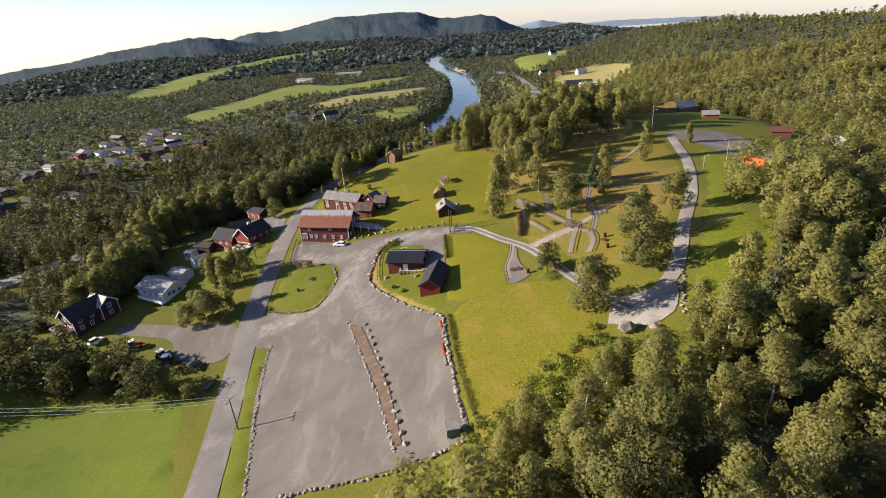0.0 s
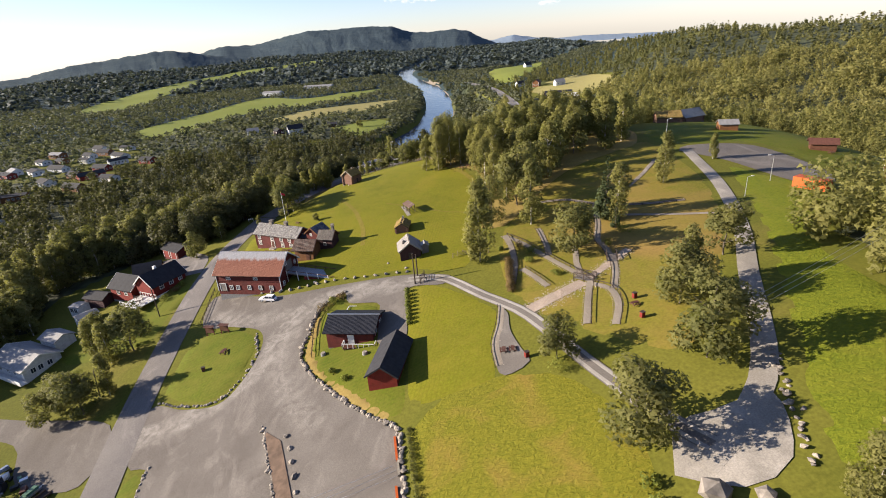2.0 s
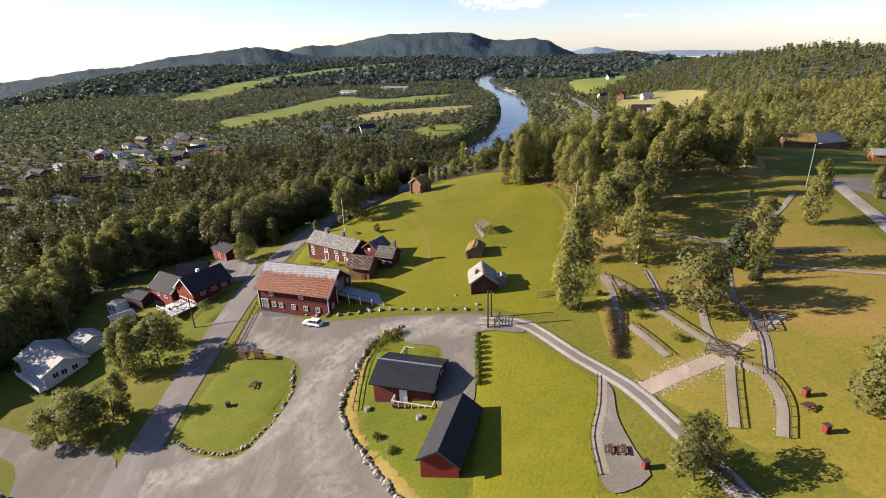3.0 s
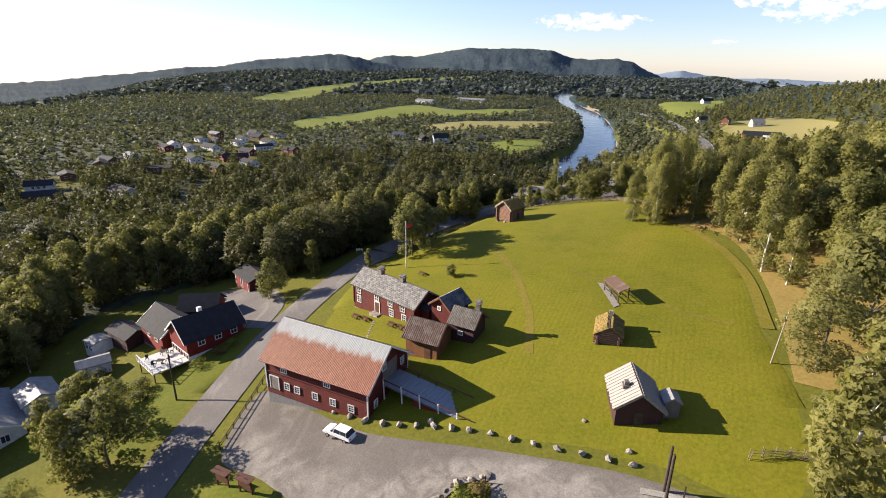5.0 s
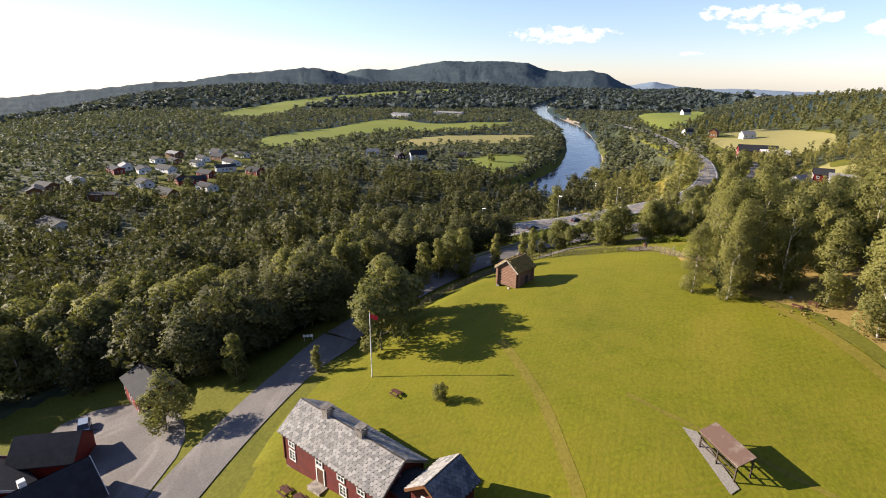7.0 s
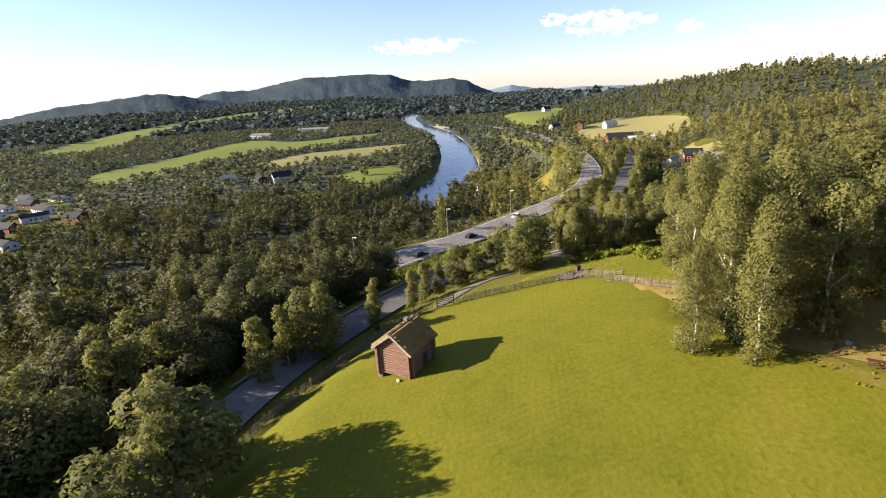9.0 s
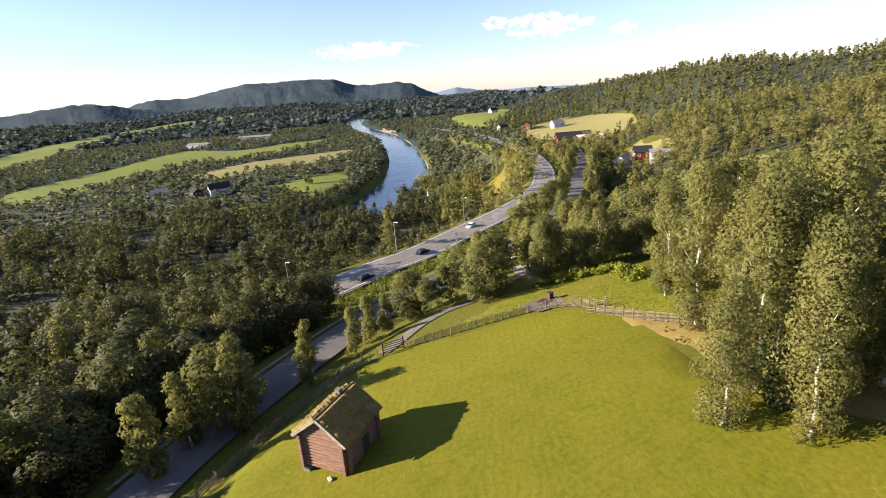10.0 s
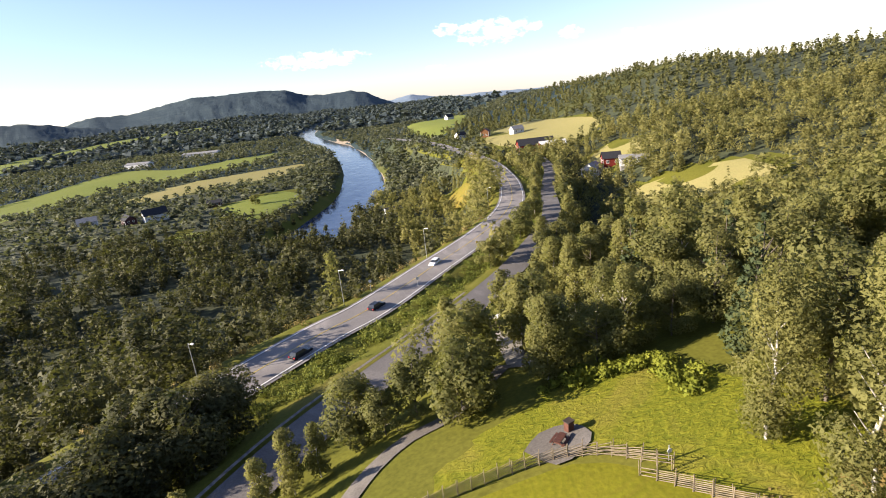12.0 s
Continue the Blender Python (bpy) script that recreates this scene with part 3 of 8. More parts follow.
def mountain(label, crest, reach, foot, base, rise, material, seed):
    """A ridge seen along bearings from the lawn: crest is (bearing, rise in degrees), reach its distance."""
    g = np.random.default_rng(seed)
    b0, b1 = crest[0][0], crest[-1][0]
    b = np.arange(b0, b1, 0.16)
    up = np.interp(b, [c[0] for c in crest], [c[1] for c in crest])
    k = np.hanning(9)
    up = np.convolve(np.pad(up, 4, mode="edge"), k / k.sum(), "valid")
    top = 33 + reach * np.tan(np.radians(up))
    jag = np.convolve(g.normal(0, 2.6, len(b) + 2), (0.3, 0.4, 0.3), "valid")
    rows = []
    t_all = np.concatenate([np.linspace(0, 1, 34), (1.06, 1.2)])
    for t in t_all:
        u, w = b * reach / 3000 + seed, 9 * t * (reach - foot) / 1600
        spur = 0.05 * np.sin(0.55 * u + 0.5 * w + np.sin(0.31 * w + 0.4 * u)) + 0.04 * np.sin(1.3 * u - 0.8 * w + 1.7 * np.sin(0.27 * u + 0.6 * w)) + 0.02 * np.sin(2.9 * u + 1.4 * w + 2 * np.sin(0.8 * w - 0.5 * u))
        r = foot + (reach - foot) * t
        lift = t ** rise if t <= 1 else 1 - 1.6 * (t - 1)
        fold = 1.2 * spur * max(0, t * (1 - t))
        z = base + (top - base) * np.clip(lift + fold, 0, 1.3) + (jag if t == 1 else g.normal(0, 0.8, len(b)) if t < 1 else 0)
        a = np.radians(b)
        rows.append(np.column_stack([VALLEY[0] + r * np.sin(a), VALLEY[1] + r * np.cos(a), z]))
    n, m = len(b), len(t_all)
    i = (np.arange(m - 1)[:, None] * n + np.arange(n - 1)[None, :]).ravel()
    me = fast_mesh("mountain", np.concatenate(rows), np.stack([i, i + 1, i + n + 1, i + n], -1), [material])
    me.shade_smooth()
    return tagged(new("mountain", me), label, "mountain", kind="structure")


# tones pushed towards blue, so the ridges carry distance haze in their colour
M_mountain_hazed = mountain_material("mountain_spruce_hazed", (0.034, 0.05, 0.062), (0.05, 0.069, 0.078), (0.078, 0.096, 0.09))
M_far_mountain_hazed = mountain_material("far_mountain_haze_blue", (0.15, 0.2, 0.26), (0.18, 0.225, 0.28), (0.2, 0.25, 0.3))
mountain("dark wooded ridge across the valley, blued in colour for haze", ((-75, -3.2), (-60, -2.6), (-50, -2.0), (-43, -1.3), (-39.5, -0.8), (-36.5, -0.75), (-33, -0.1), (-30, 0.15), (-26, 0.62), (-24, 0.62), (-21, -0.05), (-18.5, -0.45), (-14, -0.9), (-9, -1.5)), 2700, 1400, -170, 1.0, M_mountain_hazed, 3)
mountain("broad wooded mountain up the valley, haze blue put into its green", ((-26, -0.4), (-22, -0.05), (-19.5, 0.6), (-16.3, 0.47), (-13.4, 1.0), (-10.8, 1.48), (-8.5, 1.4), (-5.1, 1.48), (-2.2, 1.35), (-0.2, 0.6), (1.5, 0.5), (4.4, 0.58), (6.2, 0.25), (7.4, -0.5), (9, -1.1), (12, -1.5)), 3450, 2300, -60, 0.95, M_mountain_hazed, 8)
mountain("mountain on the horizon, pale blue put in for haze", ((3, -1.2), (6.5, -0.9), (8.6, -0.75), (10.6, -0.38), (12, -0.7), (14.2, -1.05), (18, -0.95), (23, -1.1), (30, -1.3)), 3760, 3500, -60, 1.0, M_far_mountain_hazed, 5)

# ---- water ----
def river_surface():
    n = Nodes("river_water", 0.08, 0, 0.5)
    rip = n.noise(0.12, 5, vector=n.world, stretch=(1, 0.5, 1))
    n.bsdf.inputs["IOR"].default_value = 1.33
    return n.done((0.035, 0.05, 0.085), rip, 0.5, 0.8)


p = RIVER_LINE
way = np.gradient(p, axis=0)
way /= np.linalg.norm(way, axis=1)[:, None]
side = np.stack([way[:, 1], -way[:, 0]], -1)
v = np.stack([np.column_stack([p + side * w, np.full(len(p), -38.0)]) for w in (-25, 0, 25)], 1).reshape(-1, 3)
i = (np.arange(len(p) - 1)[:, None] * 3 + np.arange(2)[None, :]).ravel()
tagged(new("water", fast_mesh("water", v, np.stack([i, i + 1, i + 4, i + 3], -1), [river_surface()])), "dark blue river with ripples and pale shallows", "river", kind="structure")

M_shore = gravel_material("river_gravel", (0.2, 0.165, 0.125), (0.29, 0.245, 0.19))
v = np.stack([np.column_stack([p + side * w, np.full(len(p), z)]) for w, z in ((17.5, -37.7), (21, -36.9), (27, -34.5))], 1).reshape(-1, 3)
tagged(new("river_bank", fast_mesh("river_bank", v, np.stack([i, i + 1, i + 4, i + 3], -1), [M_shore])), "pale brown gravel bank along the river", "river bank", kind="structure")

# ---- roads, parking, lawns ----
VILLAGE_ROAD = ((-33, -10), (-38, 20), (-43.2, 45), (-48.5, 75), (-50.8, 95), (-51.5, 115), (-51.6, 135), (-49.5, 153), (-46, 168))
ribbon("road", VILLAGE_ROAD, 3.0, M_asphalt, 0.1, "grey worn asphalt village road", "road", 0.06)
ribbon("road", ROAD_SIDE, 2.6, M_asphalt, 0.16, "grey asphalt side road with a kerb", "road", 0.05, True)
ribbon("road", ROAD_MAIN, 4.4, M_asphalt_main, 0.15, "pale grey two-lane asphalt main road", "road", 0.08, True)
ribbon("road_line", ROAD_MAIN, 0.09, M_white, 0.25, "white painted edge line of the main road", "road marking", 0, True, 3.7, across=2)
ribbon("road_line", ROAD_MAIN, 0.09, M_white, 0.25, "white painted edge line of the main road", "road marking", 0, True, -3.7, across=2)
ribbon("road_line", ROAD_MAIN, 0.06, M_yellow, 0.26, "faded yellow centre line of the main road", "road marking", 0, True, 0.0, across=2)
ribbon("kerb", ROAD_SIDE[1:7], 0.2, M_stone, 0.34, "grey stone kerb along the side road", "kerb", 0.03, True, -3.2, across=3)
PARKING = ((-34, 38), (-40.5, 62), (-42.3, 76), (-42.6, 79.5), (-46.5, 81.5), (-47.5, 92.5), (-40.5, 89.8), (-33.5, 89), (-30, 97), (-31, 104.5), (-38, 109), (-45, 112), (-46, 122), (-38, 118.8), (-29, 115), (-16, 113), (-3, 110.5), (5, 106.5), (3.5, 104), (-2.8, 105.6), (-3.2, 98), (-3.4, 90.8), (-7.6, 91), (-8, 93.5), (-8.1, 100.5), (-8.8, 103.4), (-14.2, 105.8), (-15.4, 109.4), (-19, 107.4), (-21.3, 97), (-20.6, 92), (-14.5, 83), (-9, 76.5), (-4.3, 71.5), (-3.3, 64), (-2.1, 51.5), (-0.8, 40), (-10, 38), (-24, 38.5))
parking = drape("parking", PARKING, M_gravel, 0.09, "grey gravel parking area with wheel tracks", "parking", 1.1)
TRACKS = (((-3, 107.6), (-15.2, 109.9), (-23.2, 107.8), (-26.4, 103), (-28.2, 95), (-33.7, 90), (-39.6, 87.2), (-48, 86.4)), ((-3, 106.6), (-14, 108.3), (-21.6, 106.6), (-24.4, 102), (-25.2, 94), (-22, 86), (-17, 78)), ((-42, 113), (-35, 109.4), (-27.5, 107.6)))
xy = np.empty(len(parking.data.vertices) * 3, np.float32)
parking.data.vertices.foreach_get("co", xy)
xy = xy.reshape(-1, 3)
wear = np.zeros(len(xy))
for line, strength in zip(TRACKS, (1.0, 0.6, 0.7)):
    away = distance_to(along(line, 0.8), xy[:, 0], xy[:, 1])[0]
    for rut, half in ((0.3, 0.75), (1.5, 0.55)):
        wear = np.maximum(wear, strength * np.exp(-((away - rut) / half) ** 2))
parking.data.attributes.new("wear", "FLOAT", "POINT").data.foreach_set("value", wear.astype(np.float32))
M_dust = gravel_material("pale_lane_dust", (0.2, 0.184, 0.164), (0.27, 0.25, 0.225))
ribbon("gravel_road", ((0.5, 107.6), (4.5, 105.2), (10.2, 96.4), (14.6, 89.8), (17.3, 83), (21, 71), (25, 60), (27, 56)), 1.05, M_gravel, 0.14, "pale gravel lane curving between lawns", "lane", 0.05)
for off in (-0.62, 0.62):
    ribbon("wheel_track", ((-3, 108.4), (0.5, 107.6), (4.5, 105.2), (10.2, 96.4), (14.6, 89.8), (17.3, 83), (21, 71), (25, 60), (27, 56)), 0.3, M_dust, 0.165, "pale dusty wheel rut of the lane", "track", 0.04, False, off, across=3)
ribbon("gravel_road", ((25, 54), (31.5, 58.5), (37.5, 65.5), (46.4, 83.4), (55.5, 101), (64.3, 124), (70, 150)), 1.3, M_gravel_light, 0.12, "pale gravel road climbing the hill", "lane", 0.05)
drape("turning_place", ((22.5, 54), (27, 51), (32, 52.5), (35, 60), (29, 60), (25, 59.5)), M_gravel_light, 0.1, "pale gravel turning place below the hill", "gravel", 2.0)
drape("upper_parking", ((68, 150), (72, 154), (87, 149), (88, 124), (79, 115.5), (74, 138)), M_gravel, 0.1, "grey gravel parking area on the hill", "parking", 3.0)
LAWN = ((-44, 128), (-45, 150), (-40, 168), (-36.5, 178), (-29, 189), (-19, 199.5), (-10, 198.6), (-3, 198.4), (2, 196.6), (6, 189), (5, 180), (8, 172), (13.5, 166), (15.5, 152), (13, 135), (12.5, 120), (8, 108), (-2, 112), (-16, 115), (-30, 117.5))
drape("lawn", LAWN, M_lawn, 0.06, "large mown bright green lawn with mower stripes", "lawn", 2.5)
drape("lawn", ((-2.6, 105), (0.5, 105.2), (4.2, 102.4), (9.2, 95.4), (12.2, 90), (11.2, 85), (9.4, 80), (9.2, 75), (2, 74.8), (-2.4, 75.5), (-3, 84), (-2.9, 96)), M_lawn, 0.07, "mown green lawn beside the gravel lane", "lawn", 2.5)
drape("lawn", ((-46.3, 95), (-46, 106), (-42, 110), (-35, 106.5), (-31.5, 103), (-31.2, 98), (-34, 91), (-40, 91)), M_lush, 0.14, "small oval lawn edged with stones", "lawn", 2.0)
drape("lawn", ((-15.7, 108.6), (-18, 106.7), (-19.1, 102.3), (-19.6, 96.8), (-19.4, 92.5), (-17.9, 89), (-14, 84.3), (-9, 78.3), (-4.8, 74.2), (-3.2, 76), (-3.4, 84), (-3.8, 90.2), (-7.8, 90.6), (-8.3, 93.5), (-8.5, 100.3), (-9.2, 103), (-14.5, 105.4)), M_lush, 0.12, "mown grass round the red museum house", "lawn", 1.5)
drape("lawn", ((-42.5, 79), (-40.3, 62), (-34.5, 40), (-38.5, 40), (-42, 54), (-45.5, 73), (-45, 79)), M_lush, 0.12, "narrow grass strip between road and parking", "lawn", 2.0)
drape("meadow", ((-2.6, 70), (2, 75.5), (12, 75), (18, 71), (22, 59), (18, 47), (6, 38), (0, 41)), M_rough_meadow, 0.06, "yellowing rough meadow on the slope", "meadow", 2.5)
drape("meadow", ((17, 88), (22, 80), (32, 70), (44, 86), (54, 104), (62, 124), (66, 148), (64.5, 163), (54, 158), (42, 152), (33, 143.5), (25, 133), (17, 120), (14, 100)), M_park, 0.05, "dry yellow-green grass slope of the trail park", "meadow", 3.0)
drape("meadow", ((5, 208.5), (12.5, 207.5), (15, 200), (18, 193.5), (14, 188.5), (8, 186), (5.2, 191), (2.4, 197), (-3, 199), (-9, 199.4), (-10, 202), (-3, 206)), M_weedy, 0.05, "tall yellow-green meadow past the fence", "meadow", 2.5)
drape("field", ((-108, 81), (-88, 74.5), (-70, 72), (-59, 70), (-53.5, 56), (-48.5, 42), (-42, 15), (-90, 8), (-125, 50)), M_hay, 0.06, "bright green hay field with tractor lines", "field", 4.0)
drape("gravel_yard", ((-88, 102.5), (-75, 98.5), (-54.5, 91.5), (-53.5, 80), (-66, 83.5), (-72.5, 92.5), (-90, 99)), M_gravel, 0.08, "grey gravel driveway of the houses", "driveway", 2.5)
drape("gravel_yard", ((-54.5, 137), (-56, 146), (-64, 153), (-75, 153), (-78, 147), (-70, 141), (-60, 138)), M_asphalt, 0.08, "grey yard behind the red house", "driveway", 2.5)
drape("lawn", ((-56, 112), (-55, 133), (-66, 125), (-82, 130), (-90, 124), (-74, 112)), M_lush, 0.06, "mown garden grass below the red house", "lawn", 2.5)
drape("lawn", ((78, 154), (90, 150), (92, 124), (112, 132), (116, 180), (98, 192), (84, 196), (70, 178), (66, 160)), M_lush, 0.06, "mown green field on the hilltop", "lawn", 4.0)

drape("lawn", ((39.6, 62.5), (48.5, 80), (58, 98.5), (67.5, 122), (73, 136), (75, 126), (80, 112), (70, 101), (62, 92), (58, 80), (56, 66), (50, 59.5), (44, 54), (38, 50), (33, 46.5), (35, 52), (38, 60)), M_slope, 0.06, "bright green slope beside the hill road", "lawn", 3.0)

drape("dry_verge", ((5.2, 192.4), (7, 189.5), (9.4, 185.5), (9.8, 181), (6.9, 180.8), (5.6, 185), (4, 189.6)), M_straw_ground, 0.1, "dry straw-coloured verge above the lawn", "verge", 1.5)
ribbon("worn_track", ((-22.3, 162.4), (-17.6, 151), (-15.4, 142.9), (-14, 136.5), (-13.4, 128)), 0.55, M_worn, 0.08, "faint worn brown track across the lawn", "track", 0.0, across=3, step=1.5)
ribbon("worn_track", ((-9.1, 150.8), (-2.4, 144.6), (5.5, 137.5), (10.1, 134.8)), 0.28, M_worn, 0.08, "faint worn track to the lamp post", "track", 0.0, across=3, step=1.5)
ribbon("worn_track", ((13.6, 134), (15, 148), (13.6, 160), (10, 170.5)), 0.7, M_worn, 0.085, "dry bare strip below the birches", "track", 0.0, across=3, step=1.5)

drape("picnic_floor", ((12.3, 91.1), (13, 89.5), (12.6, 84.8), (13.2, 80), (13.8, 76.6), (11.2, 75.2), (9.6, 76), (9.7, 81.3), (11.2, 85.2)), M_gravel, 0.12, "grey gravel picnic place with timber rail", "paving", 1.0)

# the valley's fields, as outlines on the plan
FIELDS = [
    (((-289, 578), (-332, 650), (-327, 719), (-304, 805), (-263, 943), (-212, 905), (-168, 890), (-68, 991), (-56, 904), (-102, 829), (-158, 773), (-200, 790), (-230, 760), (-246, 731), (-257, 645), (-260, 605)), M_pasture, "long bright green pasture across the valley"),
    (((-180, 658), (-142, 721), (-80, 748), (-31, 761), (-25, 703), (-74, 673), (-123, 653), (-147, 628)), M_corn, "pale yellow ripe grain field"),
    (((-89, 557), (-74, 574), (-39, 595), (-29, 580), (-37, 522), (-53, 494), (-67, 511)), M_pasture, "green field with one tree by the river"),
    (((-102, 491), (-81, 481), (-74, 454), (-88, 448)), M_pasture, "small green field among trees"),
    (((-540, 900), (-600, 1000), (-640, 1330), (-640, 1677), (-590, 2061), (-390, 2400), (-350, 2250), (-480, 1880), (-560, 1560), (-520, 1175), (-500, 940)), M_pasture, "long sloping pasture on the far terrace"),
    (((115, 574), (141, 629), (195, 680), (190, 535), (161, 480), (134, 478), (123, 511)), M_corn, "sunny yellow hay meadow above the farm"),
    (((118, 416), (142, 432), (150, 400), (122, 385)), M_corn, "dry yellow meadow beside white houses"),
    (((129, 1012), (250, 1311), (258, 1093), (190, 875), (117, 736), (113, 833)), M_pasture, "green pasture far up the valley"),
    (((49, 473), (64, 452), (60, 416), (50, 436)), M_park, "small dry clearing by the main road"),
    (((102, 355), (111, 353), (118, 345), (126, 341), (133, 334), (140, 324), (134, 312), (118, 309), (106, 318), (101, 335)), M_corn, "dry yellow slope at the wood's edge"),
]
for outline, material, label in FIELDS:
    drape("field", outline, material, 0.5, label, "field", 22.0)

# ---- trees ----
rng = np.random.default_rng(7)


def leaf_cloud(centres, radii, count, size, seed):
    """Small leaf sprays on and in a set of lobes, with the rounded lie of the crown as their normals."""
    g = np.random.default_rng(seed)
    k = g.choice(len(centres), count, p=radii ** 2 / (radii ** 2).sum())
    d = g.normal(size=(count, 3))
    d /= np.linalg.norm(d, axis=1)[:, None]
    at = centres[k] + d * (radii[k] * g.uniform(0.72, 1.15, count))[:, None]
    n = d * 0.7 + g.normal(size=(count, 3)) * 0.5 + np.array([0, 0, 0.25])
    n *= np.sign((n * d).sum(1))[:, None]
    n /= np.linalg.norm(n, axis=1)[:, None]
    u = np.cross(n, g.normal(size=(count, 3)))
    u /= np.linalg.norm(u, axis=1)[:, None]
    w = np.cross(n, u)
    s = (size * g.uniform(0.55, 1.35, count))[:, None]
    t = g.uniform(0.55, 1.0, (count, 1))
    out = (at - centres.mean(0)) * (1, 1, 0.4)
    out /= np.linalg.norm(out, axis=1)[:, None] + 1e-6
    lie = d * 0.6 + out * 0.5 + n * 0.6 + np.array([0, 0, 0.12])
    lie /= np.linalg.norm(lie, axis=1)[:, None]
    v = np.stack([at + u * s, at - u * s * 0.5 + w * s * t, at - u * s * 0.5 - w * s * t], 1).reshape(-1, 3)
    return v, np.repeat(lie, 3, 0)


def leaf_mesh(name, v, lie, material):
    return fast_mesh(name, v, np.arange(len(v)).reshape(-1, 3), [material], normals=lie)


def crown_lobes(kind, h, g):
    """Centres and radii of a crown's lobes for a tree of height h."""
    c, r = [], []
    if kind == "spruce":
        for z in np.linspace(0.1, 0.98, 13):
            w = h * 0.19 * (1.02 - z) ** 0.9
            for a in range(max(2, int(7 * (1.05 - z)))):
                t = g.uniform(0, 6.28)
                c.append((math.cos(t) * w * 0.75, math.sin(t) * w * 0.75, z * h))
                r.append(max(0.025 * h, w * 0.42))
    elif kind in ("round", "alder"):
        for _ in range(20):
            t, z = g.uniform(0, 6.28), g.uniform(0.16, 0.88)
            w = h * 0.31 * math.sqrt(max(0.05, 1 - ((z - 0.46) / 0.48) ** 2))
            q = g.uniform(0.35, 0.95)
            c.append((math.cos(t) * w * q, math.sin(t) * w * q, z * h))
            r.append(h * g.uniform(0.08, 0.16))
    else:
        for z in np.linspace(0.1, 0.97, 18):
            w = h * 0.17 * math.sin(math.pi * min(1, z * 0.8 + 0.16)) ** 0.8
            for _ in range(2):
                t = g.uniform(0, 6.28)
                q = g.uniform(0.25, 1.0)
                c.append((math.cos(t) * w * q, math.sin(t) * w * q, z * h + g.normal() * 0.02 * h))
                r.append(h * g.uniform(0.06, 0.1))
    return np.array(c), np.array(r)


def stem(h, radius, g, limbs=7, kind="birch"):
    """A tapered trunk with limbs, as verts and quads."""
    V, F = [], []

    def tube(a, b, ra, rb, sides):
        a, b = np.array(a, float), np.array(b, float)
        d = (b - a) / np.linalg.norm(b - a)
        u = np.cross(d, (0.3, 0.9, 0.2))
        u /= np.linalg.norm(u)
        w = np.cross(d, u)
        o = len(V)
        for at, r in ((a, ra), (b, rb)):
            for k in range(sides):
                t = 2 * math.pi * k / sides
                V.append(at + (u * math.cos(t) + w * math.sin(t)) * r)
        for k in range(sides):
            F.append((o + k, o + (k + 1) % sides, o + sides + (k + 1) % sides, o + sides + k))

    at = np.array([0, 0, -0.6])
    for k in range(5):
        nxt = np.array([g.normal() * 0.012 * h, g.normal() * 0.012 * h, h * 0.19 * (k + 1)])
        tube(at, nxt, radius * (1 - 0.18 * k), radius * (1 - 0.18 * (k + 1)), 7)
        at = nxt
    for k in range(limbs):
        z, t = h * g.uniform(0.2, 0.75), g.uniform(0, 6.28)
        out = h * (0.22 if kind in ("round", "alder") else 0.12)
        tube((0, 0, z), (math.cos(t) * out, math.sin(t) * out, z + h * 0.14), radius * 0.35, radius * 0.1, 4)
    return np.array(V), np.array(F)


LEAF = {"birch": M_birch, "alder": M_copse_shade, "round": M_alder, "spruce": M_spruce}
TREE_NAME = {"birch": "birch_tree", "alder": "alder_tree", "round": "leafy_tree", "spruce": "spruce_tree"}
TREE_LABEL = {"alder": "dense alder tree on the valley slope, shade put into its leaf colour", "birch": "tall green birch tree with a pale trunk", "round": "broad dark green leafy tree", "spruce": "dark green conical spruce tree"}


def tree_meshes(kind, leaves, size, seed):
    """The trunk's and crown's mesh of a tree ten metres high."""
    g = np.random.default_rng(seed)
    v, f = stem(10.0, 0.17, g, kind=kind)
    v[:, :2] *= 0.75
    trunk = fast_mesh("trunk", v, f, [M_birch_bark if kind == "birch" else M_bark])
    c, r = crown_lobes(kind, 10.0, g)
    v, lie = leaf_cloud(c, r, leaves, size, seed)
    return trunk, leaf_mesh("crown", v, lie, LEAF[kind])


MODELS = {k: [tree_meshes(k, n, s, 40 + 7 * i + j) for i in range(4)] for j, (k, n, s) in enumerate((("birch", 3300, 0.23), ("round", 3600, 0.25), ("spruce", 2500, 0.19), ("alder", 4200, 0.2)))}
FINE = {k: [tree_meshes(k, n, s, 240 + 7 * i + j) for i in range(4)] for j, (k, n, s) in enumerate((("birch", 6000, 0.15), ("round", 6600, 0.155), ("spruce", 4500, 0.15)))}


ULTRA = {k: [tree_meshes(k, n, s, 540 + 7 * i + j) for i in range(3)] for j, (k, n, s) in enumerate((("birch", 12000, 0.1), ("round", 13000, 0.105)))}


def plant(x, y, h, kind="birch", width=1.0, label="", group="trees of the hill"):
    """One tree at its place: a trunk and a crown under one root."""
    close = (-4 < x < 30 and 166 < y < 214) or (2 < x < 34 and 8 < y < 52) or (8 < x < 22 and 118 < y < 172)
    models = MODELS if kind == "alder" else ULTRA if -1 < x < 12 and 170 < y < 200 and kind != "spruce" else FINE if close else MODELS
    trunk, crown = models[kind][int(rng.integers(len(models[kind])))]
    root = new(TREE_NAME[kind])
    s = h / 10.0
    root.matrix_basis = pose(x, y, float(surface(x, y)[0]), 0, 0, rng.uniform(0, 360)) @ Matrix.Diagonal((s * width, s * width, s, 1))
    for name, me in (("trunk", trunk), ("crown", crown)):
        new(name, me).parent = root
    return tagged(root, label or TREE_LABEL[kind], "tree", group)


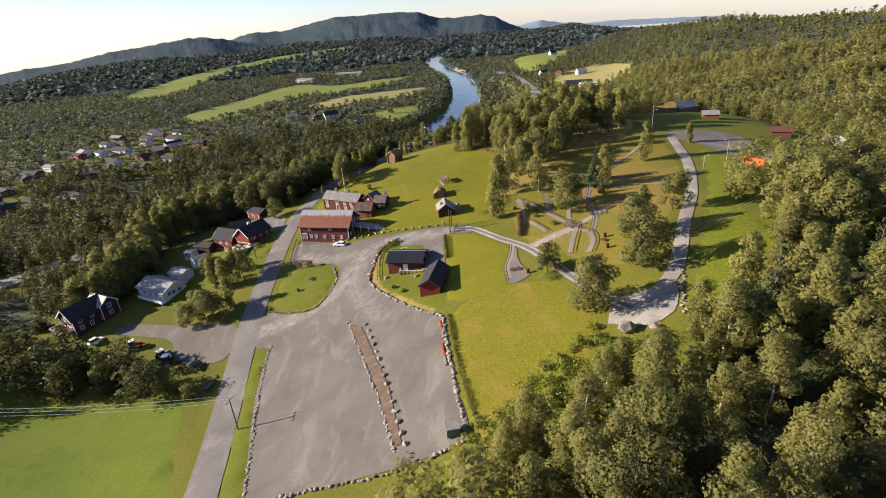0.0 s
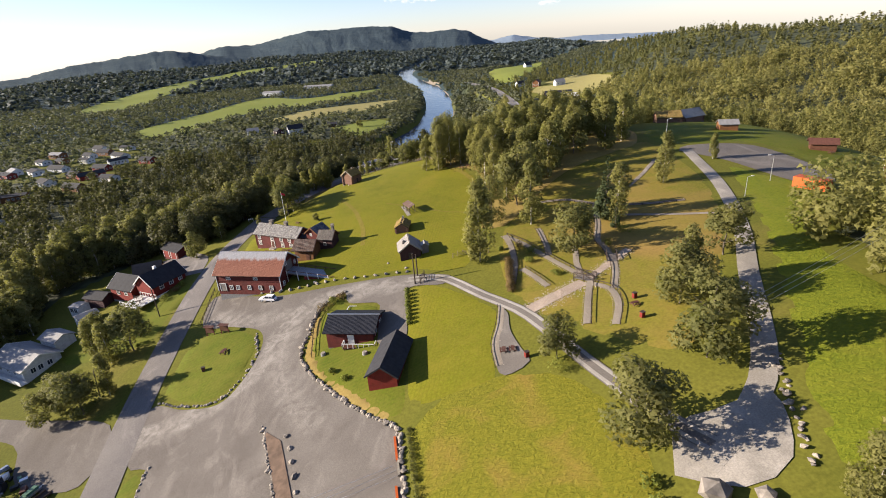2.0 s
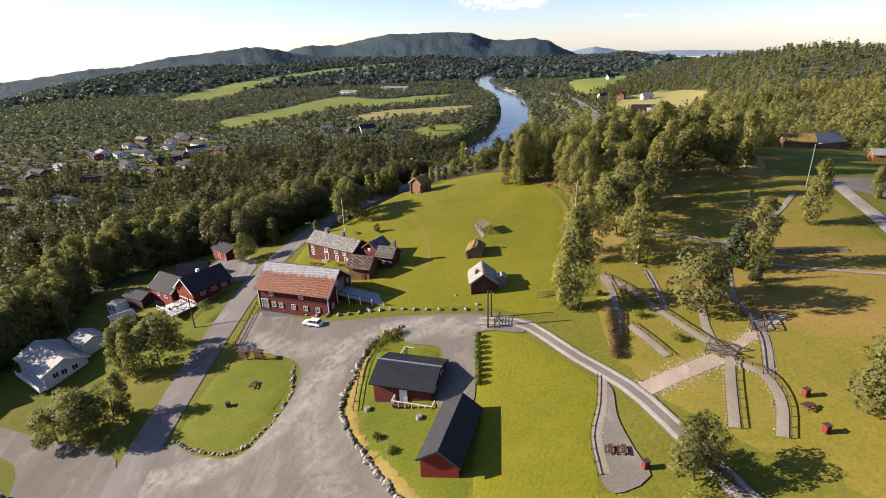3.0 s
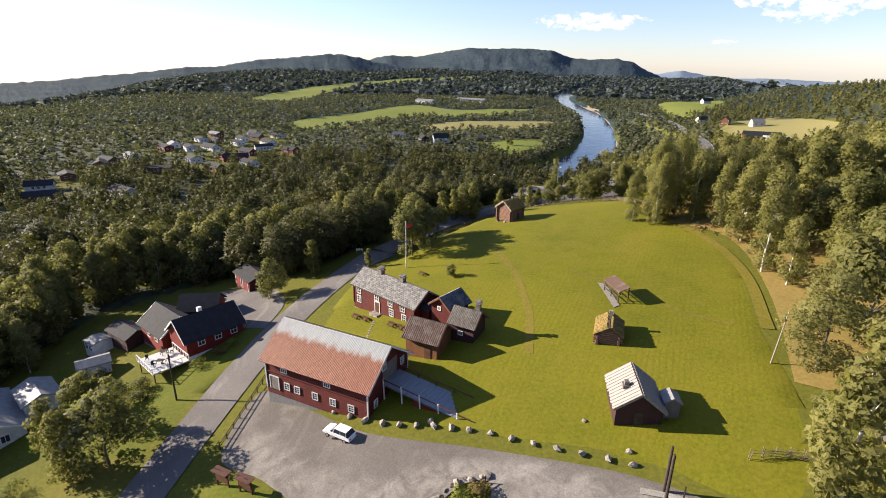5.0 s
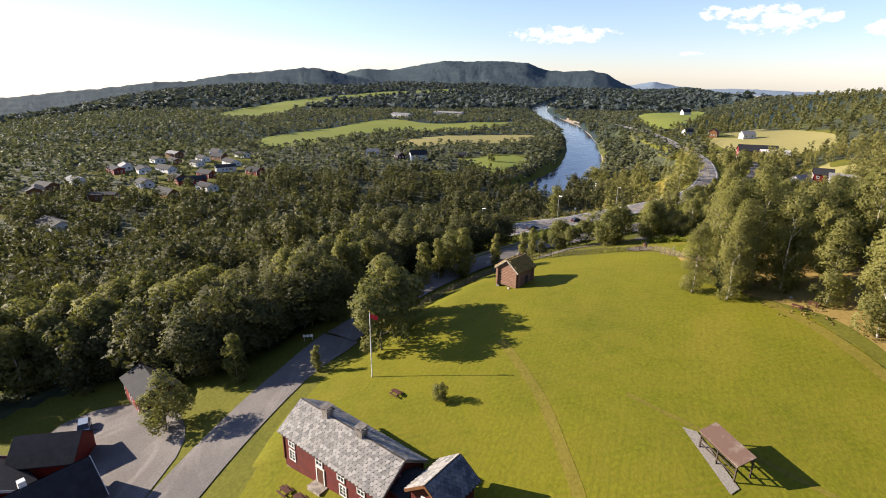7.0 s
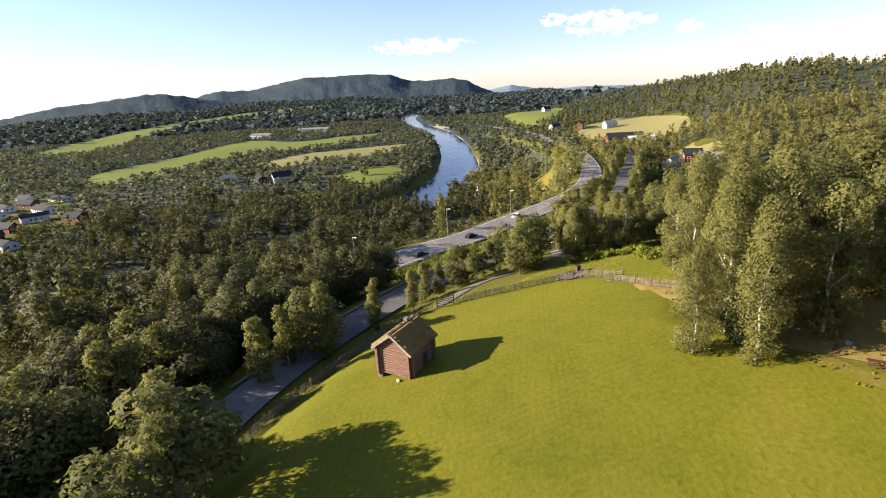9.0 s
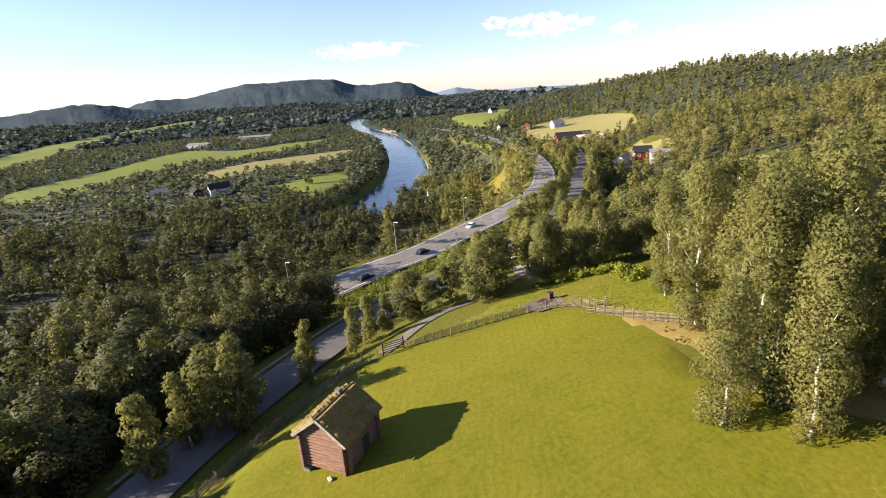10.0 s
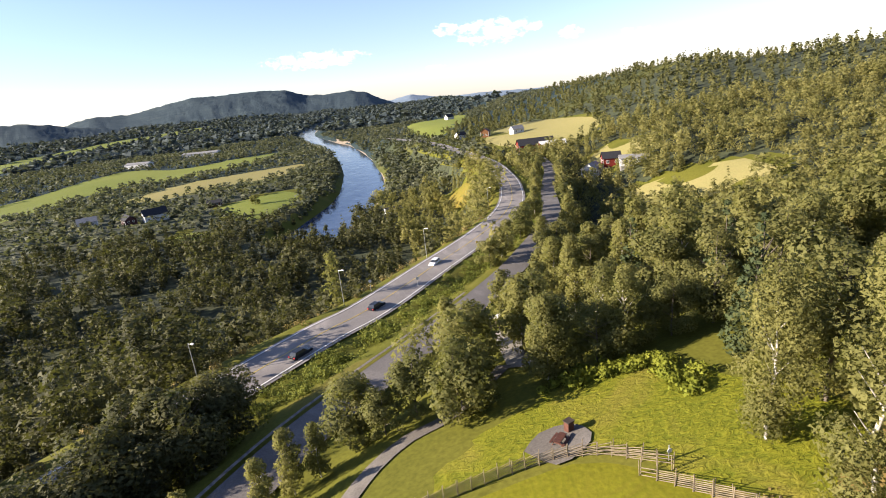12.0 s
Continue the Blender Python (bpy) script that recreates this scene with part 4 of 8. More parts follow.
# open ground, where no wood grows
OPEN = [
    ((-36, 31), (-8, 27), (1, 30), (9, 34), (16, 40), (20, 44), (25, 43), (32, 45.5), (38, 50), (44, 54), (50, 59.5), (56, 66), (60, 79), (60, 92), (70, 101), (80, 108), (94, 110), (114, 128), (120, 182), (100, 198), (84, 204), (70, 186), (65, 170), (62, 163.5), (54, 158.5), (42, 152.5), (33, 144), (25, 133.5), (18, 124), (13, 124), (16, 140), (17, 156), (15, 166), (9, 172.5), (5, 175), (7.5, 180), (9, 184), (9.5, 188), (14, 190), (15, 204), (4, 208), (-4, 207), (-16, 213), (-26, 207), (-38, 192), (-45, 178), (-48, 165), (-56, 158), (-80, 158), (-92, 146), (-90, 130), (-96, 124), (-112, 108), (-117, 98), (-100, 90), (-76, 84), (-62, 76), (-55, 64), (-50, 42), (-42, 18)),
    ((-108, 81), (-88, 74.5), (-70, 72), (-58, 70), (-52, 56), (-46, 42), (-40, 5), (-95, 0), (-128, 50)),
    ((-22, 227), (0, 249), (24, 274), (48, 306), (70, 345), (62, 352), (40, 318), (10, 272), (-15, 242), (-24, 232)),
]
GROVE = ((13, 124), (18, 123), (25, 132.5), (33, 143), (42, 151.5), (54, 157.5), (62, 163), (66, 182), (50, 192), (30, 195), (15, 191), (8, 187), (6, 180), (9, 172), (15, 166), (17, 156), (16, 140))
drape("dry_slope", GROVE, M_straw_ground, 0.05, "dry straw and bare earth slope under the birches", "slope", 3.0)
HOUSES_FAR = []


# ---- buildings ----
def part(name, bm, material, parent, label=""):
    me = bpy.data.meshes.new(name)
    bmesh.ops.recalc_face_normals(bm, faces=bm.faces[:])
    bm.to_mesh(me)
    bm.free()
    me.materials.append(material)
    ob = new(name, me)
    ob.parent = parent
    if label:
        ob["label"] = label
    return ob


def box(bm, x0, x1, y0, y1, z0, z1, m=None):
    r = bmesh.ops.create_cube(bm, size=1, matrix=Matrix.LocRotScale(((x0 + x1) / 2, (y0 + y1) / 2, (z0 + z1) / 2), None, (x1 - x0, y1 - y0, z1 - z0)))
    if m is not None:
        bmesh.ops.transform(bm, matrix=m, verts=r["verts"])
    return r["verts"]


def beam(bm, a, b, w, d=None):
    """A squared bar from a to b."""
    a, b = Vector(a), Vector(b)
    q = (b - a).to_track_quat("Z", "Y")
    d = w if d is None else d
    bmesh.ops.create_cube(bm, size=1, matrix=Matrix.LocRotScale((a + b) / 2, q, (w, d, (b - a).length)))


def rod(bm, a, b, r0, r1=None, sides=8):
    """A round bar from a to b."""
    a, b = Vector(a), Vector(b)
    m = Matrix.LocRotScale((a + b) / 2, (b - a).to_track_quat("Z", "Y"), None)
    bmesh.ops.create_cone(bm, cap_ends=True, segments=sides, radius1=r0, radius2=r0 if r1 is None else r1, depth=(b - a).length, matrix=m)


def window(parent, m, w, h, bars=(1, 1), frame_mat=None):
    """A framed window on a wall: m takes x across, z up and -y outwards to the house."""
    bm = bmesh.new()
    t = 0.1
    for x0, x1, z0, z1 in ((-w / 2 - t, -w / 2, -t, h + t), (w / 2, w / 2 + t, -t, h + t), (-w / 2, w / 2, -t, 0), (-w / 2, w / 2, h, h + t)):
        box(bm, x0, x1, -0.07, 0.02, z0, z1, m)
    frame_ob = part("window", bm, frame_mat or M_white, parent, "white-framed window")
    for k in range(bars[0]):
        x = -w / 2 + w * (k + 1) / (bars[0] + 1)
        bm = bmesh.new()
        box(bm, x - 0.03, x + 0.03, -0.05, 0.0, 0, h, m)
        part("mullion", bm, frame_mat or M_white, frame_ob)
    for k in range(bars[1]):
        z = h * (k + 1) / (bars[1] + 1)
        bm = bmesh.new()
        box(bm, -w / 2, w / 2, -0.045, 0.0, z - 0.03, z + 0.03, m)
        part("glazing_bar", bm, frame_mat or M_white, frame_ob)
    bm = bmesh.new()
    box(bm, -w / 2, w / 2, -0.025, -0.01, 0, h, m)
    part("pane", bm, M_glass, frame_ob)


def side_pose(side, L, W):
    """The pose of a wall's middle at the ground, seen from outside."""
    return {"front": pose(0, -W, 0), "back": pose(0, W, 0, 0, 0, 180), "left": pose(-L, 0, 0, 0, 0, -90), "right": pose(L, 0, 0, 0, 0, 90)}[side]


def slope_frame(L, W, eave, ridge, over, s):
    """Axes of one roof slope: its upper left corner, the way along, the way down, the length of each and the normal."""
    down = Vector((0, s * W, eave - ridge)).normalized()
    run = math.hypot(W, ridge - eave) * (W + over) / W
    along_x = Vector((1, 0, 0))
    normal = down.cross(along_x) if s < 0 else along_x.cross(down)
    if normal.z < 0:
        normal = -normal
    return Vector((-L - over, 0, ridge)), along_x, down, 2 * (L + over), run, normal


def roof_cover(kind, parent, frame_of, material, seed=1):
    """What lies on a slope: ribbed sheets, slates in rows, boards, or turf."""
    at, ax, dn, length, run, up = frame_of
    g = np.random.default_rng(seed)
    V, F = [], []

    def point(u, v, h):
        return at + ax * u + dn * v + up * h

    if kind == "sheet":
        n = int(length / 0.1)
        for k in range(n + 1):
            h = 0.2 + 0.018 * math.cos(k * math.pi)
            V += [point(length * k / n, -0.02, h), point(length * k / n, run * 0.5, h + 0.01), point(length * k / n, run, h)]
        F = [(3 * k + j, 3 * k + j + 1, 3 * k + j + 4, 3 * k + j + 3) for k in range(n) for j in (0, 1)]
    elif kind in ("slate", "tile", "shingle"):
        w, step = (0.42, 0.3) if kind == "slate" else (0.26, 0.36) if kind == "tile" else (0.22, 0.4)
        rows, cols = int(run / step), int(length / w)
        for r in range(rows + 1):
            for c in range(cols + (1 if kind == "slate" and r % 2 == 0 else 0)):
                u = c * length / cols + (0 if kind != "slate" or r % 2 else -length / cols / 2) + g.normal() * 0.01
                u0, u1 = max(0, u + 0.012), min(length, u + length / cols - 0.012)
                v = min(run, (r + 1) * run / (rows + 1))
                hgt = 0.185 + g.uniform(0, 0.02)
                o = len(V)
                v0 = max(-0.02, v - step * 1.25)
                if kind == "slate":
                    um = (u0 + u1) / 2
                    V += [point(u0, v0, hgt - 0.03), point(u1, v0, hgt - 0.03), point(u1, v - step * 0.45, hgt + 0.015), point(um, v, hgt + 0.03), point(u0, v - step * 0.45, hgt + 0.015)]
                    F.append(tuple(range(o, o + 5)))
                else:
                    V += [point(u0, v0, hgt - 0.03), point((u0 + u1) / 2, v0, hgt + 0.01), point(u1, v0, hgt - 0.03), point(u1, v, hgt + 0.005), point((u0 + u1) / 2, v, hgt + 0.055), point(u0, v, hgt + 0.005)]
                    F += [(o, o + 1, o + 4, o + 5), (o + 1, o + 2, o + 3, o + 4)]
    elif kind == "boards":
        n = int(length / 0.24)
        for k in range(n):
            u0, u1 = length * k / n + 0.01, length * (k + 1) / n - 0.01
            h, e = 0.185 + (k % 2) * 0.035, g.uniform(-0.08, 0.05)
            q = [point(u, v, w) for w in (h - 0.04, h) for u, v in ((u0, -0.03), (u1, -0.03), (u1, run + e), (u0, run + e))]
            mesh_object("roof_board", [tuple(c) for c in q], [(0, 1, 2, 3), (7, 6, 5, 4), (0, 4, 5, 1), (1, 5, 6, 2), (2, 6, 7, 3), (3, 7, 4, 0)], material, parent=parent)
        return None
    else:
        nu, nv = int(length / 0.16), int(run / 0.16)
        for r in range(nv + 1):
            for c in range(nu + 1):
                e = min(r, nv - r, c, nu - c)
                V.append(point(length * c / nu, run * r / nv, (0.15 if e == 0 else 0.27) + (g.uniform(0, 0.14) if e else 0)))
        F = [(r * (nu + 1) + c, r * (nu + 1) + c + 1, (r + 1) * (nu + 1) + c + 1, (r + 1) * (nu + 1) + c) for r in range(nv) for c in range(nu)]
    me = bpy.data.meshes.new("roofing")
    me.from_pydata([tuple(v) for v in V], [], F)
    me.materials.append(material)
    names = {"sheet": "metal_sheeting", "slate": "slate_roofing", "tile": "tile_roofing", "shingle": "shingle_roofing", "sod": "turf"}
    ob = new(names[kind], me)
    ob.parent = parent
    return ob


def gable_house(name, x, y, turn, length, width, eave, ridge, wall_mat, roof_mat, label, over=0.45, sink=2.0, lift=0.0, cover="", cover_mats=(None, None), logs=False, corners=None, barge=None, foundation=True, category="building", skirt=0.7):
    """A house with a ridge along its own x: walls with gables, two roof slopes, boards and cover."""
    root = new(name)
    root.matrix_basis = pose(x, y, float(surface(x, y)[0]) + lift, 0, 0, turn)
    L, W = length / 2, width / 2
    slope = (ridge - eave) / W
    t = 0.16
    if logs:
        for side, (sx, sy) in (("front", (0, -1)), ("back", (0, 1)), ("left", (-1, 0)), ("right", (1, 0))):
            n = int(eave / 0.26)
            for k in range(n + (int((ridge - eave) / 0.26) if sx else 0)):
                z = (k + 0.5) * 0.26 + (0.13 if sx else 0) - 0.1
                if sx:
                    half = W if z < eave else max(0.1, (ridge - z) / slope)
                    a, b = (sx * (L - 0.12), -half - (0.3 if z < eave else 0), z), (sx * (L - 0.12), half + (0.3 if z < eave else 0), z)
                else:
                    a, b = (-L - 0.3, sy * (W - 0.12), z), (L + 0.3, sy * (W - 0.12), z)
                bm = bmesh.new()
                rod(bm, a, b, 0.15, 0.15, 7)
                part("log", bm, wall_mat, root)
        for sx in (-1, 1):
            for sy in (-1, 1):
                bm = bmesh.new()
                box(bm, sx * (L - 0.2) - 0.3, sx * (L - 0.2) + 0.3, sy * (W - 0.2) - 0.3, sy * (W - 0.2) + 0.3, -sink, -0.02)
                part("corner_stone", bm, M_stone, root)
    else:
        bm = bmesh.new()
        ring = [(-W, -skirt), (W, -skirt), (W, eave), (0, ridge), (-W, eave)]
        a = [bm.verts.new((-L, p, q)) for p, q in ring]
        b = [bm.verts.new((L, p, q)) for p, q in ring]
        bm.faces.new(a[::-1]), bm.faces.new(b)
        for k in range(5):
            bm.faces.new((a[k], a[(k + 1) % 5], b[(k + 1) % 5], b[k]))
        part("wall", bm, wall_mat, root)
        if foundation:
            bm = bmesh.new()
            box(bm, -L + 0.03, L - 0.03, -W + 0.03, W - 0.03, -sink - skirt, -skirt - 0.004)
            part("foundation", bm, M_concrete, root)
    for s in (-1, 1):
        bm = bmesh.new()
        y1, z1 = s * (W + over), eave - slope * over
        q = [(-L - over, 0, ridge + 0.01), (L + over, 0, ridge + 0.01), (L + over, y1, z1 + 0.01), (-L - over, y1, z1 + 0.01)]
        lo = [bm.verts.new(c) for c in q]
        hi = [bm.verts.new((c[0], c[1], c[2] + t)) for c in q]
        bm.faces.new(lo), bm.faces.new(hi[::-1])
        for k in range(4):
            bm.faces.new((lo[k], lo[(k + 1) % 4], hi[(k + 1) % 4], hi[k]))
        slope_ob = part("roof", bm, roof_mat, root)
        if cover:
            roof_cover(cover, slope_ob, slope_frame(L, W, eave, ridge, over, s), cover_mats[0 if s < 0 else 1], 5 + s)
    if barge:
        for sx in (-1, 1):
            for s in (-1, 1):
                bm = bmesh.new()
                beam(bm, (sx * (L + over + 0.03), 0, ridge + 0.08), (sx * (L + over + 0.03), s * (W + over), eave - slope * over + 0.08), 0.05, 0.24)
                part("barge_board", bm, barge, root)
    if corners:
        for sx in (-1, 1):
            for sy in (-1, 1):
                bm = bmesh.new()
                box(bm, sx * (L + 0.015) - 0.07, sx * (L + 0.015) + 0.07, sy * (W + 0.015) - 0.07, sy * (W + 0.015) + 0.07, 0.01, eave - 0.05)
                part("corner_board", bm, corners, root)
    root["size"] = (L, W, eave, ridge)
    return tagged(root, label, category)


def windows(house, side, spots, w=0.8, h=1.0, bars=(1, 2)):
    L, W = house["size"][:2]
    for u, z in spots:
        window(house, side_pose(side, L, W) @ pose(u, 0, z), w, h, bars)


def house_door(house, side, u, w, h, material, z=0.02, surround=None):
    L, W = house["size"][:2]
    m = side_pose(side, L, W) @ pose(u, 0, z)
    bm = bmesh.new()
    box(bm, -w / 2, w / 2, -0.05, 0.03, 0, h, m)
    d = part("door", bm, material, house)
    if surround:
        bm = bmesh.new()
        for x0, x1, z0, z1 in ((-w / 2 - 0.13, -w / 2, 0, h + 0.13), (w / 2, w / 2 + 0.13, 0, h + 0.13), (-w / 2, w / 2, h, h + 0.13)):
            box(bm, x0, x1, -0.08, 0.02, z0, z1, m)
        part("door_frame", bm, surround, d)
    return d


def chimney(house, u, v, w, top, material=None, cap=True):
    L, W, eave, ridge = house["size"]
    bm = bmesh.new()
    z0 = ridge - abs(v) * (ridge - eave) / W - 0.3
    box(bm, u - w / 2, u + w / 2, v - w / 2, v + w / 2, z0, top)
    c = part("chimney", bm, material or M_stone, house)
    if cap:
        bm = bmesh.new()
        box(bm, u - w / 2 - 0.12, u + w / 2 + 0.12, v - w / 2 - 0.12, v + w / 2 + 0.12, top + 0.004, top + 0.12)
        for a, b in ((-1, -1), (1, -1), (-1, 1), (1, 1)):
            box(bm, u + a * w * 0.4 - 0.05, u + a * w * 0.4 + 0.05, v + b * w * 0.4 - 0.05, v + b * w * 0.4 + 0.05, top + 0.12, top + 0.4)
        box(bm, u - w / 2 - 0.08, u + w / 2 + 0.08, v - w / 2 - 0.08, v + w / 2 + 0.08, top + 0.4, top + 0.5)
        part("chimney_cap", bm, M_stone, c)


# the barn with its ramp
barn = gable_house("barn", -35.76, 122.84, -12.6, 14.4, 8.7, 4.0, 7.15, M_red, M_dark_wood, "long red boarded barn with a rusting metal roof", 0.5, 2.5, 0.2, "sheet", (M_rust, M_sheet), corners=M_white, barge=M_white)
windows(barn, "front", ((-4.1, 0.5), (-2.6, 0.5), (0.0, 0.5), (2.5, 0.5), (5.0, 0.5)), 0.65, 0.8)
windows(barn, "front", ((-4.4, 2.75), (1.8, 2.75)), 0.75, 0.45, (2, 0))
windows(barn, "right", ((-2.8, 0.9), (3.1, 3.2), (-0.9, 4.6)), 0.6, 0.85)
house_door(barn, "front", -6.0, 1.2, 1.7, M_grey_boards, 0.02, M_white)
house_door(barn, "right", 0.3, 3.0, 2.9, M_grey_boards, 2.2)
bm = bmesh.new()
box(bm, -7.22, 7.22, -4.41, -4.36, 2.3, 2.42)
part("band_board", bm, M_red, barn)


def barn_ramp():
    """The covered bridge that leads up into the barn: deck under ribbed sheet, posts, rails and a boarded side."""
    root = new("barn_ramp")
    root.matrix_basis = barn.matrix_basis @ pose(7.25, 0.5, 0.75, 0, -3, -6)
    n = 11.4
    bm = bmesh.new()
    v = [bm.verts.new(c) for c in ((0, -1.6, 2.1), (n, -1.6, 0.75), (n, 1.6, 0.75), (0, 1.6, 2.1), (0, -1.6, 1.85), (n, -1.6, 0.5), (n, 1.6, 0.5), (0, 1.6, 1.85))]
    for q in ((0, 1, 2, 3), (7, 6, 5, 4), (0, 4, 5, 1), (1, 5, 6, 2), (2, 6, 7, 3), (3, 7, 4, 0)):
        bm.faces.new([v[i] for i in q])
    part("deck", bm, M_grey_boards, root)
    k = 46
    V = [(n * i / k, y, 2.14 - 1.35 * i / k + 0.03 + 0.03 * (i % 2)) for i in range(k + 1) for y in (-1.75, 0, 1.75)]
    F = [(3 * i + j, 3 * i + j + 1, 3 * i + j + 4, 3 * i + j + 3) for i in range(k) for j in (0, 1)]
    mesh_object("metal_sheeting", V, F, M_sheet, parent=root)
    bm = bmesh.new()
    for q in (((4.2, -1.62, -1.6), (n, -1.62, -1.6), (n, -1.62, 0.5), (4.2, -1.62, 1.25)), ((4.2, -1.5, -1.6), (n, -1.5, -1.6), (n, -1.5, 0.5), (4.2, -1.5, 1.25))):
        bm.faces.new([bm.verts.new(c) for c in q])
    part("side_boarding", bm, M_red_bright, root)
    bm = bmesh.new()
    box(bm, n - 0.1, n + 2.4, -1.7, 1.7, -1.8, 0.42)
    part("stone_abutment", bm, M_stone, root)
    for s in (-1, 1):
        for x in (0.3, 2.8, 5.2, 7.6, 9.9):
            bm = bmesh.new()
            z = 2.1 - 1.35 * x / n
            beam(bm, (x, s * 1.7, z - 2.6), (x, s * 1.7, z + 0.75), 0.12)
            part("post", bm, M_white if s < 0 else M_brown_wood, root)
        bm = bmesh.new()
        beam(bm, (0, s * 1.72, 2.75), (n, s * 1.72, 1.4), 0.06, 0.12)
        part("rail", bm, M_brown_wood, root)
    return tagged(root, "timber barn ramp with metal deck and red side", "ramp")


barn_ramp()

# the farmhouse and its outhouses
farmhouse = gable_house("farmhouse", -34.3, 140.7, -27.8, 12.9, 5.2, 3.2, 5.0, M_red, M_dark_wood, "long two-storey dark red farmhouse with grey slate roof", 0.35, 2.0, -0.4, "slate", (M_slate, M_slate), corners=M_red, barge=M_grey_boards)
windows(farmhouse, "front", ((-5.2, 0.5), (1.9, 0.5), (4.5, 0.5)), 0.75, 1.0, (1, 2))
windows(farmhouse, "front", ((-5.2, 2.0), (-1.2, 2.0), (1.7, 2.0), (4.2, 2.0)), 0.75, 0.8, (1, 1))
windows(farmhouse, "right", ((0.0, 2.9),), 0.5, 0.6, (1, 1))
house_door(farmhouse, "front", -1.1, 0.9, 1.6, M_brown_boards, 0.1, M_white)
chimney(farmhouse, -2.9, 0.0, 0.75, 5.6)
chimney(farmhouse, 1.7, 0.0, 0.7, 5.6)
bm = bmesh.new()
box(bm, -1.9, -0.2, -3.6, -2.62, -1.2, 0.08)
part("doorstep", bm, M_pale_stone, farmhouse)

shed_a = gable_house("storage_shed", -26.1, 129.4, -14, 4.4, 4.0, 2.7, 4.3, M_ochre_boards, M_dark_wood, "brown boarded shed with red-brown tiled roof", 0.4, 1.5, -0.3, "tile", (M_tile, M_tile), barge=M_brown_wood)
house_door(shed_a, "front", 0.9, 0.9, 1.7, M_brown_boards, 0.05)
shed_b = gable_house("bake_house", -24.9, 136.4, 62, 3.8, 3.4, 2.9, 4.2, M_red, M_dark_roof, "narrow dark red outhouse with dark slate roof", 0.35, 1.5, -0.3, "slate", (slate_material("dark_slates", (0.05, 0.055, 0.065), (0.13, 0.135, 0.15)), M_slate), barge=M_ochre_boards)
windows(shed_b, "left", ((-0.3, 2.3),), 0.4, 0.45, (1, 1))
shed_c = gable_house("dairy_house", -21.6, 132.3, -17, 3.3, 3.4, 2.6, 4.0, M_purple_boards, M_dark_wood, "dark timber outhouse with silvered shingle roof and chimney", 0.35, 1.5, -0.3, "shingle", (M_shingle, M_shingle), barge=M_brown_wood)
windows(shed_c, "front", ((-0.2, 1.1),), 0.5, 0.45, (1, 0))
chimney(shed_c, 1.2, 0.5, 0.55, 4.9)
link = gable_house("lean_to", -27.9, 137.6, -27.8, 2.0, 3.2, 1.9, 2.6, M_red, M_dark_roof, "low dark link between farmhouse and outhouse", 0.2, 1.2, -0.3)

# the turf-roofed and log houses on the lawn
sod_house = gable_house("smokehouse", -4.2, 132.0, 84, 3.9, 2.7, 1.3, 2.2, M_logs, M_dark_wood, "small log hut with a dry turf roof", 0.3, 1.0, -0.2, "sod", (M_sod, M_sod), logs=True)
chimney(sod_house, 1.3, 0.0, 0.4, 3.0, M_pale_stone, False)
store = gable_house("log_barn", -2.6, 119.2, 95, 5.0, 4.2, 1.9, 3.5, M_purple_boards, M_dark_wood, "dark log house with pale board roof", 0.3, 1.0, -0.2, "boards", (M_roof_boards, M_roof_boards), barge=M_pale_wood)
house_door(store, "left", 0.0, 0.8, 1.4, M_dark_wood, 0.05)
bm = bmesh.new()
box(bm, -1.0, -0.2, 0.7, 1.4, 2.9, 3.25)
box(bm, -0.85, -0.35, 0.85, 1.25, 3.25, 3.6)
part("smoke_vent", bm, M_grey_boards, store)
annex = gable_house("privy", 0.6, 118.6, 95, 1.6, 1.4, 1.7, 2.1, M_grey_boards, M_grey_roof, "little weathered lean-to beside the log house", 0.15, 0.8, 0.0)

loft = gable_house("loft_storehouse", -21.8, 183.2, 57, 4.2, 3.9, 2.9, 4.4, M_logs, M_dark_wood, "two-tier log storehouse with a yellowed turf roof", 0.35, 1.2, 0.1, "sod", (M_sod, M_sod), logs=True, barge=M_pale_wood)
chimney(loft, 0.9, 0.25, 0.4, 4.9, M_stone, False)
house_door(loft, "front", 0.4, 0.8, 1.3, M_dark_wood, 0.4)
for sx in (-1, 1):
    for sy in (-1, 1):
        bm = bmesh.new()
        box(bm, sx * 2.1 - 0.12, sx * 2.1 + 0.12, sy * 1.95 - 0.12, sy * 1.95 + 0.12, -0.05, 2.8)
        part("corner_board", bm, M_brown_wood, loft)

# the red museum house and the long shed
M_ribbed = plain("dark_ribbed_sheet", (0.022, 0.022, 0.026), 0.45, 0.2, 0.25, 1.0)
museum = gable_house("museum_house", -12.0, 96.4, -10, 7.9, 6.8, 2.3, 3.5, M_red, M_dark_roof, "red museum house with dark ribbed roof and decks", 0.45, 2.0, -0.3, "sheet", (M_ribbed, M_ribbed), barge=M_dark_roof)
windows(museum, "right", ((-1.5, 0.8), (1.6, 0.8)), 0.8, 1.0)
house_door(museum, "front", 0.2, 0.8, 1.62, M_white, 0.05, M_white)
bm = bmesh.new()
box(bm, -4.6, 4.6, -0.12, 0.12, 3.68, 3.78)
part("ridge_cap", bm, M_steel, museum)


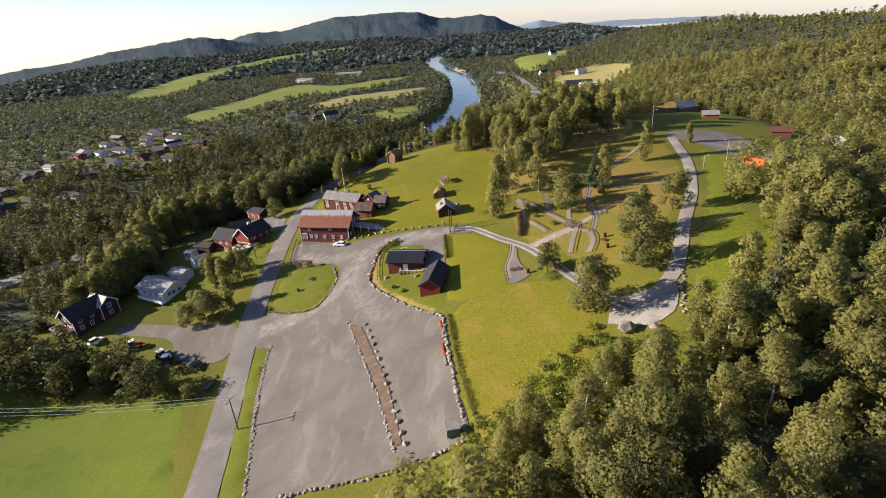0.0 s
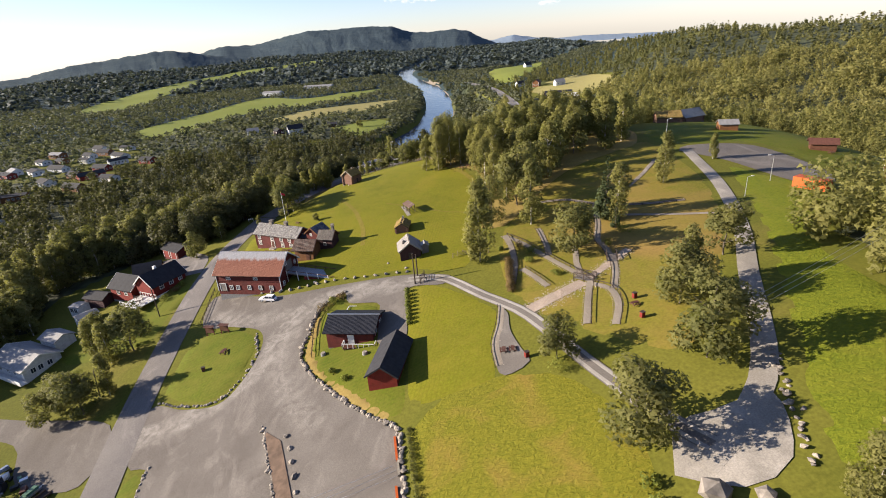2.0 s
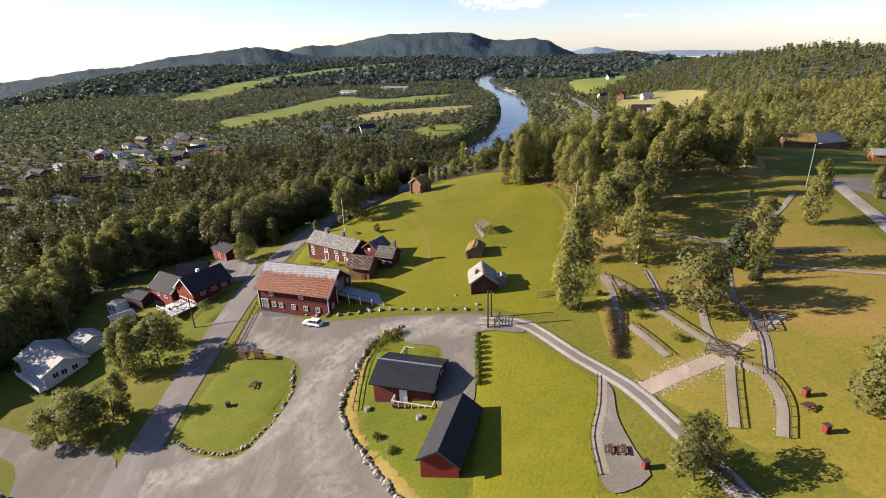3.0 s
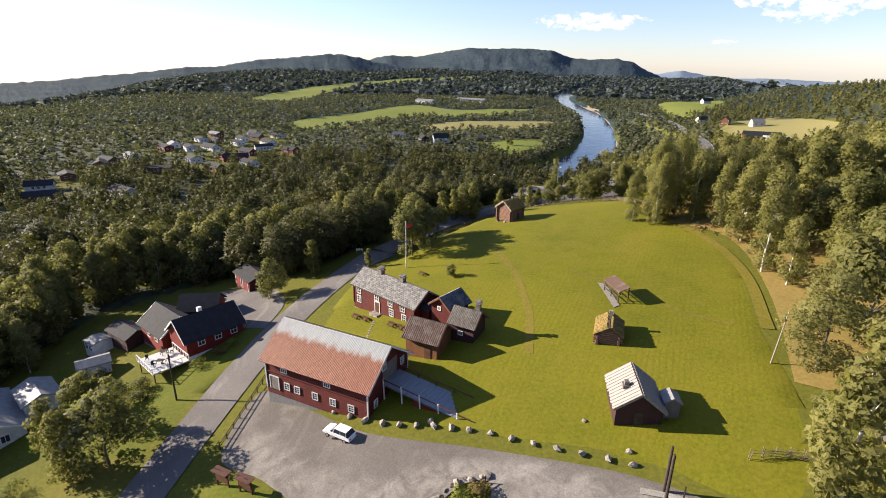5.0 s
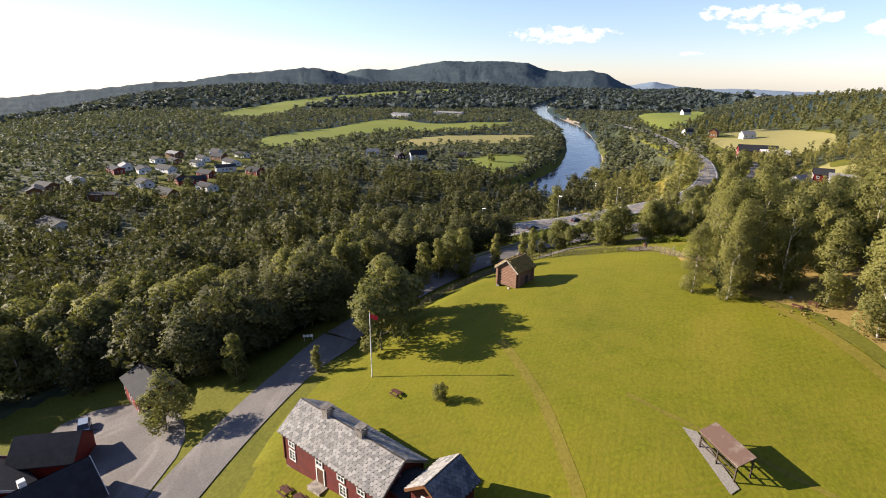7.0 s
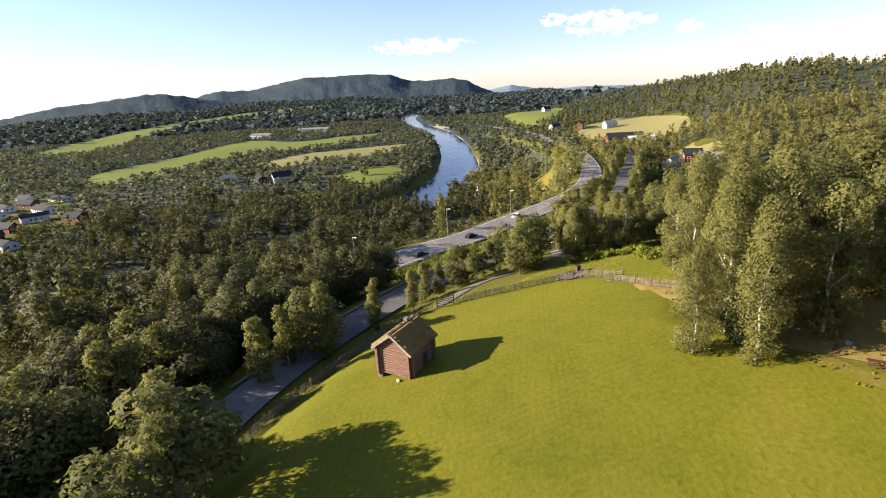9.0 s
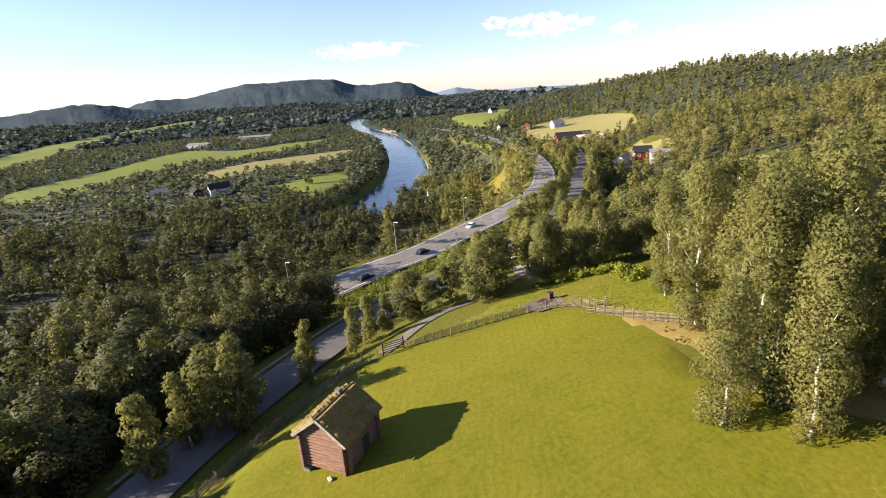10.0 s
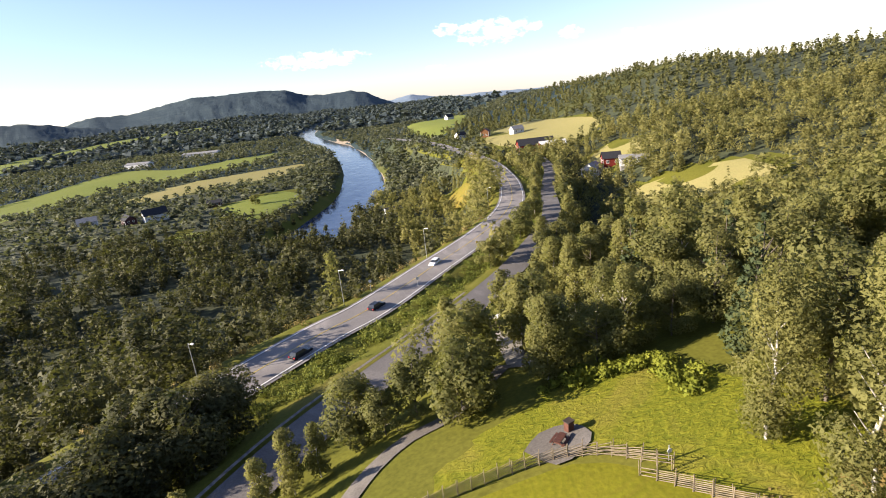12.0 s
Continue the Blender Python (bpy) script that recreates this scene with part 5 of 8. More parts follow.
def deck(house, x0, x1, y0, y1, z, label, boards=None):
    """A railed timber deck against a house."""
    bm = bmesh.new()
    box(bm, x0, x1, y0 + 0.05, y1 - 0.05, z - 0.2, z - 0.08)
    d = part("deck", bm, boards or M_brown_wood, house, label)
    n = max(2, int((x1 - x0) / 0.2))
    for k in range(n):
        a = x0 + (x1 - x0) * k / n
        bm = bmesh.new()
        box(bm, a + 0.01, a + (x1 - x0) / n - 0.01, y0, y1, z - 0.078, z)
        part("plank", bm, boards or M_brown_wood, d)
    for a in (x0 + 0.2, x1 - 0.2):
        for b in (y0 + 0.2, y1 - 0.2):
            bm = bmesh.new()
            box(bm, a - 0.07, a + 0.07, b - 0.07, b + 0.07, z - 2.2, z - 0.2)
            part("post", bm, M_brown_wood, d)
    out = y0 if abs(y0) > abs(y1) else y1
    bm = bmesh.new()
    corners = [(x0, y0 if out == y1 else y1), (x0, out), (x1, out), (x1, y0 if out == y1 else y1)]
    for (ax, ay), (bx, by) in zip(corners, corners[1:]):
        beam(bm, (ax, ay, z + 0.85), (bx, by, z + 0.85), 0.12, 0.08)
        m = max(2, int(math.hypot(bx - ax, by - ay) / 0.9))
        for k in range(m + 1):
            px, py = ax + (bx - ax) * k / m, ay + (by - ay) * k / m
            box(bm, px - 0.05, px + 0.05, py - 0.05, py + 0.05, z, z + 0.84)
    part("railing", bm, M_white, d, "white painted railing")


deck(museum, -1.0, 4.4, -4.7, -3.45, 0.0, "railed timber entrance deck")
deck(museum, -3.4, 1.5, 3.45, 7.6, 0.2, "railed timber terrace behind the house", M_ochre_boards)
long_shed = gable_house("long_shed", -5.5, 84.8, 78, 9.3, 4.3, 2.0, 3.5, M_red_bright, M_dark_roof, "long red shed with grey and black roof", 0.35, 2.0, -0.3, barge=M_dark_roof)
house_door(long_shed, "right", 0.0, 1.4, 1.8, M_red, 0.02)

# houses across the village road
red_home = gable_house("dwelling_house", -63.2, 134.6, 62, 8.8, 5.8, 2.6, 5.0, M_red_bright, M_dark_roof, "red dwelling house with a steep dark roof", 0.45, 2.5, 0.3, "sheet", (M_dark_roof, M_dark_roof), barge=M_white)
windows(red_home, "front", ((-2.2, 1.2), (0.4, 1.2), (2.9, 1.2)), 0.9, 1.1, (1, 1))
chimney(red_home, -0.5, 0.4, 0.6, 5.7, M_white, False)
bm = bmesh.new()
box(bm, -4.42, 4.42, -2.98, -2.9, -1.4, -0.05)
part("white_plinth", bm, M_white, red_home)
red_wing = gable_house("dwelling_house", -71.5, 136.5, -25, 7.2, 6.2, 2.6, 4.8, M_red_bright, M_dark_roof, "red house wing with a brown-black hipped gable", 0.5, 2.5, 0.3, barge=M_white)
windows(red_wing, "right", ((0.0, 1.2),), 0.9, 1.0, (1, 0))
windows(red_wing, "front", ((-1.0, 1.0), (1.6, 1.0)), 0.9, 1.0, (1, 1))
red_back = gable_house("dwelling_house", -70.0, 142.6, 20, 6.0, 5.0, 2.4, 4.2, M_red_bright, M_dark_roof, "red rear house wing with a black roof", 0.4, 2.5, 0.3)
annex_w = gable_house("garden_annex", -79.5, 135.8, -20, 6.0, 3.8, 2.0, 2.9, M_purple_boards, M_dark_roof, "low dark annex beside the red house", 0.3, 2.5, 0.3)
glasshouse = gable_house("porch", -83.6, 133.6, -20, 2.8, 3.0, 1.9, 2.2, M_white_boards, M_grey_roof, "small white glazed porch", 0.15, 2.0, 0.3)
windows(glasshouse, "front", ((-0.6, 0.7), (0.6, 0.7)), 0.9, 1.0, (1, 0))
deck(red_home, -9.6, -4.5, -3.4, 2.2, -0.25, "white painted garden deck", M_white)
garage = gable_house("garage", -68.0, 155.6, -35, 7.0, 5.0, 2.2, 3.2, M_red, M_dark_roof, "dark red garage with a black roof", 0.3, 2.0, 0.0)
for u in (-1.8, 1.6):
    house_door(garage, "front", u, 2.4, 1.9, M_red_bright, 0.02, M_white)
white_home = gable_house("dwelling_house", -84.2, 115.0, -28, 11.0, 7.4, 2.5, 4.1, M_white_boards, M_grey_roof, "white wooden house with a pale grey roof", 0.5, 3.0, 0.2, barge=M_white)
windows(white_home, "right", ((-1.8, 1.0), (-0.4, 1.0), (1.4, 1.0)), 0.9, 1.0, (1, 0))
windows(white_home, "front", ((-2.6, 1.0), (0.2, 1.0), (2.6, 1.0)), 0.9, 1.0, (1, 0))
bm = bmesh.new()
box(bm, -4.3, 6.2, -5.0, -3.72, -0.1, 0.05)
box(bm, -4.3, 6.2, -5.0, -4.9, 0.05, 0.8)
part("balcony", bm, M_white, white_home)
white_wing = gable_house("house_wing", -80.8, 120.4, -28, 5.4, 4.2, 2.4, 3.3, M_white_boards, M_grey_roof, "white house wing with pale grey roof", 0.35, 2.5, 0.2)
white_shed = gable_house("garden_shed", -78.2, 127.5, 50, 4.2, 2.8, 2.2, 2.7, M_white_boards, M_grey_roof, "small white garden shed", 0.2, 2.0, 0.0)
plum_home = gable_house("dwelling_house", -101.0, 105.6, 62, 10.0, 6.4, 4.2, 6.8, M_purple_boards, M_dark_roof, "tall plum-brown wooden house with white trim", 0.45, 3.0, 0.2, corners=M_white, barge=M_white)
windows(plum_home, "front", ((-3.2, 0.9), (-0.6, 0.9), (2.4, 0.9), (-3.2, 2.9), (0.0, 2.9), (2.8, 2.9)), 0.8, 1.1, (1, 0))
windows(plum_home, "left", ((-1.4, 0.9), (1.4, 0.9), (0.0, 3.6)), 0.8, 1.1, (1, 0))
deck(plum_home, -8.0, -5.02, -2.8, 2.8, 1.6, "white railed veranda")
plum_gable = gable_house("house_wing", -98.3, 109.2, -28, 6.4, 4.6, 4.2, 6.0, M_purple_boards, M_grey_roof, "plum-brown gabled wing with grey roof", 0.4, 3.0, 0.2, corners=M_white, barge=M_white)
windows(plum_gable, "right", ((0.0, 0.9), (0.0, 2.9)), 0.9, 1.1, (1, 0))

# cabins on the hilltop
cabin_1 = gable_house("log_cabin", 86.0, 196.5, -10, 7.5, 5.2, 2.0, 3.6, M_logs, M_dark_wood, "brown log cabin with a turf roof", 0.5, 2.0, 0.2, "sod", (M_sod, M_sod), logs=True)
cabin_2 = gable_house("log_cabin", 95.5, 201.0, 20, 8.5, 5.6, 2.2, 4.2, M_logs, M_grey_roof, "log cabin with a pale grey roof", 0.5, 2.0, 0.2, logs=True)
cabin_3 = gable_house("hay_shed", 92.0, 170.5, -15, 5.0, 3.6, 1.8, 2.8, M_ochre_boards, M_grey_roof, "small weathered hay shed", 0.3, 1.5, 0.1)
cabin_4 = gable_house("kiosk", 101.0, 143.5, -30, 5.4, 3.4, 1.8, 2.7, M_brown_boards, M_brown_wood, "brown timber kiosk with benches", 0.5, 1.5, 0.1)
red_tall = gable_house("dwelling_house", 95.5, 112.0, 80, 8.0, 6.0, 4.4, 6.8, M_red_bright, M_grey_roof, "tall red house with a white lower wall", 0.4, 2.5, 0.0, corners=M_white)
windows(red_tall, "left", ((-1.3, 3.0), (1.3, 3.0), (0.0, 0.8)), 0.8, 1.0, (1, 0))

# far houses: place, turn, length, width, eave, ridge, walls, roof, label
HOUSES_FAR += [(-292, 297, 30), (-240, 300, -20), (-264, 356, 20), (-321, 429, -35), (-268, 393, -30), (-259, 413, -28), (-284, 470, -25), (-304, 527, -30), (-304, 436, -35), (-317, 390, -30), (-313, 358, -40),
               (-223, 392, -25), (-303, 324, -40), (-269, 279, 35), (-275, 520, -30), (-290, 442, -30), (-317, 369, -20), (-325, 443, -35), (-324, 476, -30), (-308, 476, -28), (-294, 492, -30), (-286, 502, -25), (-250, 432, -20), (-236, 372, -25), (-250, 455, 50), (-330, 505, -30), (-245, 408, 40), (-262, 482, -30),
               (-223, 450, -25)]


def free(x, y):
    """Where a wood may stand."""
    ok = np.ones(x.shape, bool)
    for poly in OPEN + [f[0] for f in FIELDS]:
        ok &= ~inside(poly, x, y)
    for line, half in ((RIVER_LINE, 21), (along(VILLAGE_ROAD, 5), 7)):
        ok &= distance_to(line, x, y)[0] > half
    ok &= distance_to(MAIN_LINE, x, y)[0] > np.where((x < -50) | (y > 310), 6.2, 10)
    ok &= distance_to(SIDE_LINE, x, y)[0] > np.where(y > 262, 4.4, 6.5)
    for hx, hy, *_ in HOUSES_FAR:
        ok &= np.hypot(x - hx - 7, y - hy + 9) > 10.5
        ok &= np.hypot(x - hx, y - hy) > 9
    return ok


def wood(name, x, y, h, leaves, size, kind_mix, material, label, seed, broad=1.0):
    """A stand of trees in one mesh: crowns of leaf clumps, repeated from a few patterns."""
    g = np.random.default_rng(seed)
    parts, lies, forms = [], [], []
    for k, share in kind_mix:
        for v in range(5):
            q = np.random.default_rng(seed + 31 * v + len(forms))
            c, r = crown_lobes(k, 10.0, q)
            forms.append(leaf_cloud(c, r * (1.15 if leaves < 60 else 1.0), leaves, size, seed + len(forms)))
    share = np.repeat([s / 5 for _, s in kind_mix], 5)
    pick = g.choice(len(forms), len(x), p=share / share.sum())
    z = surface(x, y)
    for k, (form, lie) in enumerate(forms):
        at = np.where(pick == k)[0]
        if not len(at):
            continue
        a = g.uniform(0, 6.28, len(at))
        w = h[at] * broad * g.uniform(0.9, 1.35, len(at))
        ca, sa = np.cos(a), np.sin(a)
        fx, fy, fz = form.T / 10.0
        nx, ny, nz = lie.T
        X = x[at, None] + w[:, None] * (ca[:, None] * fx - sa[:, None] * fy)
        Y = y[at, None] + w[:, None] * (sa[:, None] * fx + ca[:, None] * fy)
        Z = z[at, None] + h[at, None] * fz - 0.3
        parts.append(np.stack([X, Y, Z], -1).reshape(-1, 3))
        lies.append(np.stack([ca[:, None] * nx - sa[:, None] * ny, sa[:, None] * nx + ca[:, None] * ny, np.broadcast_to(nz, X.shape)], -1).reshape(-1, 3))
    me = leaf_mesh(name, np.concatenate(parts), np.concatenate(lies), material)
    return tagged(new(name, me), label, "woods", kind="stuff")


def gaps(x, y, seed):
    """Clumps of trees with dark gaps between them, on the valley side."""
    wave = np.sin(x * 0.16 + 1.6 * np.sin(y * 0.06)) + np.sin(y * 0.14 + 1.3 * np.sin(x * 0.05) + 2)
    return (wave > -0.75) | (np.random.default_rng(seed).uniform(size=x.shape) < 0.25) | (x > 0) | ((x > -78) & (y > 150) & (y < 265)), np.clip(1 + 0.16 * wave, 0.7, 1.3)


def scatter(x0, x1, y0, y1, gap, seed):
    g = np.random.default_rng(seed)
    X, Y = np.meshgrid(np.arange(x0, x1, gap), np.arange(y0, y1, gap))
    return X.ravel() + g.uniform(-0.48, 0.48, X.size) * gap, Y.ravel() + g.uniform(-0.48, 0.48, X.size) * gap


def in_sight(x, y, near, far, lo=-62, hi=60):
    """Within the stretch of land that the flight looks over."""
    d = np.hypot(x + 10, y - 90)
    b = np.degrees(np.arctan2(x + 2, y + 25))
    b2 = np.degrees(np.arctan2(x + 15, y - 165))
    return (d >= near) & (d < far) & (((b > lo) & (b < hi)) | ((b2 > lo) & (b2 < hi)))


def tall(x, y, low, high, seed):
    """Tree heights: patches of old and young wood."""
    g = np.random.default_rng(seed)
    patch = 0.5 + 0.5 * np.sin(x * 0.071 + 1.3) * np.sin(y * 0.063 + 0.4)
    return low + (high - low) * np.clip(0.55 * patch + g.uniform(0, 0.5, x.shape), 0, 1)


# woods: single trees nearest the flight, the rest as stands
x, y = scatter(-260, 240, -20, 360, 5.3, 11)
k = in_sight(x, y, 0, 175) & free(x, y)
x, y = x[k], y[k]
FRONT = (((x > 2) & (x < 75) & (y > 5) & (y < 75)) | ((x > -66) & (x < -40) & (y > 165) & (y < 235)) | ((x > -2) & (x < 40) & (y > 165) & (y < 255)))
FRONT &= ~inside(GROVE, x, y)
few = np.where(FRONT)[0]
first = few[(y[few] > 160) & (x[few] > -3)]
rest = np.random.default_rng(5).permutation(np.setdiff1d(few, first))
lone = np.zeros(len(x), bool)
lone[first] = True
lone[rest[:150]] = True
lone |= inside(GROVE, x, y)
hs = tall(x, y, 6.0, 14.0, 21)
hs[inside(GROVE, x, y)] *= 1.15
sparse = inside(GROVE, x, y) & (np.random.default_rng(43).uniform(size=x.shape) < np.where(x > 23, 0.5, 0.3))
x, y, hs, lone = x[~sparse], y[~sparse], hs[~sparse], lone[~sparse]
hs[x > 75] *= 0.78
hs[(x > -35) & (x < 20) & (y > 205) & (y < 262)] *= 0.6
for a, b, h, q in zip(x[lone], y[lone], hs[lone], np.random.default_rng(8).uniform(0, 1, lone.sum())):
    plant(a, b, h, "alder" if a < -40 and q > 0.3 else "birch" if q < 0.66 else "round" if q < 0.92 else "spruce", 1.1)
x, y, hs = x[~lone], y[~lone], hs[~lone]
k, more = gaps(x, y, 41)
x, y, hs = x[k], y[k], (hs * more)[k]
fx, fy = scatter(2, 120, -10, 120, 6.2, 15)   # undergrowth closing the southern slope
k = free(fx, fy)
x, y, hs = np.append(x, fx[k]), np.append(y, fy[k]), np.append(hs, tall(fx[k], fy[k], 3.5, 6.5, 25))
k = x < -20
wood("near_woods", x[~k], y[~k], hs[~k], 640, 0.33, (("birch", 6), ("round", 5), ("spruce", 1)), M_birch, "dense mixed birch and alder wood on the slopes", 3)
# west of the lawn the leaf colour itself holds the shade
wood("alder_woods", x[k], y[k], hs[k], 640, 0.33, (("birch", 5), ("round", 6), ("spruce", 1)), M_valley_shade, "dense alder wood below the village road, leaf colour darkened for shade", 7)
x, y = scatter(-420, 420, 60, 560, 6.0, 12)
k, more = gaps(x, y, 42)
k &= in_sight(x, y, 175, 400) & free(x, y)
x, y, more = x[k], y[k], more[k]
hs = more * tall(x, y, 4.5, 11.5, 22)
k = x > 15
wood("mid_woods", x[~k], y[~k], hs[~k], 190, 0.6, (("birch", 4), ("round", 5), ("spruce", 2)), M_valley_shade, "deciduous woods on the valley side, green darkened for shade", 4)
wood("hillside_woods", x[k], y[k], hs[k], 230, 0.54, (("birch", 4), ("round", 5), ("spruce", 2)), M_hillside_sun, "green birch woods on the hillside, leaf colour lightened for sun", 8)
x, y = scatter(-1100, 800, 200, 1400, 10, 13)
fx, fy = scatter(-40, 100, 380, 760, 8, 16)   # the closed riverside wood
x, y = np.append(x, fx), np.append(y, fy)
k = in_sight(x, y, 400, 1150) & free(x, y)
x, y = x[k], y[k]
k = (x > 95) & (y < 900)
wood("ridge_woods", x[k], y[k], tall(x[k], y[k], 5, 9.5, 26), 74, 0.92, (("birch", 5), ("spruce", 5)), M_ridge, "mixed birch and spruce forest up the hill", 9, 1.15)
x, y = x[~k], y[~k]
wood("far_woods", x, y, tall(x, y, 4, 9, 23), 30, 1.45, (("round", 5), ("spruce", 4)), M_far_wood_hazed, "distant woods on the valley floor and hills, haze in the leaf colour", 5, 1.45)
x, y = scatter(-2400, 1500, 900, 3600, 28, 14)
k = in_sight(x, y, 1150, 3300) & free(x, y)
x, y = x[k], y[k]
wood("distant_forest", x, y, tall(x, y, 9, 16, 24), 20, 2.9, (("round", 4), ("spruce", 5)), M_distant_hazed, "closed dark forest on the far hills, blued in colour for haze", 6, 1.5)

# under the trees the ground is bare litter, darkened further in colour for tree shade
me = ground.data
me.materials.append(M_litter_shade)
mid = np.empty(len(me.polygons) * 3, np.float32)
me.polygons.foreach_get("center", mid)
mid = mid.reshape(-1, 3)
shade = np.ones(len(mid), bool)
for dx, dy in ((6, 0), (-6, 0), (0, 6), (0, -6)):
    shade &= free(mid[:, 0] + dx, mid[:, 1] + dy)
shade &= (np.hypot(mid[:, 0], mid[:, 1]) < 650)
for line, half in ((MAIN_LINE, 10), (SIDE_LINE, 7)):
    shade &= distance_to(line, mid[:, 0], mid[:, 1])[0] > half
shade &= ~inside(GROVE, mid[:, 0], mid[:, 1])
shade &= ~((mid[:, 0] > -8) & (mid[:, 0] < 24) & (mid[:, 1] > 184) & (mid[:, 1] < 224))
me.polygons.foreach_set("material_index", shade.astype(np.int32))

# trees that stand apart: place, height, kind
for a, b, h, kind in (
        (11, 109.2, 15.5, "birch"), (23.3, 121, 13.5, "birch"), (27.5, 104.5, 10, "round"), (37.4, 116.6, 12.5, "spruce"), (37.2, 110.5, 5.2, "spruce"),
        (55, 130, 11, "birch"), (71.8, 140.7, 6, "birch"), (17.2, 75.5, 6.5, "round"), (21, 59.5, 9.5, "round"), (32.5, 67.9, 10.5, "round"),
        (37.4, 83, 9.5, "birch"), (47, 91, 8.8, "round"), (35.1, 80, 9.5, "round"), (39.2, 114.5, 11, "birch"),
        (-59.3, 111, 10, "round"), (-63, 109, 9, "birch"), (-66.8, 110.5, 9, "birch"), (-61.6, 96, 9, "round"), (-65, 98, 8, "round"), (-58.5, 99.5, 8.5, "birch"),
        (-68.5, 96.5, 7, "round"), (-60, 148, 7, "round"), (-56, 156.8, 7, "birch"), (-38.2, 170.5, 11.5, "round"), (-37.6, 166.6, 10, "birch"), (-37.9, 162.2, 9.8, "round"), (-41, 174, 11, "birch"),
        (-45.2, 157.8, 3.6, "birch"), (-62.8, 116.4, 7.5, "birch"), (-71.8, 119, 6.5, "round"), (-27.6, 150.2, 2.2, "round"),
        (-36.2, 192.9, 7.6, "birch"), (-31.8, 195, 9.4, "birch"), (-34, 196.2, 8.8, "round"), (-33.2, 199.5, 8, "birch"), (-38.5, 189.5, 8, "birch"), (-26.7, 205.6, 5.6, "birch"), (-19.4, 209.6, 6, "birch"),
        (2.3, 174, 9.2, "birch"), (5.9, 171.3, 10.2, "birch"), (6.8, 172.4, 12.5, "birch"), (12.8, 173.3, 12, "birch"), (9.8, 175.5, 15, "birch"), (6.5, 176.4, 14, "birch"), (9.4, 182, 11.8, "birch"), (8.6, 186, 13.5, "birch"), (10.4, 193.4, 11, "birch"),
        (-21.3, 206.7, 5.8, "birch"), (-17.2, 210.6, 5.2, "birch"), (-13.5, 214, 7, "round"), (-11.2, 211.5, 4.6, "round"), (-5, 209.2, 7, "round"), (-3, 211, 6, "round"), (-8, 213, 6, "round"),
        (4.7, 210.4, 7.5, "round"), (8.5, 210, 6.4, "round"), (12, 211, 5.8, "round"), (-26.6, 201.2, 5, "birch"),
        (-99, 82.5, 9.5, "round"), (-89.5, 79.5, 9, "round"), (-80, 77.8, 7, "round"), (-71, 75, 5, "round"), (-62.7, 72.3, 5.5, "round"), (-56.5, 69.8, 3.8, "round"), (-105, 90, 9, "birch"),
        (-60, 547, 8, "round"), (-92, 128, 9, "birch"), (-96, 118, 9, "birch")):
    plant(a, b, h, kind, 1.25 if kind == "round" else 1.0, group="trees standing apart")


g = np.random.default_rng(90)
for a, b, *_ in along(((-101, 112), (-97, 122), (-98.5, 131.6), (-100.2, 140.9), (-99.5, 149), (-95.5, 156.5), (-87, 162.5), (-77.3, 170), (-66, 172)), 2.9):   # the tall belt behind the houses
    plant(a + g.normal() * 0.9, b + g.normal() * 0.9, g.uniform(10, 13.5), "birch" if g.uniform() < 0.6 else "round", 1.15, group="tree belt behind the houses")
for a, b, *_ in along(((-106, 114), (-103, 124), (-104.5, 134), (-106, 143), (-105, 152), (-99, 161), (-90, 168.5), (-80, 176)), 3.4):
    plant(a + g.normal(), b + g.normal(), g.uniform(11, 14), "birch" if g.uniform() < 0.6 else "round", 1.2, group="tree belt behind the houses")
for off in (-4.4, 5.2):   # trees hiding the side road further on
    line = along(((20, 261), (46, 300), (66, 345), (92, 400), (104, 440)), 5.5)
    way = np.gradient(line[:, :2], axis=0)
    way /= np.linalg.norm(way, axis=1)[:, None]
    for (a, b), (u, v) in zip(line[:, :2], way):
        if g.uniform() < 0.8:
            a, b = a + v * off + g.normal() * 0.5, b - u * off + g.normal()
            if distance_to(MAIN_LINE, np.array([a]), np.array([b]))[0][0] > 8:
                plant(a, b, g.uniform(5.5, 9), "round" if g.uniform() < 0.5 else "birch", 1.25, group="trees along the side road")
g = np.random.default_rng(91)
COPSE = np.array(((-41, 203.5), (-27, 219.5), (-25, 227), (-30, 231), (-46, 217), (-66, 198), (-92, 171), (-98, 160), (-60, 160), (-53, 170), (-49, 186)))
for a, b in zip(*scatter(-100, -24, 158, 233, 3.6, 92)):   # the copse between the side road and the main road
    if inside(COPSE, np.array(a), np.array(b)) and distance_to(MAIN_LINE, np.array([a]), np.array([b]))[0][0] > 5.8 and distance_to(SIDE_LINE, np.array([a]), np.array([b]))[0][0] > 4.5:
        plant(a, b, g.uniform(8, 12) if a < -44 else g.uniform(7, 10), "alder" if g.uniform() < 0.75 else "birch", 1.25, group="trees between the roads")


def shrubs(name, x, y, h, width, count, size, material, label, seed, category="shrubs"):
    """Low growth in one mesh."""
    g = np.random.default_rng(seed)
    z = surface(x, y)
    parts = []
    for a, b, c, hh, w in zip(x, y, z, h, width):
        n = 5
        at = np.column_stack([a + g.normal(0, w * 0.4, n), b + g.normal(0, w * 0.4, n), c + hh * g.uniform(0.25, 0.7, n)])
        parts.append(leaf_cloud(at, np.full(n, 0.42 * hh), count * 2, size * 0.7, int(g.integers(1e6))))
    v, lie = np.concatenate([p[0] for p in parts]), np.concatenate([p[1] for p in parts])
    return tagged(new(name, leaf_mesh(name, v, lie, material)), label, category, kind="stuff")


g = np.random.default_rng(77)
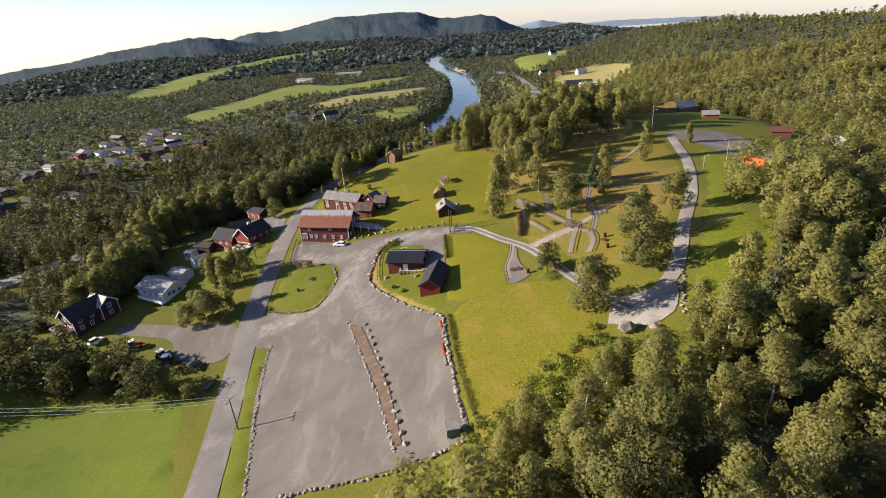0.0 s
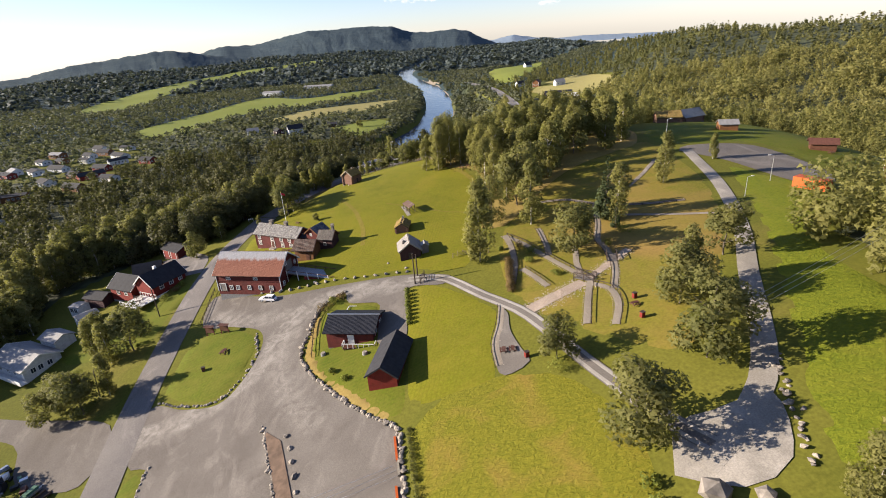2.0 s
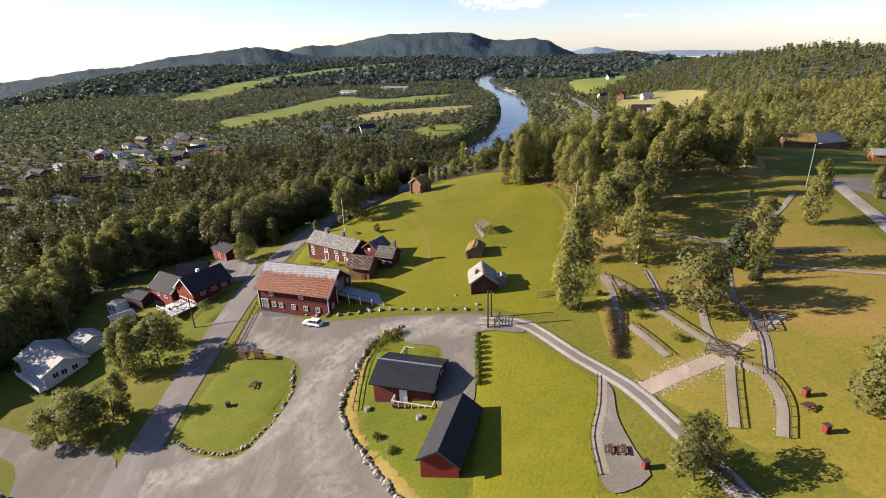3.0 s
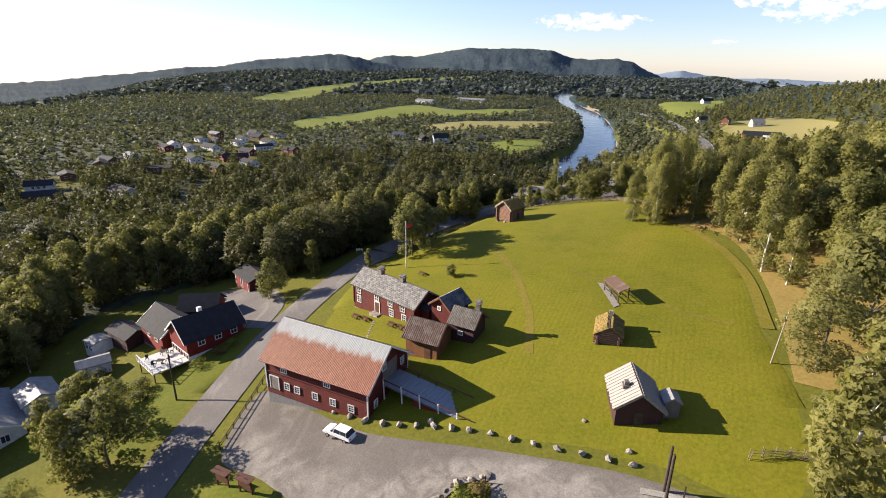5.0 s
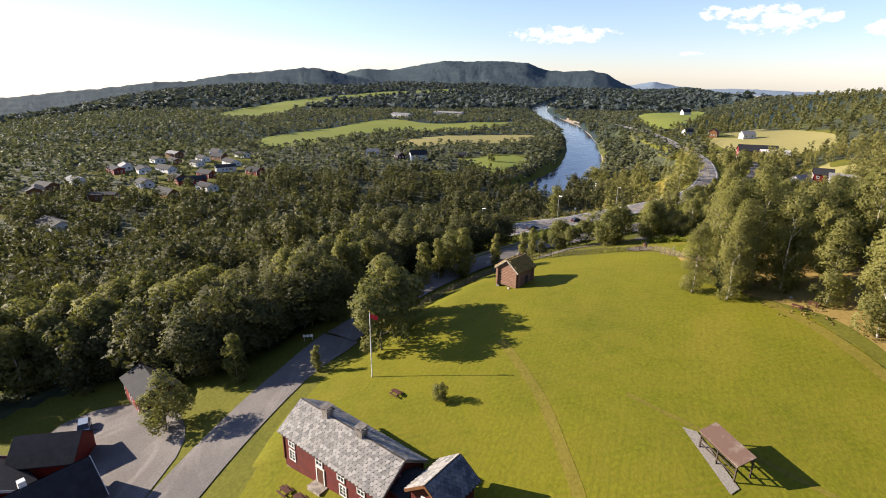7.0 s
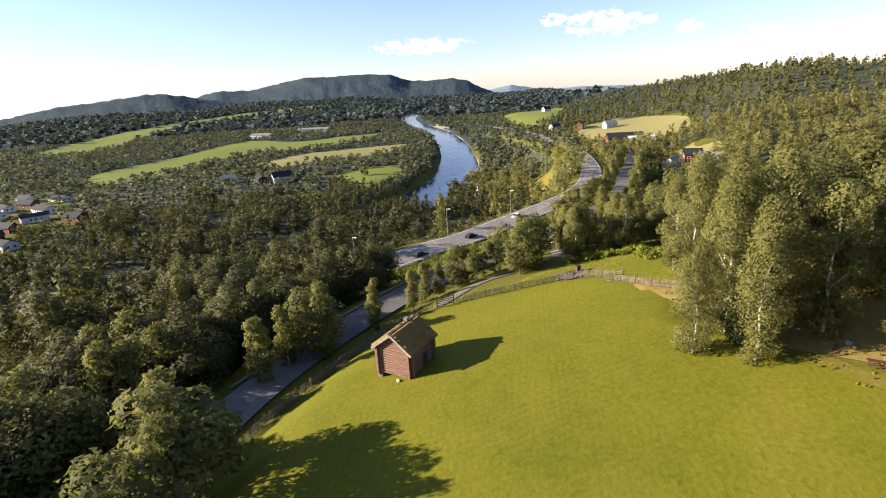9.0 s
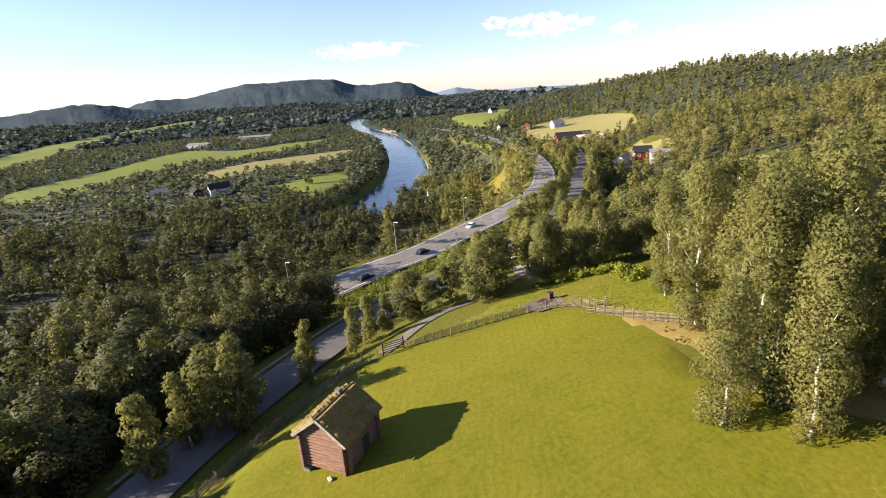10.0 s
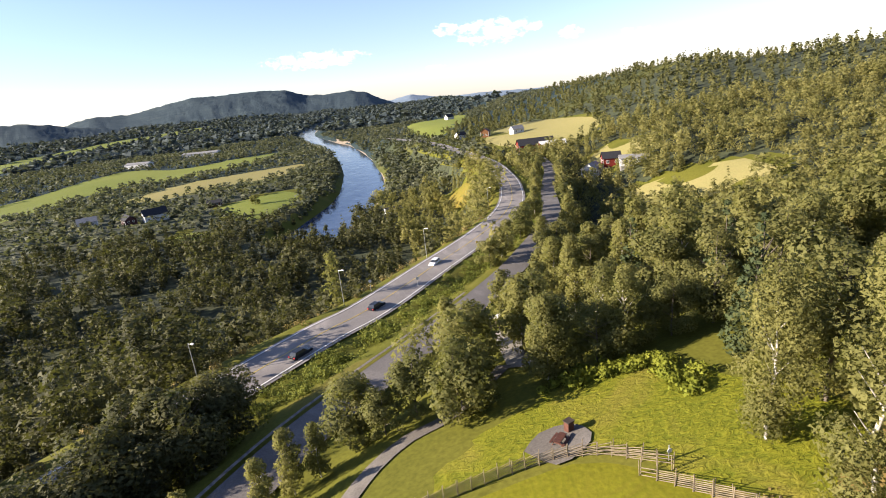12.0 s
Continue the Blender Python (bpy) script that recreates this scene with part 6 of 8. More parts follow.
# tall weeds between the two roads and along the wood's edges
t = g.uniform(0, 1, 520)
i = (t * (len(MAIN_LINE) - 40)).astype(int) + 12
x, y = MAIN_LINE[i, 0], MAIN_LINE[i, 1]
way = np.gradient(MAIN_LINE[:, :2], axis=0)[i]
way /= np.linalg.norm(way, axis=1)[:, None]
off = g.uniform(5.6, 12, len(x))
x, y = x + way[:, 1] * off, y - way[:, 0] * off
k = distance_to(SIDE_LINE, x, y)[0] > 4.2
shrubs("roadside_weeds", x[k], y[k], g.uniform(0.7, 1.9, k.sum()), g.uniform(0.6, 1.6, k.sum()), 46, 0.2, M_bush, "tall green and yellow weeds between the roads", 31)
off = g.uniform(-11, -6, 300)
i = g.integers(12, 90, 300)
way = np.gradient(MAIN_LINE[:, :2], axis=0)[i]
way /= np.linalg.norm(way, axis=1)[:, None]
x, y = MAIN_LINE[i, 0] + way[:, 1] * off, MAIN_LINE[i, 1] - way[:, 0] * off
shrubs("roadside_grass", x, y, g.uniform(0.5, 1.3, 300), g.uniform(0.6, 1.6, 300), 36, 0.2, M_straw, "straw-coloured tall grass beside the main road", 32)
k = (MAIN_LINE[:, 0] > -75) & (MAIN_LINE[:, 0] < 50)   # rank growth between the two roads where they run side by side
i = g.choice(np.where(k)[0], 900)
off = g.uniform(5.0, 11.5, 900)
way = np.gradient(MAIN_LINE[:, :2], axis=0)[i]
way /= np.linalg.norm(way, axis=1)[:, None]
x, y = MAIN_LINE[i, 0] + way[:, 1] * off + g.normal(0, 1.5, 900), MAIN_LINE[i, 1] - way[:, 0] * off + g.normal(0, 1.5, 900)
k = (distance_to(SIDE_LINE, x, y)[0] > 3.4) & (distance_to(MAIN_LINE, x, y)[0] > 5.2)
shrubs("rank_weeds", x[k], y[k], g.uniform(0.4, 1.3, k.sum()), g.uniform(0.6, 1.4, k.sum()), 30, 0.17, M_bush, "rank green weeds on the strip between the roads", 37)
# brush at the lower edge of the meadow
x, y = g.uniform(0, 34, 420), g.uniform(30, 66, 420)
edge = 37 + 0.62 * (x - 4)
k = (np.abs(y - edge) < 6.5) & (y < 56) & ~((x > 21) & (y > 48.5))
shrubs("brushwood", x[k], y[k], g.uniform(0.8, 2.2, k.sum()), g.uniform(0.8, 1.8, k.sum()), 80, 0.22, M_bush, "light green brush along the meadow's lower edge", 33)
p = along(((4, 207.8), (8, 207.6), (11.6, 206), (11.6, 203), (11, 200.5)), 0.16)
x, y = p[:, 0] + g.normal(0, 0.7, len(p)), p[:, 1] + g.normal(0, 0.6, len(p))
shrubs("hogweed", x, y, g.uniform(0.6, 1.3, len(x)), g.uniform(0.5, 1.0, len(x)), 44, 0.22, M_hogweed, "bright yellow-green tall weeds at the wood's edge", 36)
x, y = g.uniform(6, 17, 150), g.uniform(164, 190, 150)
k = np.abs((x - 13) + (y - 166) * 0.28) < 2.6
shrubs("dry_grass", x[k], y[k], g.uniform(0.08, 0.2, k.sum()), g.uniform(0.5, 1.2, k.sum()), 36, 0.14, M_straw, "dry straw-coloured grass under the birches", 35)
g = np.random.default_rng(19)
for i, (hx, hy, turn) in enumerate(HOUSES_FAR):
    pale = g.uniform() < 0.6
    walls = M_white_boards if pale else (M_red_bright if g.uniform() < 0.5 else M_ochre_boards)
    h = gable_house("village_house", hx, hy, turn + g.uniform(-8, 8), g.uniform(11, 18), g.uniform(6.5, 8.5), g.uniform(2.6, 3.4), g.uniform(4.2, 5.4), walls, M_dark_roof if g.uniform() < 0.85 else M_grey_roof,
                    "white wooden village house among trees" if pale else "coloured wooden village house among trees", 0.5, 3.0, 0.3, corners=M_white)
    windows(h, "front", ((-2.6, 1.0), (0.0, 1.0), (2.6, 1.0)), 1.2, 1.2, (1, 0))
    windows(h, "right", ((-1.5, 1.0), (1.5, 1.0)), 1.2, 1.2, (1, 0))
    h["group"] = "village houses"
for name, hx, hy, turn, L, W, e, r, wm, rm, label in (
        ("farm_house", -123, 544, 25, 14, 9, 4.5, 8, M_white_boards, M_dark_roof, "large white farmhouse in the valley fields"), ("farm_shed", -140, 546, -60, 12, 7, 3, 5.5, M_purple_boards, M_dark_roof, "dark farm shed beside the farmhouse"),
        ("farm_house", -168, 556, 20, 11, 8, 3.5, 6, M_white_boards, M_grey_roof, "white house at the field's edge"), ("farm_shed", -90, 568, 0, 9, 6, 2.5, 4, M_brown_boards, M_dark_roof, "small dark shed by the green field"),
        ("depot", -252, 972, -20, 34, 14, 5, 7, M_white_boards, M_grey_roof, "long white farm depot across the valley"), ("depot", -186, 1052, -15, 55, 16, 5, 7, M_white_boards, M_grey_roof, "long pale hall across the valley"),
        ("farm_barn", 124, 489, -8, 23, 9, 4, 7.5, M_red_bright, M_dark_roof, "long red farm barn on the slope"), ("farm_house", 129, 474, -8, 16, 7, 3.2, 5.4, M_red_bright, M_white, "red farm building with a white gable"),
        ("dwelling_house", 110, 392, 40, 9, 7, 3.6, 6, M_white_boards, M_grey_roof, "white house below the hay meadow"), ("dwelling_house", 121, 394, -20, 8, 6, 3.6, 6, M_red_bright, M_dark_roof, "red house below the hay meadow"),
        ("garage", 124, 380, -25, 12, 6, 2.6, 3.8, M_white_boards, M_grey_roof, "long white garage with a blue-grey roof"), ("dwelling_house", 104, 412, 70, 6, 5, 2.8, 5, M_white_boards, M_dark_roof, "small white house among bushes"),
        ("dwelling_house", 150, 586, 10, 10, 7, 3.4, 6, M_white_boards, M_grey_roof, "white house above the valley road"), ("dwelling_house", 132, 614, 60, 8, 7, 4.5, 7, M_ochre_boards, M_brown_wood, "ochre house above the valley road"),
        ("dwelling_house", 122, 660, 20, 9, 7, 3.4, 6, M_white_boards, M_dark_roof, "white roadside house far up the valley"), ("fishing_hut", 23, 456, 8, 9, 5, 2.6, 3.4, M_white_boards, M_dark_roof, "white hut with a flat dark roof in the woods"),
        ("farm_house", 200, 1000, 20, 12, 9, 4, 8, M_white_boards, M_dark_roof, "white farmhouse on the far pasture")):
    h = gable_house(name, hx, hy, turn, L, W, e, r, wm, rm, label, 0.5, 4.0, 0.4, corners=M_white)
    n = max(2, int(L / 4))
    windows(h, "front", [(-L / 2 + L * (k + 0.5) / n, 1.2) for k in range(n)], 1.1, 1.2, (1, 0))
    windows(h, "right", ((-W / 5, 1.2), (W / 5, 1.2)), 1.0, 1.2, (1, 0))
    windows(h, "left", ((-W / 5, 1.2), (W / 5, 1.2)), 1.0, 1.2, (1, 0))


# ---- stones ----
def stone_mesh(seed, material, rough=0.28):
    bm = bmesh.new()
    bmesh.ops.create_icosphere(bm, subdivisions=1, radius=0.5)
    g = random.Random(seed)
    for v in bm.verts:
        v.co *= 1 + g.uniform(-rough, rough)
        v.co.z *= 0.8
    me = bpy.data.meshes.new("stone")
    bm.to_mesh(me)
    bm.free()
    me.materials.append(material)
    return me


STONES = [stone_mesh(k, M_stone) for k in range(5)] + [stone_mesh(20 + k, M_pale_stone) for k in range(5)]


def stone_wall(line, step, size, label, pale=0.5, name="stone_wall", lift=0.0, jitter=0.12):
    """A low wall or edging: each stone a part."""
    root = new(name)
    p = along(line, step)
    z = surface(p[:, 0], p[:, 1])
    root.location = (p[0, 0], p[0, 1], z[0])
    for (a, b), c in zip(p[:, :2], z):
        s = size * random.uniform(0.75, 1.3)
        ob = new("stone", STONES[random.randrange(5) + (5 if random.random() < pale else 0)])
        ob.parent = root
        ob.matrix_basis = pose(a - p[0, 0] + random.gauss(0, jitter), b - p[0, 1] + random.gauss(0, jitter), c - z[0] + 0.22 * s + lift, random.uniform(-20, 20), random.uniform(-20, 20), random.uniform(0, 360)) @ Matrix.Diagonal((s * random.uniform(1, 1.4), s, s * random.uniform(0.7, 1), 1))
    return tagged(root, label, "stone wall")


stone_wall(((-42.2, 79.6), (-42, 75), (-39.7, 62), (-34.6, 40.5)), 0.6, 0.55, "low grey stone edging beside the grass strip", 0.6)
stone_wall(((-24.8, 80.7), (-19.6, 67), (-15.4, 55), (-11.2, 41)), 0.6, 0.55, "pale stone edging of the planted island", 0.85)
stone_wall(((-46.2, 93.2), (-40.4, 90.4), (-34, 89.8), (-30.4, 97), (-31.8, 104.2)), 0.6, 0.5, "pale stone kerb round the oval lawn", 0.8)
stone_wall(((-15.6, 110), (-19.5, 107.5), (-21.3, 97), (-20.4, 91.5), (-14.4, 83), (-9, 76.6), (-4.2, 71.6), (-3.3, 64), (-2.1, 51.5), (-0.9, 41)), 0.62, 0.68, "rough stone retaining wall along the parking", 0.55)
stone_wall(((-34, 38.2), (-27, 38.8), (-10, 37.3), (-1.2, 39)), 0.7, 0.6, "pale stones along the parking's lower edge", 0.8)
stone_wall(((39.2, 66.5), (36.8, 61.5), (35, 56.5), (33.2, 51.5)), 0.5, 0.58, "rough rocks along the edge of the hill road", 0.35, "rock_edging", 0.0, 0.3)
drape("flower_bed", ((-24.2, 79.6), (-21, 76.6), (-13.6, 56.5), (-10.2, 42), (-11.2, 42), (-16, 57.8)), M_soil, 0.2, "brown planted soil bed dividing the parking", "flower bed", 2.0, curve=False)
drape("dry_verge", ((-20.9, 96), (-20.2, 92), (-14.4, 83.4), (-9, 77), (-4.6, 72.2), (-4.9, 74.6), (-8, 78.4), (-12.6, 84.4), (-16.4, 88.4), (-18.3, 93.6), (-19.2, 104), (-20.4, 103)), M_straw_ground, 0.13, "dry straw-coloured verge above the stone wall", "verge", 1.5)


def boulder(x, y, s, pale=True, group="boulders"):
    ob = new("boulder", STONES[random.randrange(5) + (5 if pale else 0)])
    ob.matrix_basis = pose(x, y, float(surface(x, y)[0]) + 0.25 * s, random.uniform(-15, 15), random.uniform(-15, 15), random.uniform(0, 360)) @ Matrix.Diagonal((s * 1.15, s, s, 1))
    return tagged(ob, "pale round boulder edging the gravel" if pale else "grey field boulder on the ground", "boulder", group)


for a, b in ((-42.2, 121.3), (-40.5, 120.8), (-38.4, 119.9), (-36.4, 119.1), (-34.2, 118.1), (-32, 117.4), (-29.9, 116.7), (-27.8, 116.3), (-25.8, 116.1), (-23.9, 116), (-22, 115.9), (-20.1, 115.7), (-18.2, 115.4), (-16, 115), (-13.9, 114.4), (-11.8, 113.8), (-9.6, 113.2), (-7.4, 112.7), (-5.2, 112.2), (-3.2, 111.7)):
    boulder(a, b, random.uniform(0.65, 0.85), True, "boulders in front of the barn")
for k in range(15):
    t = k / 14
    boulder(-20.3 + 10.6 * t ** 0.9, 77.2 - 35.4 * t, random.uniform(0.75, 1.05), k % 3 > 0, "boulders on the island")
for a, b, s in ((24.6, 51, 2.6), (28, 49.5, 1.6), (27.5, 47, 1.2), (26, 45.5, 1.4), (-22.6, 180.4, 0.5), (13.2, 171, 0.5), (-22.5, 116.5, 0.7), (-3.4, 113.2, 0.6), (-7.2, 117, 0.5)):
    boulder(a, b, s, s < 1)
M_rubble = gravel_material("crushed_stone", (0.2, 0.155, 0.125), (0.29, 0.235, 0.19))
g = np.random.default_rng(61)
V, F = [], []
base = np.array([v.co[:] for v in STONES[6].vertices])
tri = np.array([p.vertices[:] for p in STONES[6].polygons])
for (ax, ay), (bx, by), w, n in (((16.2, 88.6), (25.5, 92.6), 1.6, 2000), ((26.5, 93.2), (36, 100.5), 1.1, 1100)):
    for _ in range(n):
        t, o = g.uniform(), g.normal() * w * 0.6
        d = np.array([bx - ax, by - ay]) / math.hypot(bx - ax, by - ay)
        x, y = ax + (bx - ax) * t - d[1] * o, ay + (by - ay) * t + d[0] * o
        F.append(tri + len(V) * len(base))
        V.append(base * g.uniform(0.08, 0.2) + np.array([x, y, float(surface(x, y)[0]) + 0.05]))
ribbon("rubble_bed", ((15.6, 88.4), (20, 90.3), (25.8, 92.7)), 1.15, M_rubble, 0.1, "pinkish crushed stone bed of the dry ditch", "gravel", 0.0, across=3, step=1.5)
ribbon("rubble_bed", ((26.5, 93.2), (31, 96.6), (36, 100.5)), 0.7, M_rubble, 0.1, "pinkish crushed stone bed of the dry ditch", "gravel", 0.0, across=3, step=1.5)
tagged(new("rubble", fast_mesh("rubble", np.concatenate(V), np.concatenate(F), [M_pale_stone])), "pale rubble stones in the dry ditch", "rubble", kind="stuff")

# ---- trail park ----
TRAILS = (((15.2, 97.6), (16.9, 105), (17.5, 113), (17.1, 117.9)), ((17.1, 117.9), (19.9, 112.6), (23.4, 102.6), (25.8, 95.8), (27, 92.6)), ((17.8, 102.4), (19.4, 97.8), (20.4, 94.2)), ((24, 118), (24, 114.3), (23.6, 107.7), (23.1, 105.1)),
          ((28.5, 110), (27.8, 104.4), (26.7, 99.8), (26.2, 95.6)), ((38, 125), (35, 114), (32.8, 107.5), (32.7, 102.3), (31.9, 95.8), (29.2, 88.4)), ((26.8, 92.6), (25, 87.8), (22.7, 81)), ((26.8, 91.4), (28.6, 88.6), (28.2, 84), (26, 79)),
          ((24, 132), (32.5, 130.6), (38, 125.3), (46, 120), (54, 118)), ((12.4, 92), (11.4, 87), (10, 82.5), (9.9, 77.5)), ((38, 125.2), (44, 128), (52, 136), (60, 146)), ((38, 118), (48, 112), (56, 108)))
M_path = gravel_material("sandy_path", (0.15, 0.128, 0.104), (0.21, 0.18, 0.148))
for t in TRAILS:
    ribbon("footpath", t, 0.5, M_path, 0.13, "grey gravel footpath of the trail park", "footpath", 0.03, step=1.5, across=3)


def fence(line, step, label, post_h=0.9, rails=(0.45, 0.8), material=None, name="fence", size=0.09, skip=None):
    """Posts with level rails: each post and each rail a part."""
    root = new(name)
    p = along(line, 0.5)
    d = np.concatenate([[0], np.cumsum(np.hypot(*np.diff(p[:, :2], axis=0).T))])
    n = max(1, round(d[-1] / step))
    t = np.linspace(0, d[-1], n + 1)
    x, y = np.interp(t, d, p[:, 0]), np.interp(t, d, p[:, 1])
    z = surface(x, y)
    root.location = (x[0], y[0], z[0])
    tops = [Vector((a - x[0], b - y[0], c - z[0])) for a, b, c in zip(x, y, z)]
    for q in tops:
        bm = bmesh.new()
        beam(bm, q - Vector((0, 0, 0.3)), q + Vector((0, 0, post_h)), size)
        part("post", bm, material or M_dark_wood, root)
    for q, r in zip(tops, tops[1:]):
        for h in rails:
            bm = bmesh.new()
            beam(bm, q + Vector((0, 0, h)), r + Vector((0, 0, h)), 0.05, size * 1.1)
            part("rail", bm, material or M_dark_wood, root)
    return tagged(root, label, "fence")


fence(((-46.9, 125), (-46.3, 119), (-45.8, 113)), 1.5, "dark post and rail fence beside the gravel")
fence(((-19.3, 92.9), (-19.9, 104), (-15.6, 109.2)), 1.7, "dark post and rail fence on the verge")
for k, (t, side) in enumerate(((TRAILS[0], 0.8), (TRAILS[1], -0.9), (TRAILS[2], -0.8), (TRAILS[5], 0.9), (TRAILS[6], -0.9), (TRAILS[7], -0.9), (TRAILS[9], 0.9), (TRAILS[3], 0.8), (TRAILS[8], 0.9))):
    q = np.array(t, float)
    w = np.gradient(q, axis=0)
    w /= np.linalg.norm(w, axis=1)[:, None]
    fence([tuple(c) for c in q + np.stack([w[:, 1], -w[:, 0]], -1) * side * 0.72], 1.6, "low dark timber rail beside the footpath", 0.5, (0.42,), name="trail_rail")
    stone_wall([tuple(c) for c in q - np.stack([w[:, 1], -w[:, 0]], -1) * side * 0.72], 0.5, 0.2, "pale stones edging the footpath", 0.5, "path_edging", 0.0, 0.05)


def wattle_fence(line, label):
    """The old slanting pole fence: paired stakes and long sloping rails."""
    root = new("wattle_fence")
    p = along(line, 0.5)
    d = np.concatenate([[0], np.cumsum(np.hypot(*np.diff(p[:, :2], axis=0).T))])
    n = int(d[-1] / 0.95)
    t = np.linspace(0, d[-1], n + 1)
    x, y = np.interp(t, d, p[:, 0]), np.interp(t, d, p[:, 1])
    z = surface(x, y)
    root.location = (x[0], y[0], z[0])
    q = [Vector((a - x[0], b - y[0], c - z[0])) for a, b, c in zip(x, y, z)]
    for i, v in enumerate(q):
        w = (q[min(i + 1, n)] - q[max(i - 1, 0)]).normalized()
        s = Vector((w.y, -w.x, 0)) * 0.09
        for o in (s, -s):
            bm = bmesh.new()
            rod(bm, v + o - Vector((0, 0, 0.25)), v + o + Vector((random.gauss(0, 0.05), random.gauss(0, 0.05), random.uniform(1.0, 1.3))), 0.035, 0.028, 5)
            part("stake", bm, M_wattle, root)
        for h in (0.15, 0.42, 0.68):
            if i + 3 <= n:
                bm = bmesh.new()
                rod(bm, v + Vector((0, 0, h - 0.1)), q[i + 3] + Vector((0, 0, h + 0.32)), 0.03, 0.024, 5)
                part("rail", bm, M_wattle, root)
    return tagged(root, label, "fence")


wattle_fence(((-38, 178), (-33, 186.5), (-26.5, 194.5), (-18.6, 199.8)), "silvered slanting pole fence beside the road")
wattle_fence(((-15.4, 199.6), (-10, 199.4), (-3, 199.2), (1.2, 198), (3.2, 196), (4.4, 194)), "silvered slanting pole fence round the lawn")
wattle_fence(((2.6, 194.6), (4.6, 191.4), (7, 187.8), (10.5, 184)), "silvered slanting pole fence at the birches")
wattle_fence(((13, 112), (9.5, 113.5), (6, 113)), "weathered pole fence beside the lane")
drape("picnic_floor", ((-2.4, 200.9), (-0.6, 202.3), (1.8, 202), (2.4, 200), (1, 198.6), (-1.2, 198.2)), M_gravel, 0.16, "round stone-paved picnic place", "paving", 1.0)
ribbon("footpath", ((-18, 200), (-15.9, 202.5), (-12.9, 206.5), (-9.6, 209), (-5, 210.5), (2, 217)), 0.8, M_gravel, 0.1, "shady grey footpath below the lawn", "footpath", 0.03, step=1.5, across=3)
drape("gravel_yard", ((2, 216), (5, 214.5), (9, 222), (9.5, 232), (5.5, 231)), M_gravel_light, 0.1, "pale gravel yard of the bus stop", "gravel", 2.0)


def plank_bridge(x, y, turn, span, label):
    """A footbridge with crossed timber railings."""
    root = new("footbridge")
    root.matrix_basis = pose(x, y, float(surface(x, y)[0]) + 0.2, 0, 0, turn)
    for k in range(int(span / 0.2)):
        bm = bmesh.new()
        box(bm, -span / 2 + 0.2 * k + 0.01, -span / 2 + 0.2 * k + 0.19, -0.8, 0.8, 0, 0.06)
        part("plank", bm, M_grey_boards, root)
    for s in (-0.8, 0.8):
        bm = bmesh.new()
        beam(bm, (-span / 2, s, 1.05), (span / 2, s, 1.05), 0.08, 0.1)
        rail = part("railing", bm, M_dark_wood, root)
        n = max(2, int(span / 1.2))
        for k in range(n + 1):
            a = -span / 2 + span * k / n
            bm = bmesh.new()
            beam(bm, (a, s, -0.4), (a, s, 1.05), 0.1)
            part("post", bm, M_dark_wood, rail)
            if k < n:
                b = a + span / n
                for p, q in ((0.1, 1.0), (1.0, 0.1)):
                    bm = bmesh.new()
                    beam(bm, (a, s, p), (b, s, q), 0.06)
                    part("brace", bm, M_dark_wood, rail)
    return tagged(root, label, "footbridge")


plank_bridge(26.3, 93.6, -35, 3.2, "dark timber footbridge with crossed railings")
plank_bridge(32.3, 98.6, 75, 3.2, "dark timber footbridge over the rubble ditch")


# ---- furniture of the grounds ----
def picnic_table():
    root = new("picnic_table")
    for k in range(5):
        bm = bmesh.new()
        box(bm, -0.95, 0.95, -0.38 + 0.155 * k, -0.24 + 0.155 * k, 0.68, 0.73)
        part("top_board", bm, M_brown_wood, root)
    for s in (-1, 1):
        bm = bmesh.new()
        box(bm, -0.95, 0.95, s * 0.72 - 0.14, s * 0.72 + 0.14, 0.42, 0.47)
        part("bench", bm, M_brown_wood, root)
    for x in (-0.65, 0.65):
        bm = bmesh.new()
        beam(bm, (x, -0.3, 0.68), (x, -0.62, -0.05), 0.08)
        beam(bm, (x, 0.3, 0.68), (x, 0.62, -0.05), 0.08)
        beam(bm, (x, -0.85, 0.4), (x, 0.85, 0.4), 0.08)
        part("trestle", bm, M_brown_wood, root)
    return tagged(root, "brown timber picnic table with fixed benches", "picnic table", "picnic tables")


table = picnic_table()
spots = ((-37.3, 101.5, 80), (10.9, 80.2, 80), (12.1, 79.9, 80), (29.9, 82.4, 20), (-39.6, 138, -28), (-37.8, 137.1, -28), (-33, 135.1, -28), (-31.4, 134.2, -28), (0.1, 200.3, 40), (12.6, 167.8, -35), (14.6, 168.4, -35), (-33, 151.5, -30), (100, 139, 10))
for k, (a, b, r) in enumerate(spots):
    m = pose(a, b, float(surface(a, b)[0]) + 0.1, 0, 0, r) @ Matrix.Scale(0.8, 4)
    if k == 0:
        table.matrix_basis = m
    else:
        copy_thing(table, m)


